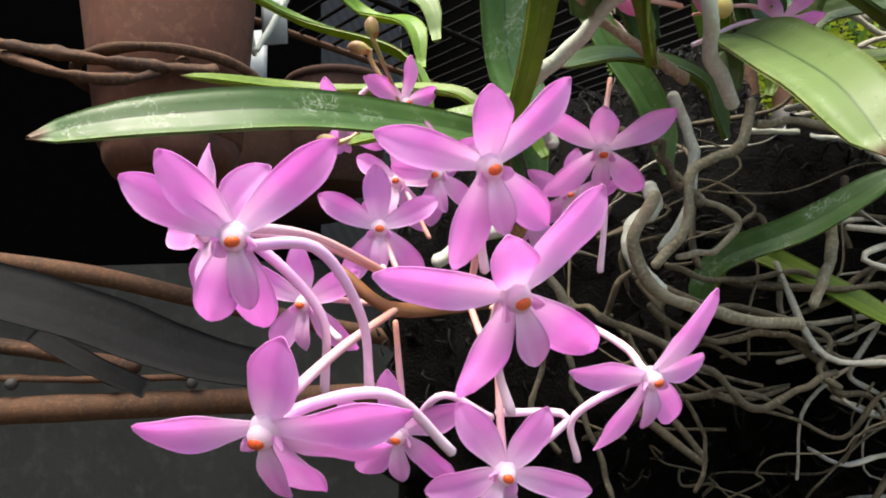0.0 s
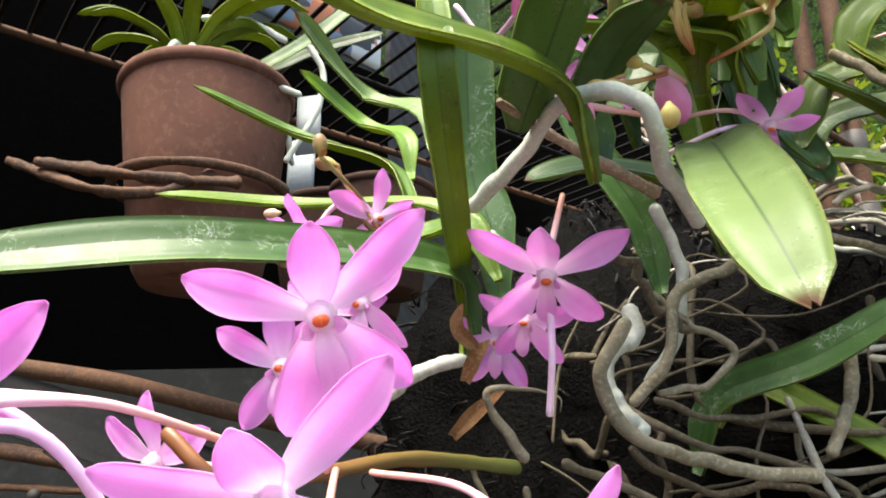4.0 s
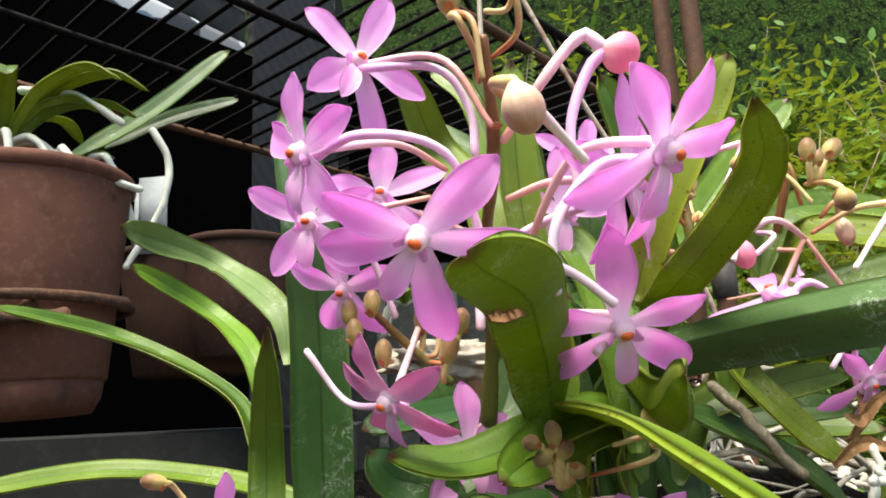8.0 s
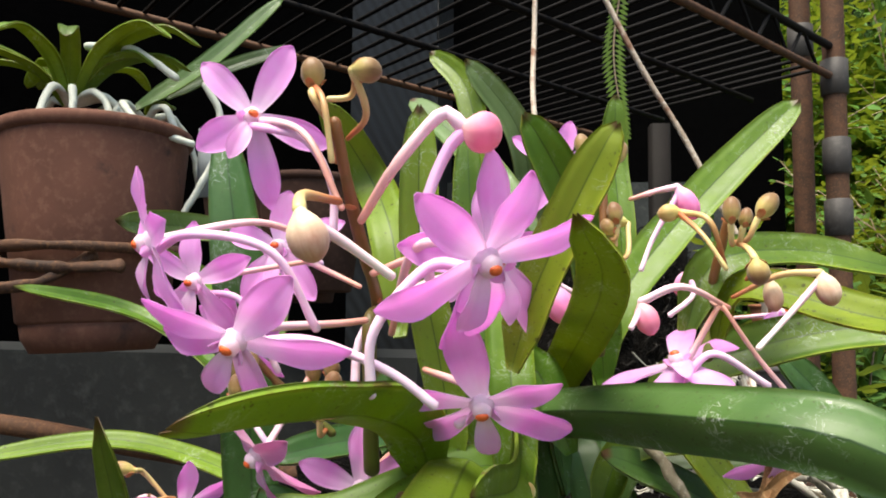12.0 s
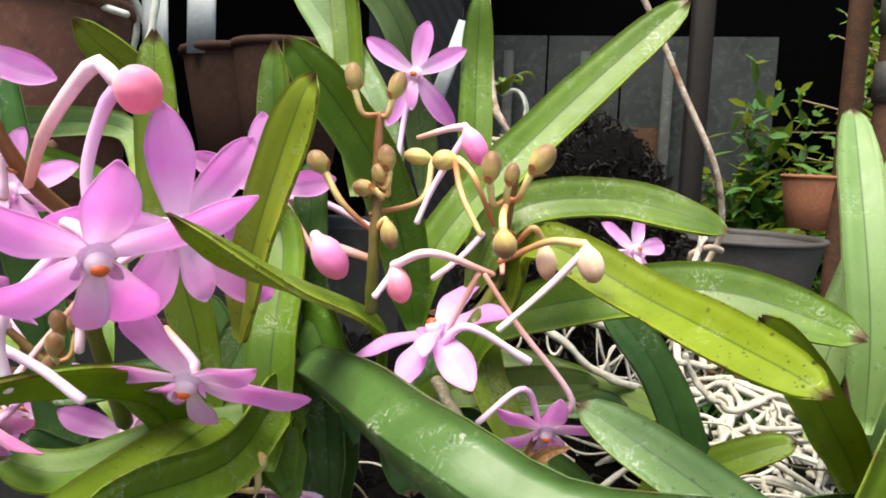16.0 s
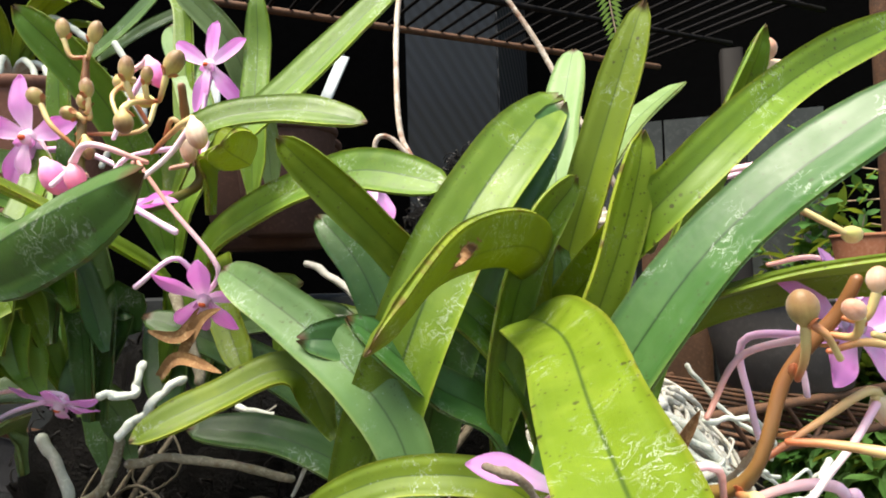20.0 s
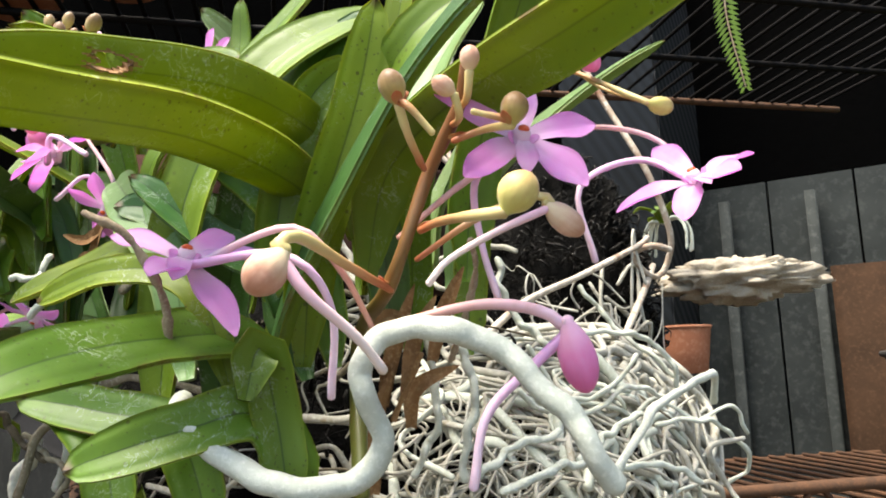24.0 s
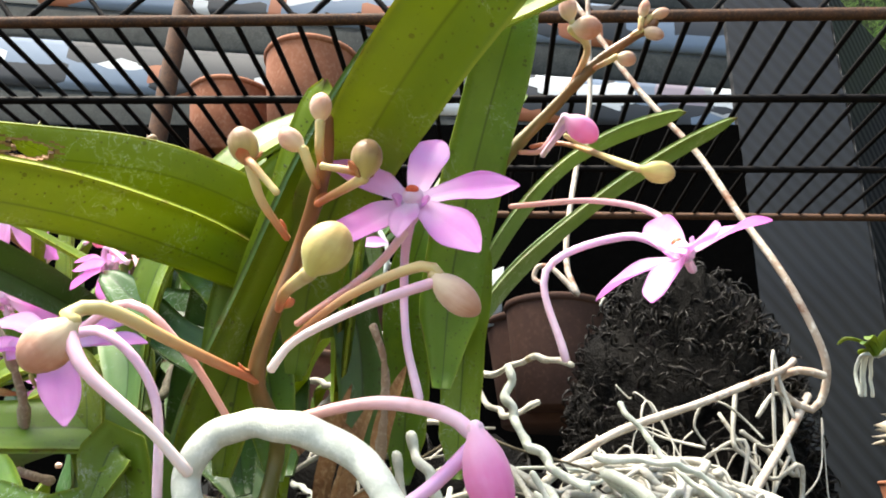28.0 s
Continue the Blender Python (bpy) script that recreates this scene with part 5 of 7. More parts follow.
flower(fan_b, (0.0327, 0.1495, 1.1835), (0.39, -0.92, 0), (0.39, 0.17, 0.91), 0.0284, pedicel=[(0.0556, 0.1335, 1.1616), (0.0473, 0.1364, 1.176)], spur=[(0.0466, 0.1394, 1.1755), (0.0525, 0.1378, 1.1664), (0.0531, 0.1378, 1.1578)], lift=0.1, reach=((0.0071, 0.0018, 0.0153), (0.0138, 0.0075, -0.0044), (-0.0093, -0.0035, 0.0102), (0.0038, 0.0025, -0.0183), (-0.0087, -0.0051, -0.0073)))
flower(fan_b, (0.041, 0.1197, 1.1372), (-0.22, -0.79, -0.58), (0.44, -0.61, 0.66), 0.0299, pedicel=[(0.0579, 0.1459, 1.1418), (0.0525, 0.1418, 1.1411)], spur=[(0.0521, 0.1257, 1.1387), (0.0653, 0.1272, 1.134), (0.0732, 0.1284, 1.1283)], reach=((0.0111, -0.0089, 0.0088), (0.0179, -0.0018, -0.0028), (-0.0135, -0.0036, 0.0055), (0.0043, 0.0105, -0.0159), (-0.0153, 0.0069, 0.0002)))
flower(fan_b, (0.0216, 0.1264, 1.1544), (-0.8, -0.52, -0.28), (0.03, -0.21, 0.98), 0.0270, pedicel=[(0.0482, 0.1438, 1.1569), (0.0388, 0.1367, 1.1595)], spur=[(0.0334, 0.1224, 1.1558), (0.0466, 0.1237, 1.1529), (0.0525, 0.1306, 1.1404)])
flower(fan_b, (0.0213, 0.1475, 1.1486), (-0.31, -0.92, -0.23), (0.03, -0.21, 0.98), 0.0250, pedicel=[(0.0451, 0.1499, 1.1533)], spur=[(0.0317, 0.1506, 1.1448), (0.0378, 0.1553, 1.1309)])
flower(fan_b, (0.0831, 0.1193, 1.1501), (0.55, -0.58, -0.6), (0.48, -0.37, 0.8), 0.0325, pedicel=[(0.0621, 0.1499, 1.1392), (0.0689, 0.1313, 1.1541)], spur=[(0.0721, 0.1259, 1.1509), (0.0637, 0.1243, 1.1407), (0.0631, 0.1254, 1.13)], reach=(None, (0.0178, 0.0108, 0.007), (-0.0076, -0.0143, 0.0063), (-0.0009, 0.0136, -0.0133), (-0.0152, -0.002, -0.0098)))
flower(fan_b, (0.0838, 0.1396, 1.1532), (0.71, -0.69, -0.13), (-0.12, -0.31, 0.94), 0.0338, pedicel=[(0.0594, 0.1431, 1.1506), (0.0681, 0.1434, 1.1538)], spur=[(0.0668, 0.1602, 1.149), (0.0556, 0.1551, 1.1396), (0.0542, 0.1535, 1.1278)], reach=((0.0005, -0.0048, 0.0187), (0.0083, 0.0093, 0.0143), (-0.0136, -0.0132, 0.0008), (0.0111, 0.0132, -0.0138), None))
flower(fan_b, (0.0802, 0.145, 1.1244), (0.07, -0.7, -0.71), (-0.12, -0.71, 0.69), 0.0331, pedicel=[(0.0674, 0.1612, 1.1314)], spur=[(0.0753, 0.1494, 1.122)], reach=((-0.004, -0.012, 0.0149), (0.0138, -0.0052, 0.0037), (-0.0187, -0.004, 0.0014), (0.0172, 0.0114, -0.0074), (-0.0146, 0.0108, -0.0104)))
flower(fan_b, (0.0346, 0.1483, 1.1136), (-0.59, -0.49, -0.64), (-0.22, -0.25, 0.94), 0.0270, pedicel=[(0.0444, 0.1666, 1.1345)], spur=[(0.0269, 0.1761, 1.1149), (0.0177, 0.1775, 1.1267)], lift=-0.25, old=True)
flower(fan_b, (0.0535, 0.1684, 1.1046), (0.52, -0.85, 0.09), (-0.04, 0.09, 1), 0.0270, pedicel=[(0.0587, 0.1755, 1.1117)])
flower(fan_b, (0.0353, 0.1577, 1.1572), (-0.08, -0.99, 0.1), (0.01, -0.11, 0.99), 0.0260, pedicel=[(0.0535, 0.16, 1.1486)], spur=[(0.044, 0.1638, 1.1538)])
flower(fan_b, (0.0265, 0.16, 1.1365), (-0.44, -0.7, -0.56), (0.03, -0.21, 0.98), 0.0240)
st = stalk(fan_b, [(0.0561, 0.1644, 1.1097), (0.0574, 0.1512, 1.1394), (0.057, 0.1617, 1.145), (0.0568, 0.139, 1.1606), (0.0547, 0.1302, 1.1764)], 0.0015, 0.0010)
bract(st, (0.0554, 0.1363, 1.1625), (0.7, -0.56, -0.45), 0.0040)
bract(st, (0.057, 0.1617, 1.145), (0.22, -0.96, 0.17), 0.0040)
bud(fan_b, (0.0493, 0.1343, 1.1867), (0.0492, 0.134, 1.1888), 0.0031, "tan", pedicel=[(0.0542, 0.1345, 1.1701), (0.0537, 0.1339, 1.1753), (0.0505, 0.1311, 1.181)], spur=[(0.0529, 0.1294, 1.1794), (0.0543, 0.1306, 1.1694)])
bud(fan_b, (0.062, 0.1229, 1.1828), (0.0638, 0.1229, 1.1826), 0.0030, "tan", pedicel=[(0.0566, 0.1323, 1.1738), (0.0607, 0.1282, 1.1769)], spur=[(0.0586, 0.1258, 1.1796), (0.0547, 0.1255, 1.1789)])
bud(fan_b, (0.0568, 0.1092, 1.1538), (0.0579, 0.1096, 1.1504), 0.0058, "cream", pedicel=[(0.0576, 0.1236, 1.1613), (0.0538, 0.1163, 1.1612)], spur=[(0.0607, 0.1126, 1.1539), (0.0675, 0.1177, 1.1489)])
bud(fan_b, (0.0805, 0.1332, 1.1748), (0.0836, 0.1333, 1.1738), 0.0072, "pink", pedicel=[(0.0583, 0.137, 1.1598), (0.0647, 0.1335, 1.1687), (0.073, 0.1331, 1.1783)], spur=[(0.074, 0.1338, 1.1717), (0.0703, 0.1347, 1.1615), (0.0711, 0.1361, 1.1492)])
st = stalk(fan_b, [(0.0483, 0.1603, 1.1179), (0.0394, 0.1583, 1.126), (0.0327, 0.1565, 1.1329)], 0.0009, 0.0007)
bud(fan_b, (0.0334, 0.1512, 1.1333), (0.0334, 0.1512, 1.1352), 0.0023, "tan")
bud(fan_b, (0.0299, 0.1527, 1.1281), (0.0299, 0.1527, 1.13), 0.0023, "tan")
bud(fan_b, (0.0353, 0.1517, 1.1239), (0.0353, 0.1517, 1.1258), 0.0023, "tan")
bud(fan_b, (0.0287, 0.1558, 1.1321), (0.0287, 0.1558, 1.1341), 0.0023, "tan")
bud(fan_b, (0.0502, 0.1519, 1.1293), (0.0505, 0.1514, 1.1311), 0.0025, "tan", pedicel=[(0.0483, 0.1603, 1.1179)])
bud(fan_b, (0.048, 0.1534, 1.1242), (0.0486, 0.1528, 1.1262), 0.0025, "tan", pedicel=[(0.0483, 0.1603, 1.1179)])
bud(fan_b, (0.0432, 0.1621, 1.1308), (0.0431, 0.1615, 1.1328), 0.0025, "tan", pedicel=[(0.0483, 0.1603, 1.1179)])
bud(fan_b, (0.0474, 0.1618, 1.1312), (0.0476, 0.1614, 1.1327), 0.0025, "tan", pedicel=[(0.0483, 0.1603, 1.1179)])
bud(fan_b, (0.0654, 0.1471, 1.1077), (0.0652, 0.1467, 1.1095), 0.0022, "tan", pedicel=[(0.0715, 0.1601, 1.0977)])
bud(fan_b, (0.0614, 0.1477, 1.1061), (0.0602, 0.1476, 1.1065), 0.0022, "tan", pedicel=[(0.0715, 0.1601, 1.0977)])
bud(fan_b, (0.0676, 0.1479, 1.1047), (0.0686, 0.1476, 1.1058), 0.0022, "tan", pedicel=[(0.0715, 0.1601, 1.0977)])
bud(fan_b, (0.0698, 0.1489, 1.1008), (0.0709, 0.1491, 1.1), 0.0022, "tan", pedicel=[(0.0715, 0.1601, 1.0977)])
bud(fan_b, (0.0637, 0.1484, 1.1033), (0.0623, 0.1487, 1.1024), 0.0022, "tan", pedicel=[(0.0715, 0.1601, 1.0977)])
bud(fan_b, (0.0497, 0.1575, 1.0902), (0.0475, 0.1576, 1.09), 0.0027, "lime", pedicel=[(0.0658, 0.1614, 1.0937)], spur=[(0.0563, 0.1579, 1.0921)])
bud(fan_b, (0.0578, 0.1562, 1.0941), (0.056, 0.1561, 1.0949), 0.0027, "lime", pedicel=[(0.0659, 0.1611, 1.0947)])
bud(fan_b, (0.0454, 0.159, 1.0853), (0.0488, 0.1599, 1.0815), 0.0058, "rose", pedicel=[(0.06, 0.1638, 1.0853)], spur=[(0.0418, 0.1583, 1.0916)])
bud(fan_b, (0.068, 0.1675, 1.0901), (0.0701, 0.1688, 1.0851), 0.0070, "rose", pedicel=[(0.0717, 0.1708, 1.0966)])
flower(fan_b, (0.0922, 0.1782, 1.0869), (-0.04, -0.46, -0.89), (0.34, -0.37, 0.86), 0.0220, pedicel=[(0.0679, 0.1778, 1.0901), (0.0814, 0.177, 1.092)], spur=[(0.0809, 0.1773, 1.0872), (0.0669, 0.1772, 1.0813)])
bud(fan_b, (0.0885, 0.1568, 1.1083), (0.0887, 0.1562, 1.1104), 0.0034, "lime", pedicel=[(0.0763, 0.1651, 1.0981), (0.0871, 0.1587, 1.1014)], spur=[(0.0795, 0.1581, 1.1044)])
st = stalk(fan_b, [(0.1271, 0.1685, 1.1349), (0.1307, 0.1848, 1.1428), (0.1318, 0.1793, 1.1537), (0.1334, 0.175, 1.1646)], 0.0012, 0.0009)
bud(fan_b, (0.1301, 0.1607, 1.1654), (0.1302, 0.1607, 1.1675), 0.0025, "tan", pedicel=[(0.1328, 0.1677, 1.1593)])
bud(fan_b, (0.1389, 0.1654, 1.1669), (0.1403, 0.1655, 1.1688), 0.0029, "tan", pedicel=[(0.1328, 0.1677, 1.1593)])
bud(fan_b, (0.1336, 0.1629, 1.1641), (0.134, 0.1629, 1.1656), 0.0019, "tan", pedicel=[(0.1328, 0.1677, 1.1593)])
bud(fan_b, (0.1335, 0.1557, 1.152), (0.1338, 0.1556, 1.1501), 0.0030, "tan", pedicel=[(0.1328, 0.1677, 1.1593)])
bud(fan_b, (0.1198, 0.1715, 1.166), (0.1175, 0.1711, 1.1657), 0.0037, "lime", pedicel=[(0.1304, 0.1668, 1.1544), (0.1266, 0.164, 1.1634)], spur=[(0.1248, 0.1624, 1.1602), (0.1288, 0.1603, 1.1531)])
bud(fan_b, (0.1107, 0.1899, 1.1666), (0.1079, 0.1895, 1.167), 0.0034, "lime", pedicel=[(0.1054, 0.172, 1.155)])
bud(fan_b, (0.1482, 0.16, 1.1489), (0.1492, 0.1598, 1.1459), 0.0044, "cream", pedicel=[(0.1317, 0.1664, 1.1475), (0.1405, 0.1642, 1.1521)], spur=[(0.1409, 0.1594, 1.1445), (0.1331, 0.1555, 1.1374)])
bud(fan_b, (0.1135, 0.1633, 1.1425), (0.1145, 0.1631, 1.1394), 0.0048, "pink", pedicel=[(0.1308, 0.166, 1.1453), (0.1201, 0.1606, 1.1494)], spur=[(0.1097, 0.1601, 1.1408)])
bud(fan_b, (0.1274, 0.1903, 1.1508), (0.1263, 0.1898, 1.1478), 0.0047, "rose", pedicel=[(0.132, 0.1723, 1.1447)], spur=[(0.1244, 0.1693, 1.148), (0.1191, 0.168, 1.1435)])
bud(fan_b, (0.1252, 0.1765, 1.1687), (0.127, 0.1765, 1.1653), 0.0047, "rose", pedicel=[(0.1129, 0.1797, 1.1704), (0.119, 0.1789, 1.1722)], spur=[(0.1174, 0.1755, 1.1611), (0.1143, 0.1743, 1.1535)])
bud(fan_b, (0.1404, 0.1678, 1.1477), (0.1409, 0.1676, 1.1446), 0.0037, "cream", pedicel=[(0.1348, 0.1672, 1.1513), (0.1378, 0.166, 1.1544)])
flower(fan_b, (0.1195, 0.1656, 1.1356), (-0.26, -0.41, 0.88), (-0.05, 0.91, 0.41), 0.0275, pedicel=[(0.1282, 0.1646, 1.1454)], spur=[(0.1266, 0.1624, 1.1359), (0.1383, 0.1657, 1.1293)], reach=((0.005, 0.0141, 0.0083), (0.0132, 0.0043, 0.0046), (-0.0177, 0.0037, -0.0067), (0.0083, -0.0121, -0.0057), (-0.005, -0.0095, -0.0069)))
flower(fan_b, (0.0797, 0.1802, 1.158), (0.07, -0.98, -0.2), (0.11, -0.19, 0.98), 0.0300, pedicel=[(0.0914, 0.1822, 1.1434)], spur=[(0.0878, 0.1936, 1.1553), (0.1079, 0.1963, 1.1453)], reach=((-0.0005, -0.0033, 0.0152), (0.014, 0.0001, 0.0024), (-0.0168, -0.0026, 0.0063), (0.0057, 0.0037, -0.0151), (-0.0116, 0.0027, -0.0124)))
flower(fan_b, (0.1002, 0.232, 1.1893), (-0.11, -0.99, -0.11), (0.05, -0.12, 0.99), 0.0266, spur=[(0.0974, 0.2353, 1.1779), (0.0963, 0.2327, 1.1627), (0.0967, 0.2307, 1.149)], reach=((0.0029, -0.0009, 0.0134), (0.0134, -0.0015, 0.0062), (-0.0147, 0.0014, 0.0094), (0.0102, 0.0013, -0.014), (-0.0087, 0.0028, -0.0138)))
flower(fan_b, (0.1628, 0.2222, 1.1452), (0.61, -0.74, 0.28), (0.32, 0.13, 0.94), 0.0220, pedicel=[(0.1426, 0.234, 1.1419)], spur=[(0.1517, 0.2299, 1.1369)])
flower(fan_b, (0.1422, 0.1689, 1.1132), (0.15, -0.74, -0.65), (0.13, 0.08, 0.99), 0.0220, pedicel=[(0.1293, 0.1648, 1.1454), (0.1359, 0.166, 1.1358), (0.1467, 0.1684, 1.1216)], spur=[(0.1375, 0.1671, 1.1236), (0.1293, 0.1631, 1.1175)])
bud(fan_b, (0.0964, 0.1746, 1.1452), (0.0992, 0.1747, 1.1413), 0.0070, "rose", pedicel=[(0.1046, 0.176, 1.1454)])
st = stalk(fan_b, [(0.1051, 0.1751, 1.1348), (0.1061, 0.1723, 1.147), (0.1061, 0.1735, 1.1596), (0.1061, 0.1749, 1.1746)], 0.0012, 0.0008)
bud(fan_b, (0.1011, 0.1728, 1.1819), (0.1008, 0.1729, 1.1839), 0.0025, "tan", pedicel=[(0.1063, 0.1732, 1.1562)])
bud(fan_b, (0.1097, 0.1741, 1.1804), (0.1103, 0.1743, 1.1824), 0.0025, "tan", pedicel=[(0.1063, 0.1732, 1.1562)])
bud(fan_b, (0.1083, 0.1725, 1.1663), (0.1079, 0.1726, 1.1682), 0.0025, "tan", pedicel=[(0.1056, 0.1746, 1.1723)])
bud(fan_b, (0.1039, 0.1712, 1.1601), (0.1023, 0.1709, 1.1604), 0.0025, "tan", pedicel=[(0.1063, 0.1732, 1.1562)])
bud(fan_b, (0.1095, 0.1713, 1.1509), (0.1101, 0.1712, 1.1488), 0.0025, "tan", pedicel=[(0.1063, 0.1732, 1.1562)])
bud(fan_b, (0.1069, 0.173, 1.1631), (0.106, 0.1729, 1.1644), 0.0025, "tan", pedicel=[(0.1063, 0.1732, 1.1562)])
bud(fan_b, (0.0949, 0.1702, 1.165), (0.0938, 0.1701, 1.1665), 0.0030, "tan", pedicel=[(0.1053, 0.1726, 1.1516), (0.0999, 0.1702, 1.1572)])
bud(fan_b, (0.0872, 0.1574, 1.1093), (0.0876, 0.1577, 1.1119), 0.0034, "lime", pedicel=[(0.0875, 0.1521, 1.1057)])

fan_d = thing("orchid_plant", "orchid with long speckled leaves, pink flowers and thick white roots", "orchid", "orchids on the mount")
leaf(fan_d, [(0.2010, 0.1745, 1.1050), (0.1960, 0.1695, 1.1150), (0.1913, 0.1652, 1.1218), (0.1830, 0.1570, 1.1330), (0.1734, 0.1485, 1.1444)], 0.0092, (0.3, -0.8, -0.4), (0.3, -0.8, -0.4), 24, kind="lime", notch=0.0008)
leaf(fan_d, [(0.1979, 0.1551, 1.0686), (0.1923, 0.1554, 1.0903), (0.1764, 0.1562, 1.1067), (0.1474, 0.1691, 1.1211)], 0.0120, (0.32, -0.88, 0.35), (-0.05, -0.79, 0.61), 26, kind="pale", notch=0.0010)
leaf(fan_d, [(0.1174, 0.2435, 1.0915), (0.1253, 0.2425, 1.1064), (0.154, 0.2387, 1.1023), (0.1797, 0.2224, 1.1006)], 0.0103, (-0.01, -0.77, 0.64), (-0.35, -0.62, 0.7), 24, notch=0.0008)
leaf(fan_d, [(0.1744, 0.1668, 1.0856), (0.1676, 0.1632, 1.0992), (0.1538, 0.1561, 1.0945), (0.1403, 0.1477, 1.0877)], 0.0086, (0.17, -0.75, 0.63), (0.17, -0.77, 0.62), 30, kind="lime", notch=0.0007)
leaf(fan_d, [(0.1806, 0.1618, 1.0538), (0.1836, 0.1605, 1.0771), (0.1949, 0.1556, 1.1046), (0.203, 0.1595, 1.1239), (0.2111, 0.1687, 1.1393), (0.2199, 0.1908, 1.1573)], 0.0155, (0.02, -0.98, -0.19), (0.42, -0.67, 0.62), 24, notch=0.0011)
leaf(fan_d, [(0.2161, 0.1902, 1.0888), (0.2185, 0.1893, 1.1124), (0.2269, 0.186, 1.1393), (0.2388, 0.1835, 1.1732)], 0.0103, (-0.19, -0.98, -0.06), (-0.18, -0.98, -0.01), 26, kind="lime", notch=0.0008)
leaf(fan_d, [(0.2149, 0.21, 1.1061), (0.215, 0.2131, 1.1295), (0.2152, 0.2228, 1.1525), (0.2177, 0.2452, 1.1837)], 0.0120, (-0.08, -0.92, 0.39), (-0.05, -0.81, 0.59), 24, kind="pale", notch=0.0010)
leaf(fan_d, [(0.2136, 0.1909, 1.0871), (0.2186, 0.1872, 1.1081), (0.2432, 0.1693, 1.1328), (0.2687, 0.1918, 1.1565), (0.2989, 0.216, 1.1735)], 0.0107, (-0.4, -0.88, -0.24), (0.5, -0.82, 0.28), 32, kind="lime", notch=0.0009)
leaf(fan_d, [(0.2150, 0.1590, 1.0560), (0.2215, 0.1595, 1.0800), (0.2330, 0.1605, 1.1000), (0.2468, 0.1612, 1.1190), (0.2600, 0.1618, 1.1310), (0.2740, 0.1635, 1.1405), (0.2880, 0.1660, 1.1490)], 0.0158, (-0.55, -0.75, 0.38), (-0.55, -0.75, 0.38), 18, kind="deep", notch=0.0010, label="long blue-green strap leaf with a white scar")
leaf(fan_d, [(0.2308, 0.1707, 1.0881), (0.2377, 0.1683, 1.1072), (0.2567, 0.1617, 1.1156), (0.2829, 0.1533, 1.1188), (0.2998, 0.1509, 1.1228), (0.3123, 0.1502, 1.1253)], 0.0138, (0.26, -0.37, -0.89), (0.13, -0.55, -0.83), 28, kind="lime", notch=0.0011)
leaf(fan_d, [(0.2163, 0.1851, 1.0993), (0.2167, 0.1773, 1.117), (0.2182, 0.1513, 1.1228), (0.2133, 0.1253, 1.1205), (0.2129, 0.0955, 1.1111)], 0.0112, (-0.8, -0.1, 0.55), (-0.8, -0.1, 0.55), 14, kind="lime", notch=0.0008, label="strap leaf with a brown-edged hole", hole=(0.69, -0.22, 0.04, 0.42))
leaf(fan_d, [(0.2106, 0.182, 1.0905), (0.2131, 0.1744, 1.1068), (0.2259, 0.1364, 1.1082), (0.2336, 0.1031, 1.1026), (0.2429, 0.0688, 1.0943)], 0.0134, (-0.4, -0.3, 0.8), (-0.4, -0.3, 0.88), 18, kind="lime", notch=0.0009)
leaf(fan_d, [(0.2243, 0.1552, 1.0577), (0.2235, 0.1472, 1.0739), (0.2219, 0.1297, 1.0744), (0.2252, 0.1127, 1.0716), (0.2276, 0.1003, 1.0676)], 0.0133, (0.68, -0.04, 0.73), (0.56, -0.15, 0.81), 18, notch=0.0011)
leaf(fan_d, [(0.2298, 0.1409, 1.0654), (0.2301, 0.1434, 1.0738), (0.2305, 0.1472, 1.0622), (0.2325, 0.1481, 1.0488)], 0.0095, (0.8, -0.58, -0.16), (0.77, -0.63, 0.07), 36, notch=0.0008)
leaf(fan_d, [(0.233, 0.1525, 1.047), (0.2288, 0.1458, 1.0621), (0.2222, 0.1352, 1.0607), (0.2115, 0.1224, 1.0559)], 0.0103, (0.75, -0.52, 0.41), (0.64, -0.68, 0.36), 28, notch=0.0008)
leaf(fan_d, [(0.216, 0.1475, 1.0404), (0.2088, 0.1448, 1.0585), (0.1929, 0.1388, 1.0632), (0.1815, 0.1301, 1.0662)], 0.0103, (0.43, -0.7, 0.57), (0.61, -0.64, 0.46), 26, notch=0.0008)
leaf(fan_d, [(0.203, 0.1383, 1.0378), (0.1957, 0.1385, 1.0572), (0.173, 0.1392, 1.0678), (0.1454, 0.1384, 1.0743)], 0.0112, (0.34, -0.55, 0.76), (0.19, -0.69, 0.7), 30, notch=0.0009)
leaf(fan_d, [(0.2204, 0.2193, 1.0885), (0.2239, 0.2234, 1.1104), (0.2413, 0.2436, 1.1393), (0.266, 0.2755, 1.1683)], 0.0125, (-0.31, -0.62, 0.72), (-0.31, -0.62, 0.72), 30, kind="pale", notch=0.0007)
leaf(fan_d, [(0.2097, 0.2269, 1.097), (0.213, 0.23, 1.1196), (0.2304, 0.2465, 1.1552), (0.2494, 0.2796, 1.1788)], 0.0125, (-0.31, -0.62, 0.72), (-0.31, -0.62, 0.72), 30, kind="pale", notch=0.0007)
leaf(fan_d, [(0.2359, 0.1996, 1.0889), (0.2389, 0.1989, 1.1123), (0.2489, 0.1965, 1.1372), (0.2628, 0.195, 1.1686)], 0.0138, (0.79, -0.48, -0.37), (0.8, -0.48, -0.38), 26, notch=0.0011)
leaf(fan_d, [(0.2193, 0.165, 1.0707), (0.2219, 0.1653, 1.0943), (0.2319, 0.1666, 1.1226), (0.2376, 0.1663, 1.1433)], 0.0112, (0.71, -0.67, -0.22), (0.7, -0.68, -0.2), 26, kind="lime", notch=0.0009)
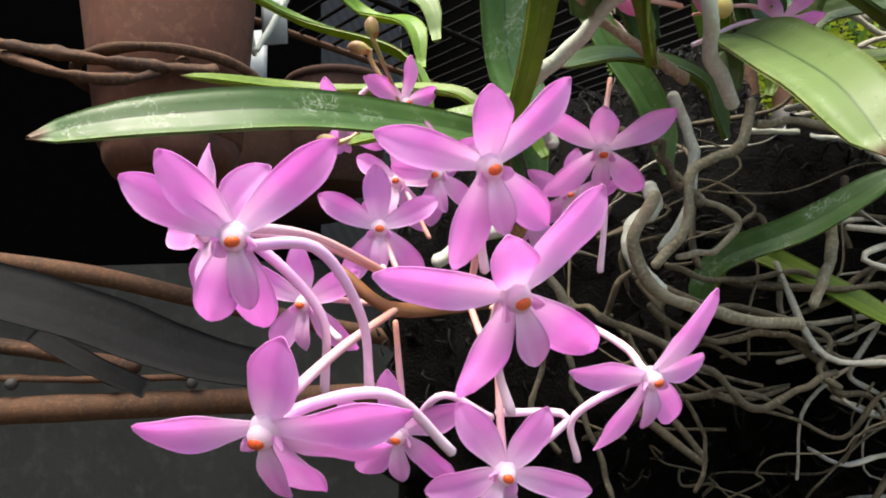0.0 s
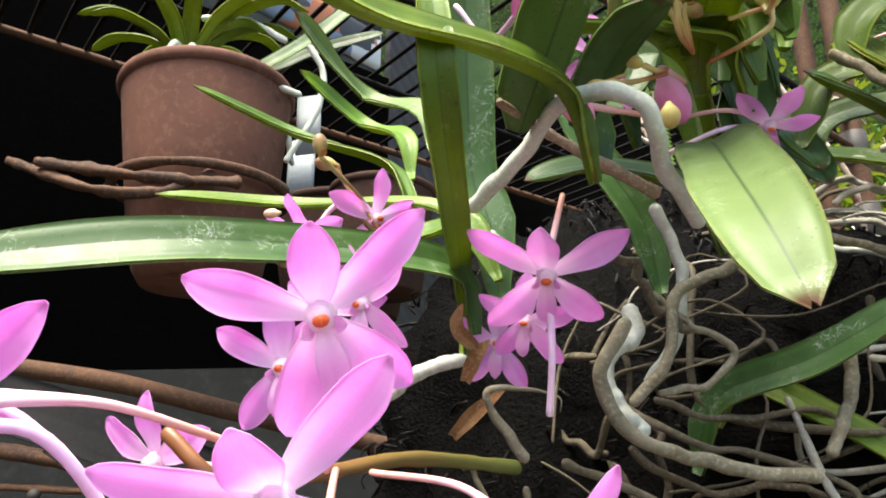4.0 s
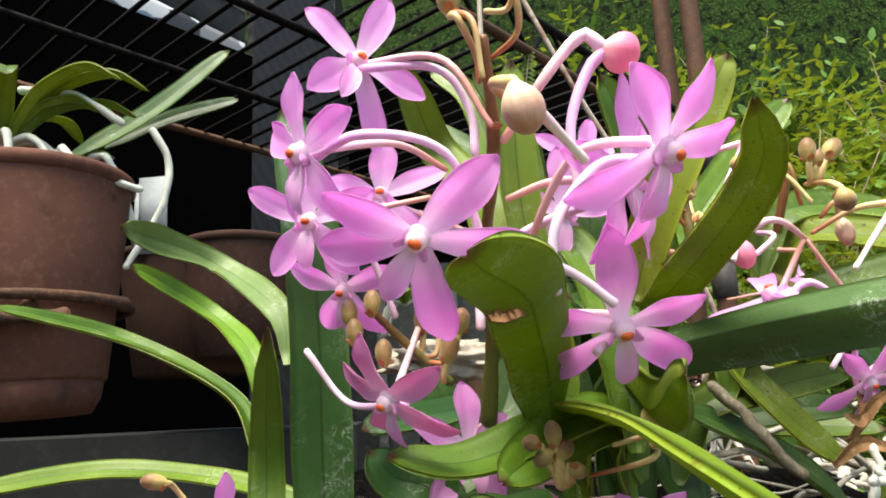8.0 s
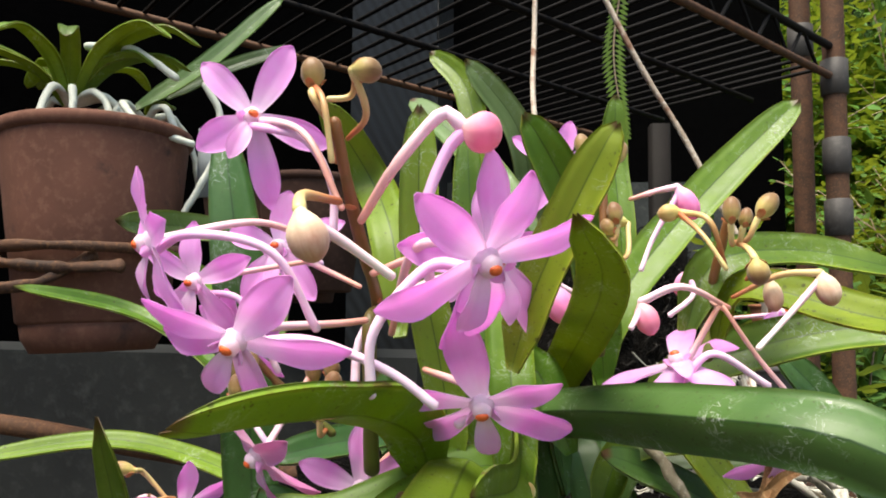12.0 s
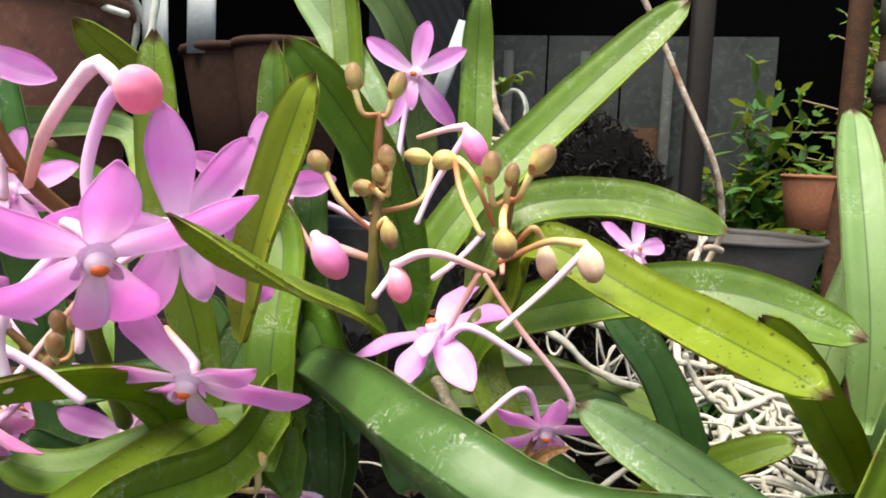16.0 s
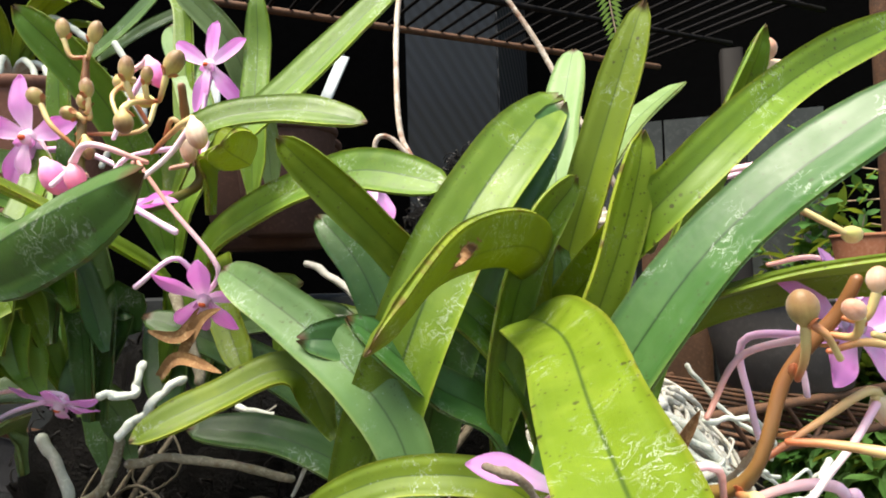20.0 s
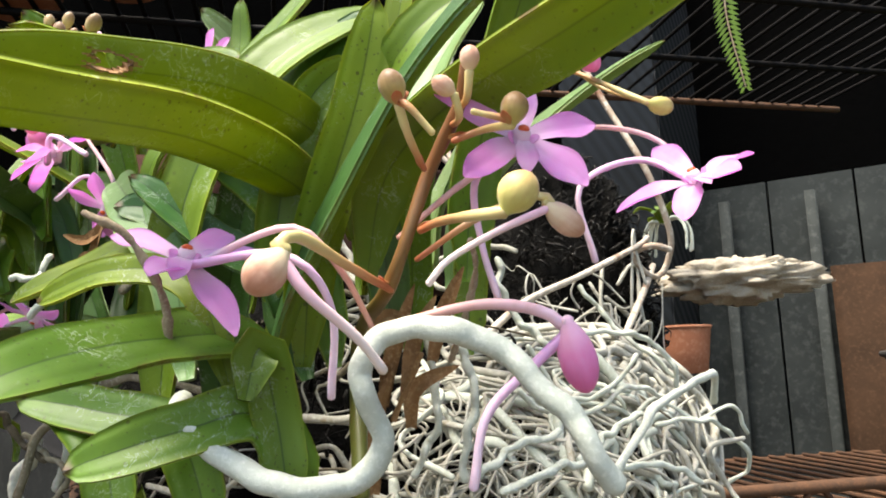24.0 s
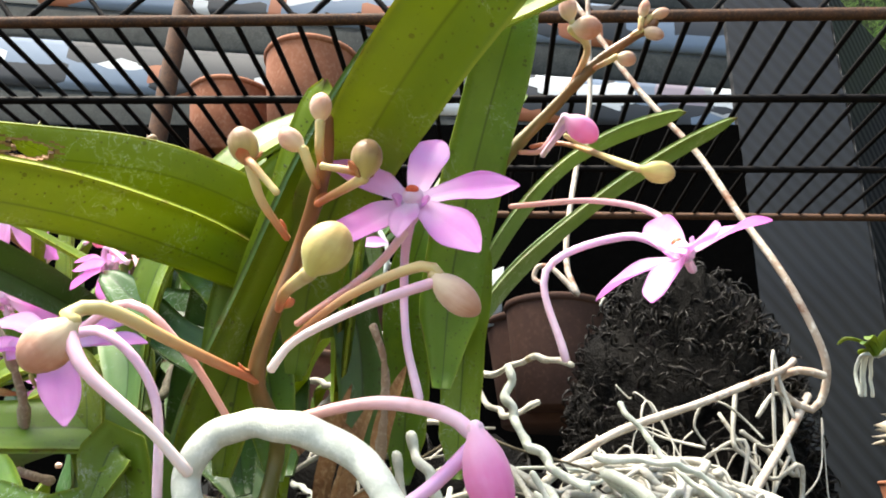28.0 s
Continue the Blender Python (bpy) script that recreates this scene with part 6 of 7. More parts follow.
leaf(fan_d, [(0.1860, 0.1720, 1.0550), (0.1965, 0.1680, 1.0960), (0.2075, 0.1690, 1.1250), (0.2215, 0.1860, 1.1545)], 0.0130, (0.2, -0.85, -0.2), (0.4, -0.8, 0.2), 22, kind="deep", notch=0.0009)
leaf(fan_d, [(0.2082, 0.1668, 1.0842), (0.2108, 0.1671, 1.1077), (0.2175, 0.168, 1.1264), (0.2248, 0.1736, 1.1366)], 0.0103, (0.74, -0.63, -0.24), (0.78, -0.57, -0.25), 26, notch=0.0008)
leaf(fan_d, [(0.2258, 0.1422, 1.0666), (0.2183, 0.14, 1.0842), (0.2018, 0.135, 1.0879), (0.1865, 0.1301, 1.0834)], 0.0069, (0.35, -0.67, 0.65), (0.22, -0.94, 0.27), 30, kind="lime", notch=0.0006)
leaf(fan_d, [(0.0982, 0.1881, 1.1006), (0.0933, 0.1845, 1.1219), (0.0859, 0.179, 1.1299), (0.0764, 0.1739, 1.1364)], 0.0086, (0.77, -0.55, 0.33), (0.64, -0.61, 0.46), 30, kind="deep", notch=0.0007)
leaf(fan_d, [(0.122, 0.2056, 1.1128), (0.1248, 0.2014, 1.1225), (0.1285, 0.1957, 1.1139), (0.1358, 0.1905, 1.1036), (0.1426, 0.1854, 1.0952)], 0.0095, (0.09, -0.81, 0.58), (0.04, -0.84, 0.54), 26, kind="lime", notch=0.0008)
leaf(fan_d, [(0.1644, 0.208, 1.0681), (0.1704, 0.2058, 1.0888), (0.185, 0.2002, 1.1004), (0.1974, 0.1986, 1.1067)], 0.0095, (-0.6, -0.66, 0.45), (-0.4, -0.69, 0.6), 30, kind="lime", notch=0.0008)
leaf(fan_d, [(0.0978, 0.2007, 1.1045), (0.0951, 0.199, 1.1132), (0.0902, 0.1959, 1.0999), (0.0862, 0.1879, 1.0865)], 0.0138, (0.29, -0.95, 0.11), (0.38, -0.84, 0.39), 30, kind="deep", notch=0.0011)
leaf(fan_d, [(0.1005, 0.2138, 1.0977), (0.1026, 0.2099, 1.107), (0.1058, 0.2038, 1.0964), (0.1103, 0.1977, 1.0839)], 0.0138, (0.25, -0.8, 0.54), (0.25, -0.83, 0.5), 30, kind="deep", notch=0.0011)
leaf(fan_d, [(0.1111, 0.2268, 1.1065), (0.111, 0.2233, 1.1153), (0.1105, 0.2156, 1.0994), (0.1171, 0.2095, 1.0844)], 0.0146, (0.08, -0.9, 0.43), (0.06, -0.92, 0.4), 30, kind="deep", notch=0.0012)
leaf(fan_d, [(0.0815, 0.1903, 1.0904), (0.0768, 0.1839, 1.1066), (0.068, 0.1718, 1.1071), (0.0601, 0.1594, 1.1048)], 0.0103, (0.51, -0.33, 0.79), (0.4, -0.41, 0.82), 30, notch=0.0008)
leaf(fan_d, [(0.0649, 0.2001, 1.094), (0.0581, 0.196, 1.1103), (0.0452, 0.1882, 1.1107), (0.0297, 0.1744, 1.1087)], 0.0103, (0.36, -0.56, 0.75), (0.39, -0.54, 0.74), 30, kind="deep", notch=0.0008)
leaf(fan_d, [(0.0717, 0.2023, 1.1126), (0.0683, 0.1997, 1.1218), (0.0616, 0.1946, 1.1081), (0.049, 0.1836, 1.0937)], 0.0129, (-0.06, -0.92, 0.38), (0.09, -0.83, 0.55), 30, kind="deep", notch=0.0011)
leaf(fan_d, [(0.0879, 0.1773, 1.091), (0.0818, 0.1721, 1.1063), (0.068, 0.1603, 1.1045), (0.0555, 0.1488, 1.0992)], 0.0129, (0.47, -0.64, 0.61), (0.34, -0.67, 0.66), 26, notch=0.0011)
leaf(fan_d, [(0.0517, 0.1689, 1.0755), (0.0446, 0.1678, 1.0951), (0.0362, 0.1664, 1.0995), (0.0313, 0.1654, 1.1052)], 0.0120, (0.3, -0.9, 0.3), (0.43, -0.88, 0.22), 30, kind="deep", notch=0.0010)
leaf(fan_d, [(0.0947, 0.1909, 1.082), (0.0922, 0.1938, 1.105), (0.0888, 0.1978, 1.1149), (0.082, 0.2008, 1.1338), (0.0749, 0.2038, 1.1538)], 0.0129, (0, -0.93, 0.38), (0.07, -0.98, 0.17), 26, kind="deep", notch=0.0011)
leaf(fan_d, [(0.0809, 0.1987, 1.0812), (0.0802, 0.1989, 1.1051), (0.0776, 0.1994, 1.1333), (0.0749, 0.1992, 1.1661), (0.0733, 0.1999, 1.1929)], 0.0112, (-0.14, -0.99, 0.01), (-0.14, -0.99, 0.02), 26, notch=0.0009)
leaf(fan_d, [(0.0934, 0.188, 1.0823), (0.092, 0.1882, 1.1061), (0.0872, 0.189, 1.1329), (0.088, 0.1885, 1.1666)], 0.0112, (-0.2, -0.98, -0.01), (-0.2, -0.98, -0.01), 26, kind="deep", notch=0.0009)
leaf(fan_d, [(0.0872, 0.2109, 1.066), (0.0799, 0.2081, 1.0832), (0.0532, 0.1981, 1.0876), (0.0341, 0.1903, 1.0815)], 0.0120, (0.37, -0.7, 0.61), (0.03, -0.66, 0.75), 26, kind="deep", notch=0.0010)
leaf(fan_d, [(0.0713, 0.22, 1.0574), (0.0673, 0.2199, 1.0804), (0.0537, 0.2195, 1.1045), (0.0455, 0.2194, 1.1266)], 0.0129, (0.21, -0.97, 0.1), (0.22, -0.97, 0.08), 26, kind="deep", notch=0.0011)
leaf(fan_d, [(0.1072, 0.2004, 1.0912), (0.1149, 0.1995, 1.1091), (0.1335, 0.1973, 1.1138), (0.1533, 0.1955, 1.117)], 0.0103, (-0.22, -0.84, 0.49), (-0.16, -0.87, 0.47), 26, notch=0.0008)
leaf(fan_d, [(0.11, 0.2123, 1.0848), (0.1177, 0.2114, 1.1027), (0.1374, 0.2091, 1.1076), (0.1614, 0.2077, 1.108)], 0.0103, (-0.23, -0.83, 0.52), (-0.06, -0.89, 0.45), 26, kind="deep", notch=0.0008)
leaf(fan_d, [(0.1718, 0.2025, 1.0455), (0.1654, 0.2004, 1.0657), (0.1468, 0.1943, 1.0777), (0.1238, 0.1872, 1.0813)], 0.0120, (0.58, -0.53, 0.62), (0.31, -0.65, 0.69), 26, kind="deep", notch=0.0010)
leaf(fan_d, [(0.1569, 0.2078, 1.0637), (0.1506, 0.2057, 1.0842), (0.1283, 0.1983, 1.0999), (0.1071, 0.1916, 1.1097)], 0.0120, (0.59, -0.57, 0.57), (0.48, -0.63, 0.61), 26, kind="deep", notch=0.0010)
leaf(fan_d, [(0.1778, 0.2016, 1.0733), (0.1748, 0.2021, 1.0967), (0.1656, 0.2037, 1.1197), (0.1527, 0.2045, 1.1351)], 0.0120, (0.47, -0.85, 0.25), (0.34, -0.88, 0.33), 26, kind="deep", notch=0.0010)
leaf(fan_d, [(0.2172, 0.1764, 1.0703), (0.2141, 0.173, 1.0928), (0.2074, 0.1658, 1.1064), (0.1975, 0.1562, 1.1173)], 0.0103, (0.86, -0.48, 0.17), (0.77, -0.62, 0.16), 28, notch=0.0008)
leaf(fan_d, [(0.2098, 0.1781, 1.0802), (0.2037, 0.1738, 1.099), (0.1921, 0.1656, 1.1043), (0.1745, 0.1517, 1.1071)], 0.0112, (0.64, -0.67, 0.37), (0.63, -0.74, 0.24), 28, kind="deep", notch=0.0009)
leaf(fan_d, [(0.2129, 0.1726, 1.0679), (0.2079, 0.1683, 1.0884), (0.1977, 0.1596, 1.0974), (0.1867, 0.1471, 1.1113)], 0.0103, (0.78, -0.45, 0.44), (0.86, -0.33, 0.38), 28, kind="deep", notch=0.0008)
leaf(fan_d, [(0.2182, 0.1951, 1.0718), (0.2183, 0.1927, 1.0954), (0.2185, 0.1884, 1.1092), (0.2187, 0.1853, 1.1238)], 0.0112, (0.81, -0.56, -0.18), (0.82, -0.56, -0.13), 28, kind="deep", notch=0.0009)
leaf(fan_d, [(0.2149, 0.2081, 1.0715), (0.2161, 0.2066, 1.0953), (0.2188, 0.2033, 1.1125), (0.2243, 0.2043, 1.1306)], 0.0112, (0.77, -0.6, -0.23), (0.78, -0.59, -0.2), 28, notch=0.0009)
leaf(fan_d, [(0.2299, 0.2099, 1.0727), (0.2324, 0.2087, 1.0961), (0.2354, 0.2072, 1.1051), (0.2409, 0.2047, 1.1207)], 0.0095, (0.68, -0.65, -0.34), (0.68, -0.65, -0.34), 28, notch=0.0008)
flower(fan_d, (0.2703, 0.1632, 1.1082), (0.63, -0.65, 0.43), (-0.23, 0.38, 0.9), 0.0257, pedicel=[(0.2459, 0.1612, 1.0927), (0.2531, 0.1699, 1.1024)], spur=[(0.2539, 0.1752, 1.1046), (0.2544, 0.1759, 1.0923), (0.2566, 0.1774, 1.0823)], reach=((-0.0017, 0.0054, 0.0134), (0.009, 0.0112, 0.0047), (-0.0115, -0.0075, 0.0083), (0.0104, 0.0022, -0.0077), (-0.0041, -0.0104, -0.0071)))
flower(fan_d, (0.2873, 0.2023, 1.1068), (-0.09, -0.64, 0.76), (-0.52, 0.69, 0.51), 0.0242, pedicel=[(0.2607, 0.1931, 1.118), (0.2712, 0.2038, 1.1193), (0.2803, 0.2094, 1.1154)], spur=[(0.2761, 0.2056, 1.1117), (0.2666, 0.1956, 1.1052), (0.2678, 0.1988, 1.0903)], reach=((-0.0085, 0.0049, 0.0093), (0.0091, 0.0091, 0.0074), (-0.0154, -0.0028, -0.0026), (0.0092, -0.0082, -0.0005), (-0.0005, -0.0094, -0.0083)))
flower(fan_d, (0.2264, 0.1319, 1.0894), (0.58, -0.36, 0.73), (-0.45, 0.61, 0.65), 0.0233, pedicel=[(0.2468, 0.1528, 1.076), (0.2469, 0.1442, 1.0854), (0.2436, 0.1363, 1.0911)], spur=[(0.2454, 0.1337, 1.0864), (0.2485, 0.1405, 1.0791), (0.2449, 0.1446, 1.0658)], reach=((-0.002, 0.01, 0.0061), None, (-0.0108, -0.0056, 0.0052), (0.0108, 0.0009, -0.011), (0.0038, -0.0085, -0.0029)))
st = stalk(fan_d, [(0.2386, 0.1592, 1.0486), (0.23, 0.1689, 1.0749), (0.2499, 0.1535, 1.0838), (0.2573, 0.1541, 1.1008), (0.2645, 0.1524, 1.1103), (0.267, 0.1505, 1.1156)], 0.0014, 0.0009)
bract(st, (0.2498, 0.1535, 1.0834), (-0.15, -0.98, 0.1), 0.0040)
bract(st, (0.2555, 0.1534, 1.092), (0.98, -0.21, -0.07), 0.0040)
bract(st, (0.2621, 0.1529, 1.1057), (0.98, 0.16, -0.15), 0.0040)
bract(st, (0.2579, 0.1519, 1.101), (-0.05, -0.83, 0.56), 0.0040)
bud(fan_d, (0.2583, 0.1432, 1.1121), (0.258, 0.1425, 1.114), 0.0030, "tan", pedicel=[(0.2585, 0.1512, 1.1007), (0.2589, 0.1467, 1.1046)], spur=[(0.2611, 0.1437, 1.1082), (0.2634, 0.1464, 1.1044)])
bud(fan_d, (0.2691, 0.1483, 1.1156), (0.2693, 0.1481, 1.1174), 0.0029, "cream", pedicel=[(0.2665, 0.1506, 1.1136)])
bud(fan_d, (0.2654, 0.1464, 1.1114), (0.2644, 0.1453, 1.1125), 0.0029, "cream", pedicel=[(0.2644, 0.1501, 1.1087)])
bud(fan_d, (0.2739, 0.1529, 1.1081), (0.2743, 0.1528, 1.1099), 0.0030, "tan", pedicel=[(0.2631, 0.1526, 1.1048), (0.2683, 0.1538, 1.106)], spur=[(0.2685, 0.1497, 1.1076)])
bud(fan_d, (0.2772, 0.1465, 1.0934), (0.2788, 0.1473, 1.0958), 0.0049, "lime", pedicel=[(0.2568, 0.1521, 1.0912), (0.2633, 0.1493, 1.0916)])
bud(fan_d, (0.2746, 0.1684, 1.0931), (0.2766, 0.1705, 1.0908), 0.0044, "cream", pedicel=[(0.2536, 0.1556, 1.0873), (0.2626, 0.1588, 1.0931), (0.271, 0.1646, 1.0971), (0.2735, 0.1669, 1.0955)], spur=[(0.2675, 0.1581, 1.0907), (0.262, 0.1522, 1.0861), (0.2591, 0.1508, 1.0825)])
bud(fan_d, (0.249, 0.127, 1.0828), (0.2475, 0.1254, 1.0802), 0.0054, "cream", pedicel=[(0.2497, 0.1537, 1.0825), (0.25, 0.1428, 1.0853), (0.2502, 0.1319, 1.0883), (0.2499, 0.1281, 1.0865)], spur=[(0.2529, 0.1308, 1.0801), (0.2555, 0.1381, 1.0742), (0.2559, 0.1434, 1.0696)])
bud(fan_d, (0.2715, 0.1778, 1.0705), (0.2721, 0.1796, 1.0649), 0.0066, "rose", pedicel=[(0.2466, 0.1589, 1.0773), (0.2589, 0.1667, 1.0803), (0.2672, 0.1737, 1.0788), (0.2704, 0.177, 1.0754)], spur=[(0.265, 0.174, 1.0699), (0.2597, 0.1664, 1.062), (0.2575, 0.1648, 1.0503)])
st = stalk(fan_d, [(0.2368, 0.207, 1.1225), (0.2446, 0.2076, 1.1376), (0.2565, 0.2117, 1.149), (0.2651, 0.2154, 1.1572), (0.2759, 0.2208, 1.1642)], 0.0014, 0.0009)
bud(fan_d, (0.265, 0.2092, 1.1384), (0.2664, 0.2118, 1.1365), 0.0051, "rose", pedicel=[(0.2482, 0.2091, 1.1396), (0.2522, 0.2119, 1.1398)], spur=[(0.2525, 0.2115, 1.1382)])
bud(fan_d, (0.2804, 0.2104, 1.1241), (0.2821, 0.2126, 1.1238), 0.0037, "lime", pedicel=[(0.2501, 0.2106, 1.1408), (0.2557, 0.2152, 1.1411)], spur=[(0.2624, 0.2236, 1.1371), (0.2578, 0.2126, 1.1413)])
bud(fan_d, (0.2662, 0.2105, 1.1626), (0.2682, 0.2127, 1.1627), 0.0048, "cream", pedicel=[(0.2581, 0.2126, 1.1508), (0.2646, 0.2123, 1.1588)])
bud(fan_d, (0.2645, 0.2063, 1.1664), (0.2646, 0.2053, 1.1686), 0.0037, "cream", pedicel=[(0.2581, 0.2126, 1.1508), (0.2646, 0.2123, 1.1588)])
bud(fan_d, (0.2752, 0.2212, 1.162), (0.2764, 0.2229, 1.1615), 0.0027, "cream", pedicel=[(0.2675, 0.2162, 1.1578)])
bud(fan_d, (0.2702, 0.2183, 1.1568), (0.2713, 0.2198, 1.1565), 0.0031, "cream", pedicel=[(0.2675, 0.2162, 1.1578)])
bud(fan_d, (0.2771, 0.2212, 1.166), (0.2784, 0.2224, 1.1666), 0.0022, "cream", pedicel=[(0.2675, 0.2162, 1.1578)])
bud(fan_d, (0.2751, 0.2183, 1.1669), (0.2758, 0.2182, 1.1686), 0.0022, "cream", pedicel=[(0.2675, 0.2162, 1.1578)])
root(fan_d, [(0.2087, 0.1456, 1.0652), (0.2194, 0.1364, 1.0623), (0.2293, 0.1387, 1.0559), (0.24, 0.1427, 1.0521), (0.2459, 0.1505, 1.0534), (0.2497, 0.151, 1.0597), (0.2491, 0.1459, 1.069), (0.252, 0.1483, 1.0745), (0.2593, 0.1537, 1.0758), (0.2656, 0.1595, 1.0723), (0.2702, 0.1622, 1.0677), (0.2759, 0.1642, 1.0621), (0.2784, 0.1642, 1.0572), (0.2802, 0.1684, 1.0517)], 0.00185, 0.00193, "white", 0.11)
root(fan_d, [(0.0553, 0.1806, 1.0421), (0.0491, 0.1826, 1.03), (0.0563, 0.1876, 1.0178), (0.0736, 0.1936, 1.0119), (0.0863, 0.197, 1.0095), (0.0991, 0.2006, 1.0087)], 0.00172, 0.00164, "dim", 0.1)
root(fan_d, [(0.0917, 0.2007, 1.0741), (0.0864, 0.1988, 1.0607), (0.0702, 0.1943, 1.0515), (0.0665, 0.1917, 1.0358), (0.0578, 0.1934, 1.0254)], 0.00156, 0.00139, "dim", 0.1)
root(fan_d, [(0.064, 0.1923, 1.0511), (0.0724, 0.1954, 1.0444), (0.0817, 0.1973, 1.0397), (0.0792, 0.1975, 1.0317), (0.0643, 0.1941, 1.0276)], 0.00098, 0.00090, "dim", 0.1)
root(fan_d, [(0.0317, 0.1803, 1.0127), (0.0243, 0.173, 1.0262), (0.0392, 0.1782, 1.0259), (0.0398, 0.1787, 1.0224)], 0.00139, 0.00008, "dim", 0.1)
root(fan_d, [(0.2639, 0.2113, 1.0456), (0.2694, 0.2205, 1.0569), (0.2751, 0.2309, 1.0642), (0.2793, 0.2414, 1.0659), (0.2772, 0.2489, 1.0597)], 0.00102, 0.00092, "white", 0.12)
root(fan_d, [(0.2573, 0.2096, 1.0495), (0.2608, 0.2162, 1.0537), (0.2634, 0.2223, 1.0565), (0.2656, 0.2286, 1.0579)], 0.00081, 0.00073, "white", 0.12)
root(fan_d, [(0.2455, 0.2449, 1.0907), (0.2503, 0.2465, 1.0841), (0.2557, 0.2488, 1.0767), (0.2621, 0.2512, 1.0716), (0.2673, 0.2531, 1.0656)], 0.00066, 0.00060, "white", 0.12)
root(fan_d, [(0.2486, 0.231, 1.0782), (0.2575, 0.239, 1.0773), (0.2627, 0.2447, 1.0756), (0.2669, 0.2503, 1.0703), (0.2671, 0.2534, 1.0633)], 0.00076, 0.00069, "white", 0.12)
root(fan_d, [(0.2425, 0.1898, 1.046), (0.2447, 0.1946, 1.0501), (0.2468, 0.1999, 1.0526), (0.2536, 0.2082, 1.0556)], 0.00092, 0.00083, "white", 0.12)
root(fan_d, [(0.2491, 0.1897, 1.0453), (0.2543, 0.1983, 1.0484), (0.2595, 0.2075, 1.049)], 0.00092, 0.00083, "white", 0.12)
root(fan_d, [(0.2633, 0.2168, 1.047), (0.2714, 0.2258, 1.0466), (0.2766, 0.2334, 1.0425)], 0.00076, 0.00069, "white", 0.12)
root(fan_d, [(0.2665, 0.2361, 1.0549), (0.2746, 0.2464, 1.0554), (0.2808, 0.2567, 1.0493), (0.2816, 0.2633, 1.0426), (0.2755, 0.2646, 1.0381)], 0.00061, 0.00055, "white", 0.12)
root(fan_d, [(0.2326, 0.222, 1.097), (0.2342, 0.2218, 1.0883), (0.2366, 0.2216, 1.0826), (0.2413, 0.223, 1.077), (0.2496, 0.2269, 1.0716)], 0.00102, 0.00092, "white", 0.12)
root(fan_d, [(0.2332, 0.1949, 1.0799), (0.236, 0.1972, 1.0715), (0.2386, 0.1988, 1.0643), (0.2369, 0.198, 1.055), (0.2357, 0.1975, 1.0457)], 0.00102, 0.00092, "white", 0.12)
root(fan_d, [(0.228, 0.1957, 1.0765), (0.2293, 0.197, 1.0666), (0.2287, 0.1969, 1.057), (0.2245, 0.1945, 1.0463)], 0.00092, 0.00083, "white", 0.12)
root(fan_d, [(0.2411, 0.2203, 1.0743), (0.2446, 0.2247, 1.065), (0.2497, 0.2291, 1.061), (0.2578, 0.234, 1.065), (0.2628, 0.2362, 1.0716)], 0.00066, 0.00060, "white", 0.12)
root(fan_d, [(0.2405, 0.2158, 1.0639), (0.2444, 0.2219, 1.0586), (0.2534, 0.2304, 1.0585), (0.2597, 0.2359, 1.0637), (0.2677, 0.2444, 1.0609)], 0.00071, 0.00064, "white", 0.12)
root(fan_d, [(0.2567, 0.2423, 1.0512), (0.2624, 0.2475, 1.0606), (0.2702, 0.2574, 1.0549), (0.278, 0.2654, 1.0575), (0.2802, 0.2716, 1.0501)], 0.00056, 0.00050, "white", 0.12)
root(fan_d, [(0.1161, 0.1934, 1.1152), (0.1221, 0.19, 1.1078), (0.1279, 0.1863, 1.0983), (0.131, 0.1829, 1.094)], 0.00148, 0.00133, "dim", 0.12)
root(fan_d, [(0.1336, 0.2343, 1.1229), (0.1444, 0.2344, 1.1171), (0.1522, 0.2336, 1.11), (0.1671, 0.2345, 1.1043), (0.1791, 0.2342, 1.0943)], 0.00115, 0.00103, "thin", 0.12)
root(fan_d, [(0.1515, 0.243, 1.1217), (0.161, 0.2415, 1.1161), (0.1703, 0.2389, 1.103), (0.181, 0.2364, 1.0888), (0.1824, 0.2329, 1.0809)], 0.00115, 0.00103, "thin", 0.12)
root(fan_d, [(0.1611, 0.2542, 1.1143), (0.1742, 0.2562, 1.1093), (0.189, 0.2587, 1.106), (0.2051, 0.2626, 1.1092), (0.2166, 0.2645, 1.1059)], 0.00098, 0.00089, "thin", 0.12)
root(fan_d, [(0.1384, 0.2214, 1.0993), (0.1499, 0.2225, 1.1028), (0.1641, 0.2231, 1.0977), (0.1741, 0.222, 1.0885)], 0.00098, 0.00089, "thin", 0.12)
root(fan_d, [(0.1824, 0.2579, 1.1093), (0.1892, 0.2575, 1.0978), (0.1974, 0.2585, 1.0928), (0.2071, 0.261, 1.0961)], 0.00098, 0.00089, "thin", 0.12)
root(fan_d, [(0.1279, 0.1537, 1.0953), (0.1328, 0.1576, 1.0957), (0.1337, 0.1603, 1.1013)], 0.00090, 0.00081, "white", 0.12)
root(fan_d, [(0.1278, 0.1591, 1.0857), (0.1343, 0.1633, 1.0931), (0.1387, 0.167, 1.0971)], 0.00098, 0.00089, "white", 0.12)
root(fan_d, [(0.0724, 0.1957, 1.0428), (0.0636, 0.1912, 1.05), (0.0596, 0.1866, 1.0567), (0.0482, 0.1827, 1.0605)], 0.00123, 0.00111, "old", 0.12)
root(fan_d, [(0.0409, 0.1906, 1.0118), (0.0521, 0.1944, 1.0072), (0.0698, 0.1987, 0.9992), (0.0847, 0.2038, 0.9864), (0.1004, 0.2062, 0.9906), (0.1117, 0.2085, 0.995)], 0.00115, 0.00103, "old", 0.12)
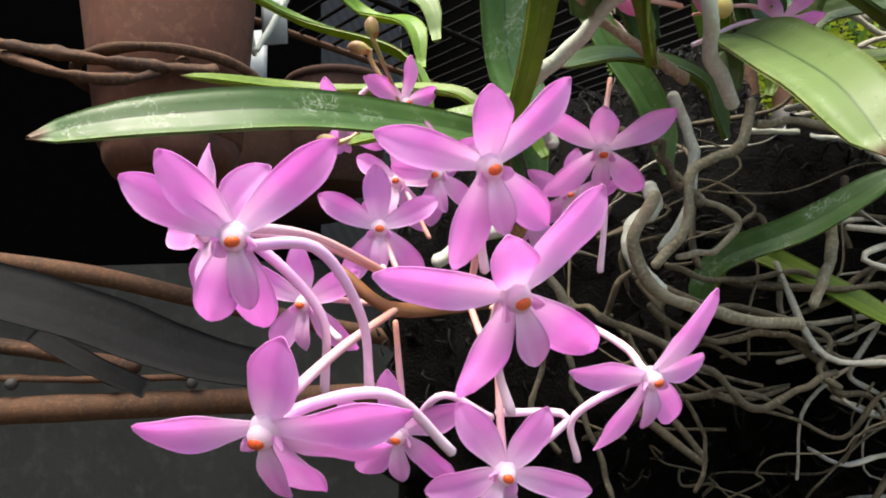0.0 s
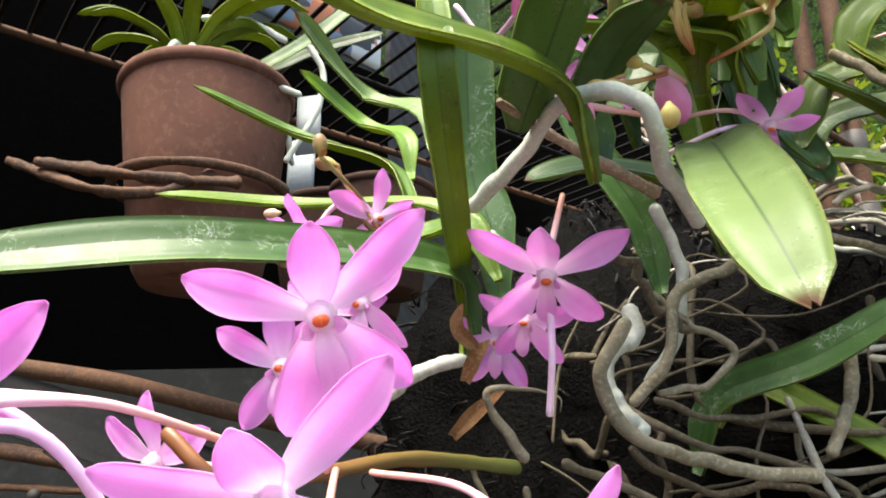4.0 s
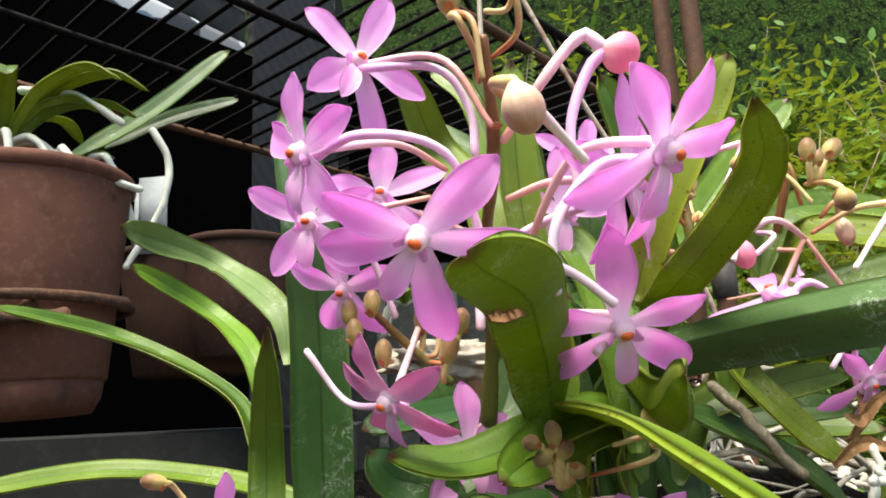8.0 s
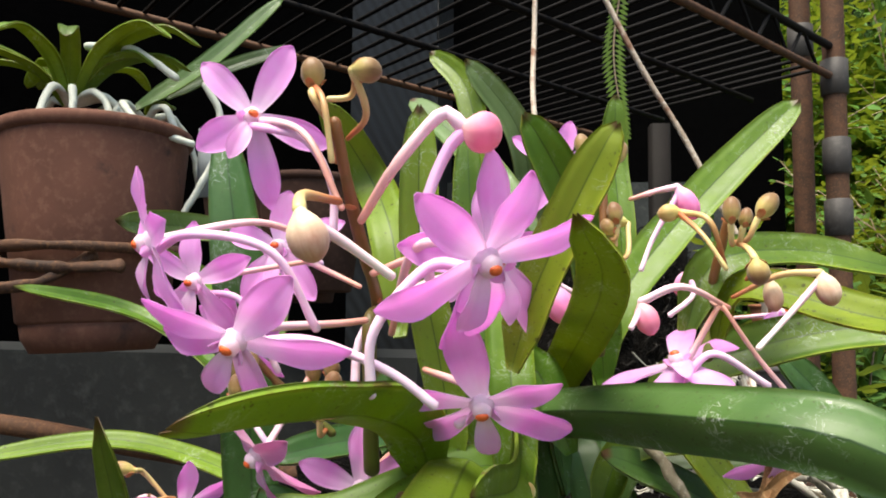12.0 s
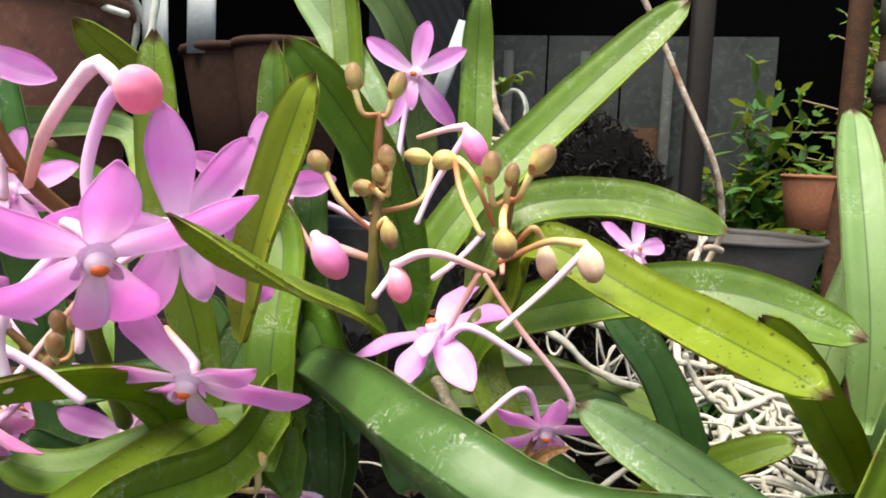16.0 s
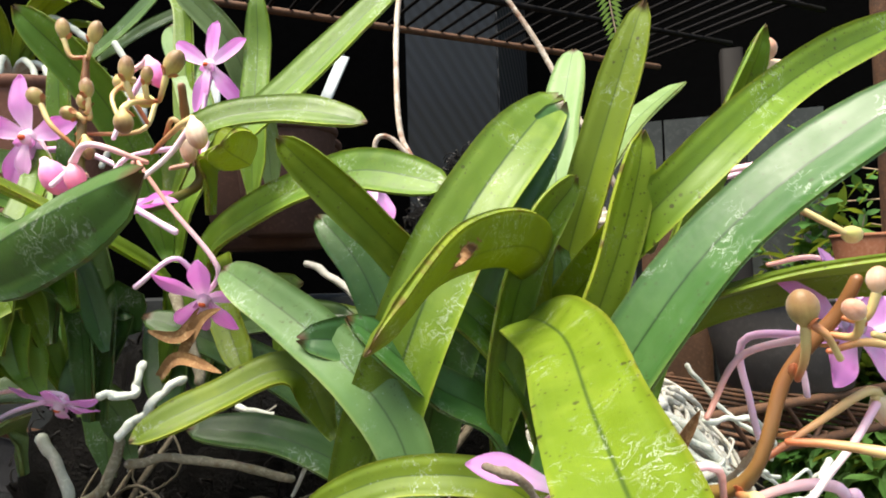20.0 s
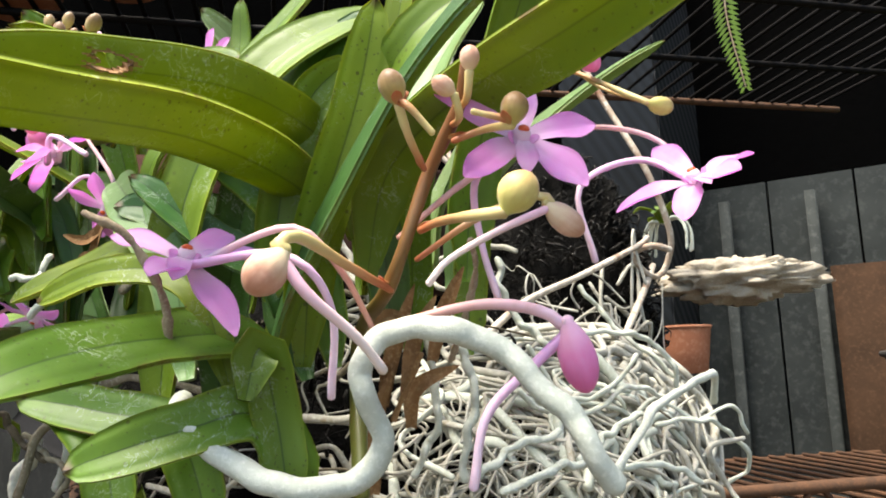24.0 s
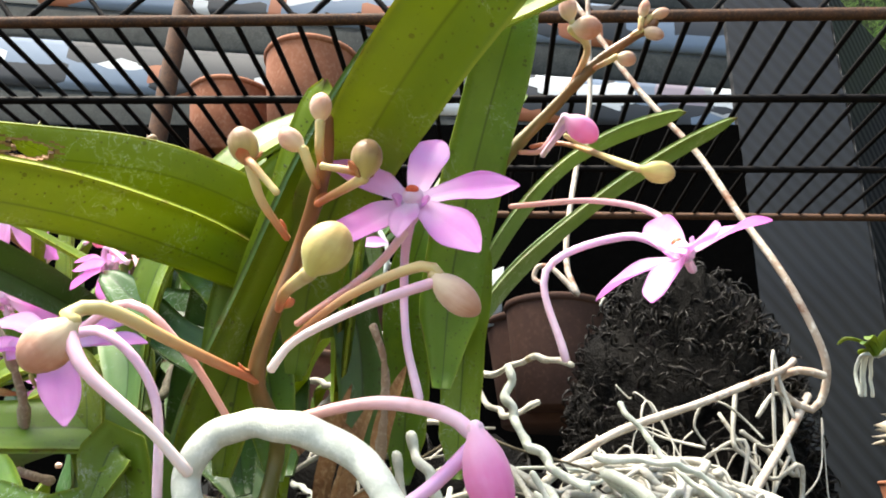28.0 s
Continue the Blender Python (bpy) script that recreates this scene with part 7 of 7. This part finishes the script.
root(fan_d, [(0.0574, 0.2002, 1.0151), (0.0739, 0.2043, 1.0054), (0.0959, 0.2066, 1.0066), (0.1165, 0.2105, 0.998), (0.1311, 0.2131, 0.9977)], 0.00098, 0.00089, "old", 0.12)
root(fan_d, [(0.0655, 0.2083, 1.0272), (0.0853, 0.2092, 1.0218), (0.1053, 0.2088, 1.0246), (0.1151, 0.2099, 1.0178)], 0.00090, 0.00081, "old", 0.12)
root(fan_d, [(0.0932, 0.2018, 1.0675), (0.1081, 0.2049, 1.069), (0.1235, 0.2088, 1.0664), (0.1391, 0.2127, 1.0627)], 0.00131, 0.00118, "dim", 0.12)
root(fan_d, [(0.1113, 0.2015, 1.0381), (0.1097, 0.2006, 1.0282), (0.1032, 0.2004, 1.014)], 0.00164, 0.00148, "dim", 0.12)
root(fan_d, [(0.1228, 0.2165, 1.0391), (0.1295, 0.2185, 1.0269), (0.1397, 0.2199, 1.0181)], 0.00098, 0.00089, "old", 0.12)
root(fan_d, [(0.0447, 0.1978, 0.9983), (0.0641, 0.2025, 0.9901), (0.0811, 0.2058, 0.9911), (0.0985, 0.2103, 0.9841)], 0.00082, 0.00074, "old", 0.12)
root(fan_d, [(0.0585, 0.2072, 1.0027), (0.0694, 0.2099, 0.9865), (0.0739, 0.212, 0.9735), (0.0704, 0.2138, 0.9624)], 0.00066, 0.00059, "old", 0.12)
root(fan_d, [(0.0318, 0.1915, 1.0061), (0.0344, 0.1939, 0.9912), (0.04, 0.1964, 0.9762), (0.0441, 0.1988, 0.9613)], 0.00082, 0.00074, "old", 0.12)
root(fan_d, [(0.0203, 0.1805, 1.0116), (0.0243, 0.1823, 1.0003), (0.0211, 0.1841, 0.9891), (0.0279, 0.186, 0.9777)], 0.00074, 0.00066, "old", 0.12)
root(fan_d, [(0.0593, 0.199, 1.0487), (0.0593, 0.1985, 1.0419), (0.0527, 0.1968, 1.0366), (0.0534, 0.197, 1.0276), (0.0599, 0.1978, 1.0188)], 0.00230, 0.00207, "white", 0.12)
root(fan_d, [(0.0674, 0.1968, 1.0751), (0.0724, 0.1996, 1.0639), (0.073, 0.2017, 1.0529), (0.0709, 0.2035, 1.0421), (0.0634, 0.2048, 1.0315)], 0.00164, 0.00148, "white", 0.12)
root(fan_d, [(-0.0017, 0.1937, 1.028), (0.0092, 0.1929, 1.0344), (0.0173, 0.1931, 1.0362)], 0.00197, 0.00177, "white", 0.12)
root(fan_d, [(0.0226, 0.1843, 1.0663), (0.0278, 0.186, 1.0624), (0.0303, 0.1875, 1.0586)], 0.00213, 0.00192, "white", 0.12)
root(fan_d, [(0.1298, 0.2445, 1.0786), (0.1386, 0.2449, 1.0802), (0.1522, 0.2475, 1.0767)], 0.00197, 0.00177, "white", 0.12)
root(fan_d, [(0.1294, 0.2494, 1.0966), (0.1405, 0.2489, 1.1017), (0.1512, 0.2512, 1.0981), (0.1586, 0.2504, 1.1033)], 0.00115, 0.00103, "thin", 0.12)
root(fan_d, [(0.1273, 0.2513, 1.0896), (0.14, 0.2522, 1.0913), (0.158, 0.2552, 1.0877)], 0.00131, 0.00118, "thin", 0.12)
root(fan_d, [(0.1059, 0.2376, 1.0772), (0.1242, 0.2345, 1.0742), (0.1387, 0.2319, 1.0699), (0.1494, 0.2303, 1.0621)], 0.00107, 0.00096, "white", 0.12)
root(fan_d, [(0.1239, 0.2417, 1.0982), (0.1363, 0.2397, 1.1045), (0.1501, 0.2405, 1.1006), (0.1658, 0.2394, 1.1034)], 0.00115, 0.00103, "thin", 0.12)
root(fan_d, [(0.1323, 0.2435, 1.0912), (0.1447, 0.2419, 1.0958), (0.1584, 0.2431, 1.0902), (0.1739, 0.2416, 1.0947)], 0.00107, 0.00096, "thin", 0.12)
root(fan_d, [(0.1248, 0.2407, 1.083), (0.1384, 0.2401, 1.0841), (0.1518, 0.2413, 1.0787), (0.1703, 0.2397, 1.083)], 0.00107, 0.00096, "thin", 0.12)
leaf(fan_d, [(0.2269, 0.1804, 1.0624), (0.2305, 0.1786, 1.0714), (0.2374, 0.1779, 1.0866)], 0.0039, (0.68, -0.62, -0.4), (0.28, -0.94, -0.17), 35, shape="lance", kind="husk", thick=0.0006)
leaf(fan_d, [(0.2309, 0.1827, 1.0646), (0.2351, 0.181, 1.0758), (0.2408, 0.1807, 1.0844)], 0.0039, (0.67, -0.65, -0.36), (0.21, -0.96, -0.16), 35, shape="lance", kind="husk", thick=0.0006)
leaf(fan_d, [(0.2233, 0.1816, 1.0445), (0.2272, 0.1785, 1.0603), (0.2322, 0.1776, 1.0702)], 0.0039, (0.75, -0.6, -0.3), (0.25, -0.94, -0.22), 35, shape="lance", kind="husk", thick=0.0006)
leaf(fan_d, [(0.2362, 0.1851, 1.0714), (0.2401, 0.1836, 1.0802), (0.2459, 0.1832, 1.0899)], 0.0039, (0.63, -0.67, -0.39), (0.2, -0.97, -0.16), 35, shape="lance", kind="husk", thick=0.0006)
leaf(fan_d, [(0.2245, 0.1759, 1.0759), (0.2309, 0.1771, 1.0802), (0.2383, 0.1805, 1.0768)], 0.0039, (0.44, -0.78, -0.44), (0.53, -0.77, 0.35), 35, shape="lance", kind="husk", thick=0.0006)
leaf(fan_d, [(0.2311, 0.1843, 1.0579), (0.2341, 0.1823, 1.0658), (0.243, 0.1852, 1.0702)], 0.0039, (0.66, -0.63, -0.41), (0.22, -0.96, 0.19), 35, shape="lance", kind="husk", thick=0.0006)
leaf(fan_d, [(0.14, 0.1721, 1.1118), (0.1367, 0.1683, 1.1063), (0.131, 0.1646, 1.1079)], 0.0034, (0.42, -0.84, 0.34), (0.49, -0.85, -0.2), 35, shape="lance", kind="husk", thick=0.0006)
leaf(fan_d, [(0.1351, 0.171, 1.1021), (0.1415, 0.1695, 1.1098), (0.1471, 0.1689, 1.1123)], 0.0034, (0.29, -0.86, -0.42), (-0.19, -0.96, 0.2), 35, shape="lance", kind="husk", thick=0.0006)
leaf(fan_d, [(0.1302, 0.1698, 1.0973), (0.1366, 0.1684, 1.1015), (0.1467, 0.1691, 1.0981)], 0.0034, (0.03, -0.93, -0.37), (0.26, -0.75, 0.61), 35, shape="lance", kind="husk", thick=0.0006)
leaf(fan_d, [(0.0182, 0.1903, 1.0308), (0.0211, 0.1864, 1.0358), (0.0246, 0.1838, 1.0395)], 0.0043, (-0.08, -0.8, -0.59), (-0.48, -0.86, -0.15), 35, shape="lance", kind="husk", thick=0.0006)
leaf(fan_d, [(0.0148, 0.1929, 1.0181), (0.0207, 0.1891, 1.0232), (0.0278, 0.1865, 1.0283)], 0.0043, (-0.16, -0.87, -0.47), (-0.38, -0.92, 0.05), 35, shape="lance", kind="husk", thick=0.0006)
leaf(fan_d, [(0.0213, 0.189, 1.0379), (0.017, 0.1845, 1.0429), (0.0185, 0.1814, 1.0479)], 0.0043, (0.33, -0.83, -0.46), (-0.44, -0.82, -0.37), 35, shape="lance", kind="husk", thick=0.0006)
tube("dry_stem", [(0.2444, 0.1797, 1.0713), (0.252, 0.1744, 1.0812), (0.2558, 0.1708, 1.0876), (0.2566, 0.168, 1.092)], 0.0008, 0.0005, TWIG, fan_d, "", lumps=0.35, seed=3)
tube("dry_stem", [(0.2221, 0.1324, 1.075), (0.2236, 0.1299, 1.0815), (0.2221, 0.1246, 1.0906), (0.2177, 0.1199, 1.0942)], 0.0007, 0.0006, TWIG, fan_d, "", lumps=0.35, seed=4)
tube("dry_stem", [(0.232, 0.1773, 1.0599), (0.2373, 0.1759, 1.0674), (0.2408, 0.1749, 1.0725)], 0.0006, 0.0005, HUSK, fan_d, "", lumps=0.3, seed=5)

# ---- greenery beyond ----
def bush(name, label, foot, size, count, leaf_len, seed, mat, category="bush", droop=0.25):
    """Twigs with paired leaflets that fill an uneven crown."""
    rng = np.random.RandomState(seed)
    b = thing(name, label, category)
    foot, size = np.array(foot, float), np.array(size, float)
    heart = foot + np.array((0, 0, size[2] * 1.05))
    tube("trunk", [foot, foot + (heart - foot) * 0.5 + rng.uniform(-0.05, 0.05, 3), heart], 0.018, 0.006, TWIG, b, "", 9, 18, 0.1, seed)
    verts, faces, uvs, slots = [], [], [], []
    limbs = []
    for k in range(count):
        d = unit(rng.normal(size=3) * (1, 1, 0.9))
        tip = heart + d * size * rng.uniform(0.35, 1.0) ** 0.6
        start = heart + (tip - heart) * rng.uniform(0.15, 0.5) + rng.normal(size=3) * size * 0.05
        mid = (start + tip) / 2 + np.array((0, 0, size[2] * 0.08))
        if k % 6 == 0:
            limbs.append(tube_mesh([heart - np.array((0, 0, size[2] * 0.5)), start, mid, tip], 0.005, 0.0015, 6, 10, 0.1, k))
        line = smooth_line([start, mid, tip], 9)
        tan = tangents(line)
        for i in range(1, 9):
            side = unit(np.cross(tan[i], (0, 0, 1)) + rng.normal(size=3) * 0.2)
            for sg in (1, -1):
                way = unit(side * sg * 0.9 + tan[i] * 0.6 + np.array((0, 0, -droop)) + rng.normal(size=3) * 0.12)
                ln = leaf_len * rng.uniform(0.6, 1.15) * (1 - 0.35 * i / 9)
                nrm = unit(np.cross(np.cross(way, (0, 0, 1)), way) + rng.normal(size=3) * 0.35)
                wide = unit(np.cross(nrm, way)) * ln * 0.19
                p = line[i]
                q = len(verts)
                verts += [p, p + way * ln * 0.35 + wide, p + way * ln * 0.38 + nrm * ln * -0.03, p + way * ln * 0.35 - wide, p + way * ln * 0.72 + wide * 0.75, p + way * ln * 0.72 - wide * 0.75, p + way * ln - nrm * ln * 0.1]
                uvs += [(0.5, 0), (0.9, 0.35), (0.5, 0.38), (0.1, 0.35), (0.85, 0.7), (0.15, 0.7), (0.5, 0.9)]
                faces += [(q, q + 2, q + 1), (q, q + 3, q + 2), (q + 1, q + 2, q + 4), (q + 2, q + 3, q + 5), (q + 2, q + 5, q + 6), (q + 2, q + 6, q + 4)]
    v, f, u = joined(limbs)
    part("branch", v, f, TWIG, b, "", u)
    crown = part("foliage", verts, faces, mat, b, "", uvs)
    tagged(crown, kind="stuff")
    return b


bush("bush", "bright green bush with small paired leaves", (1.15, 1.85, 0), (0.55, 0.4, 0.9), 900, 0.055, 3, FOLIAGE)
bush("bush", "bright green bush with small paired leaves", (1.75, 2.1, 0), (0.7, 0.5, 1.1), 900, 0.075, 4, FOLIAGE)
bush("bush", "tall green shrub behind the netting", (0.85, 2.7, 0), (0.7, 0.4, 1.35), 900, 0.085, 5, FOLIAGE)
bush("bush", "broad green hedge beyond the posts", (1.9, 3.4, 0), (1.2, 0.5, 1.5), 900, 0.12, 12, FOLIAGE)
bush("bush", "broad green hedge beyond the posts", (3.0, 3.0, 0), (1.1, 0.6, 1.5), 900, 0.12, 13, FOLIAGE)
bush("bush", "green shrub coloured darker for the shade of the rack", (0.72, 1.55, 0), (0.22, 0.2, 0.66), 300, 0.09, 6, FOLIAGE_DIM)
bush("bush", "green shrub coloured darker for the shade of the rack", (0.55, 1.66, 0), (0.15, 0.08, 0.74), 170, 0.08, 9, FOLIAGE_DIM)
HEDGE = rough_material("far_hedge", (0.004, 0.012, 0.003), (0.02, 0.055, 0.009), (0.09, 0.16, 0.03), 9, 0.9, 0.8, 0.05, 0.1, patch=(0.003, 0.008, 0.003), patch_at=(0.52, 0.6))
v, f, u = beam_mesh((-1.0, 5.2, 2.6), (7.0, 2.6, 2.6), 0.3, 5.2)
tagged(part("backdrop_hedge", v, f, HEDGE, None, "", u, None, False), "distant dark green hedge", "hedge", kind="structure")

# ---- the mount and its roots ----
FIBRES = 2600


def fibre_block(name, label, centre, radii, seed, strands):
    """A lumpy block of black tree-fern fibre with loose strands over it."""
    rng = np.random.RandomState(seed)
    blk = thing(name, label, "fibre block")
    c, rad = np.array(centre, float), np.array(radii, float)
    v, f, u = ball_mesh((0, 0, 0), np.eye(3), 44, 70)
    vv = []
    for p in v:
        p = np.array(p, float)
        q = Vector(p * 3.1 + seed)
        k = 0.88 + 0.2 * noise.noise(q) + 0.09 * noise.noise(q * 3.3) + 0.08 * noise.noise(q * 7) + 0.07 * noise.noise(q * 16)
        vv.append(c + p * rad * k)
    part("core", vv, f, FIBRE, blk, "", u)
    meshes = []
    for k in range(strands):
        d = unit(rng.normal(size=3))
        t = unit(np.cross(d, rng.normal(size=3)))
        p = c + d * rad * rng.uniform(0.86, 0.98)
        ln = rng.uniform(0.002, 0.010)
        lift = d * rng.uniform(0.0, 0.0025)
        t = unit(t + np.array((0, 0, rng.uniform(-0.9, 0.9))))
        meshes.append(tube_mesh([p - t * ln * 0.5, p + lift + d * 0.002, p + t * ln * 0.5 + lift * 2 * rng.uniform(-0.5, 1)], rng.uniform(0.0003, 0.0008), rng.uniform(0.0001, 0.0006), 5, 4, 0.4, k))
    v, f, u = joined(meshes)
    tagged(part("fibre", v, f, STRAND, blk, "", u), kind="stuff")
    return blk


def tangle(parent, centre, radii, facing, cone, count, r, kind, seed, length=0.05, singles=30, high=1.2):
    """Roots that creep over a rounded body, on the side that faces the given way."""
    rng = np.random.RandomState(seed)
    c, rad, face = np.array(centre, float), np.array(radii, float), unit(facing)
    mat = {"white": ROOT, "old": ROOT_OLD, "thin": ROOT_THIN}[kind]
    rest = []
    for k in range(count):
        d = unit(face + rng.normal(size=3) * cone)
        way = unit(rng.normal(size=3))
        pts, lift, stride = [], rng.uniform(0.98, high), rng.uniform(0.3, 1.0)
        for i in range(rng.randint(6, 15)):
            pts.append(c + d * rad * (lift + rng.uniform(-0.05, 0.06)))
            way = unit(way + rng.normal(size=3) * 1.25 + np.array((0, 0, -0.35)))
            way = unit(way - d * (way @ d))
            d = unit(d + way * length * stride * rng.uniform(0.4, 1.4) / rad.mean() * 0.4)
        rr = r * rng.choice((0.45, 0.7, 0.9, 1.1, 1.4))
        mesh = tube_mesh(pts, rr, rr * 0.8, 7, 6 * len(pts), 0.24, seed * 100 + k)
        if k < singles:
            part("root", mesh[0], mesh[1], mat, parent, "", mesh[2])
        else:
            rest.append(mesh)
    if rest:
        v, f, u = joined(rest)
        tagged(part("root_tangle", v, f, mat, parent, "", u), kind="stuff")


mc, mr = (0.150, 0.432, 1.088), (0.064, 0.052, 0.108)
mound = fibre_block("fibre_block", "black tree-fern fibre block with roots", mc, mr, 7, 3600)
lc, lr = (0.157, 0.262, 1.015), (0.112, 0.052, 0.075)
log = fibre_block("fibre_log", "long dark fibre log under the orchids", lc, lr, 11, 900)
# Dark body added behind the leaf bases to fill the shaded gap there.
low_log = fibre_block("fibre_log", "short dark fibre log added for the shaded gap under the flower sprays", (0.06, 0.275, 1.0), (0.09, 0.04, 0.108), 17, 700)
tangle(fan_d, (0.213, 0.305, 1.04), (0.045, 0.065, 0.04), (0.6, -0.6, 0.6), 0.6, 120, 0.001, "thin", 31, 0.05, 90, 1.12)
tangle(fan_d, mc, mr, (0.6, -0.75, -0.3), 0.36, 44, 0.0008, "thin", 21, 0.05, 20)
tangle(fan_b, lc, lr, (0.5, -0.7, 0.4), 0.36, 26, 0.0008, "thin", 22, 0.05, 26)
tangle(fan_a, lc, lr, (-0.5, -1, 0.0), 0.55, 34, 0.0008, "old", 23, 0.06, 34)
tangle(fan_d, lc, lr, (1.0, -0.9, -0.1), 0.36, 110, 0.0008, "thin", 24, 0.05, 60, 1.06)
tangle(fan_d, (0.216, 0.258, 1.024), (0.053, 0.05, 0.05), (0.9, -0.8, 0.2), 0.5, 34, 0.0011, "white", 25, 0.05, 34, 1.08)
tangle(fan_d, (0.214, 0.258, 1.02), (0.054, 0.05, 0.05), (0.9, -0.8, 0.2), 0.55, 90, 0.0006, "thin", 26, 0.05, 60, 1.1)
tangle(fan_d, (0.214, 0.256, 1.018), (0.052, 0.05, 0.05), (0.7, -0.8, 0.3), 0.5, 120, 0.00045, "thin", 27, 0.04, 30, 1.14)
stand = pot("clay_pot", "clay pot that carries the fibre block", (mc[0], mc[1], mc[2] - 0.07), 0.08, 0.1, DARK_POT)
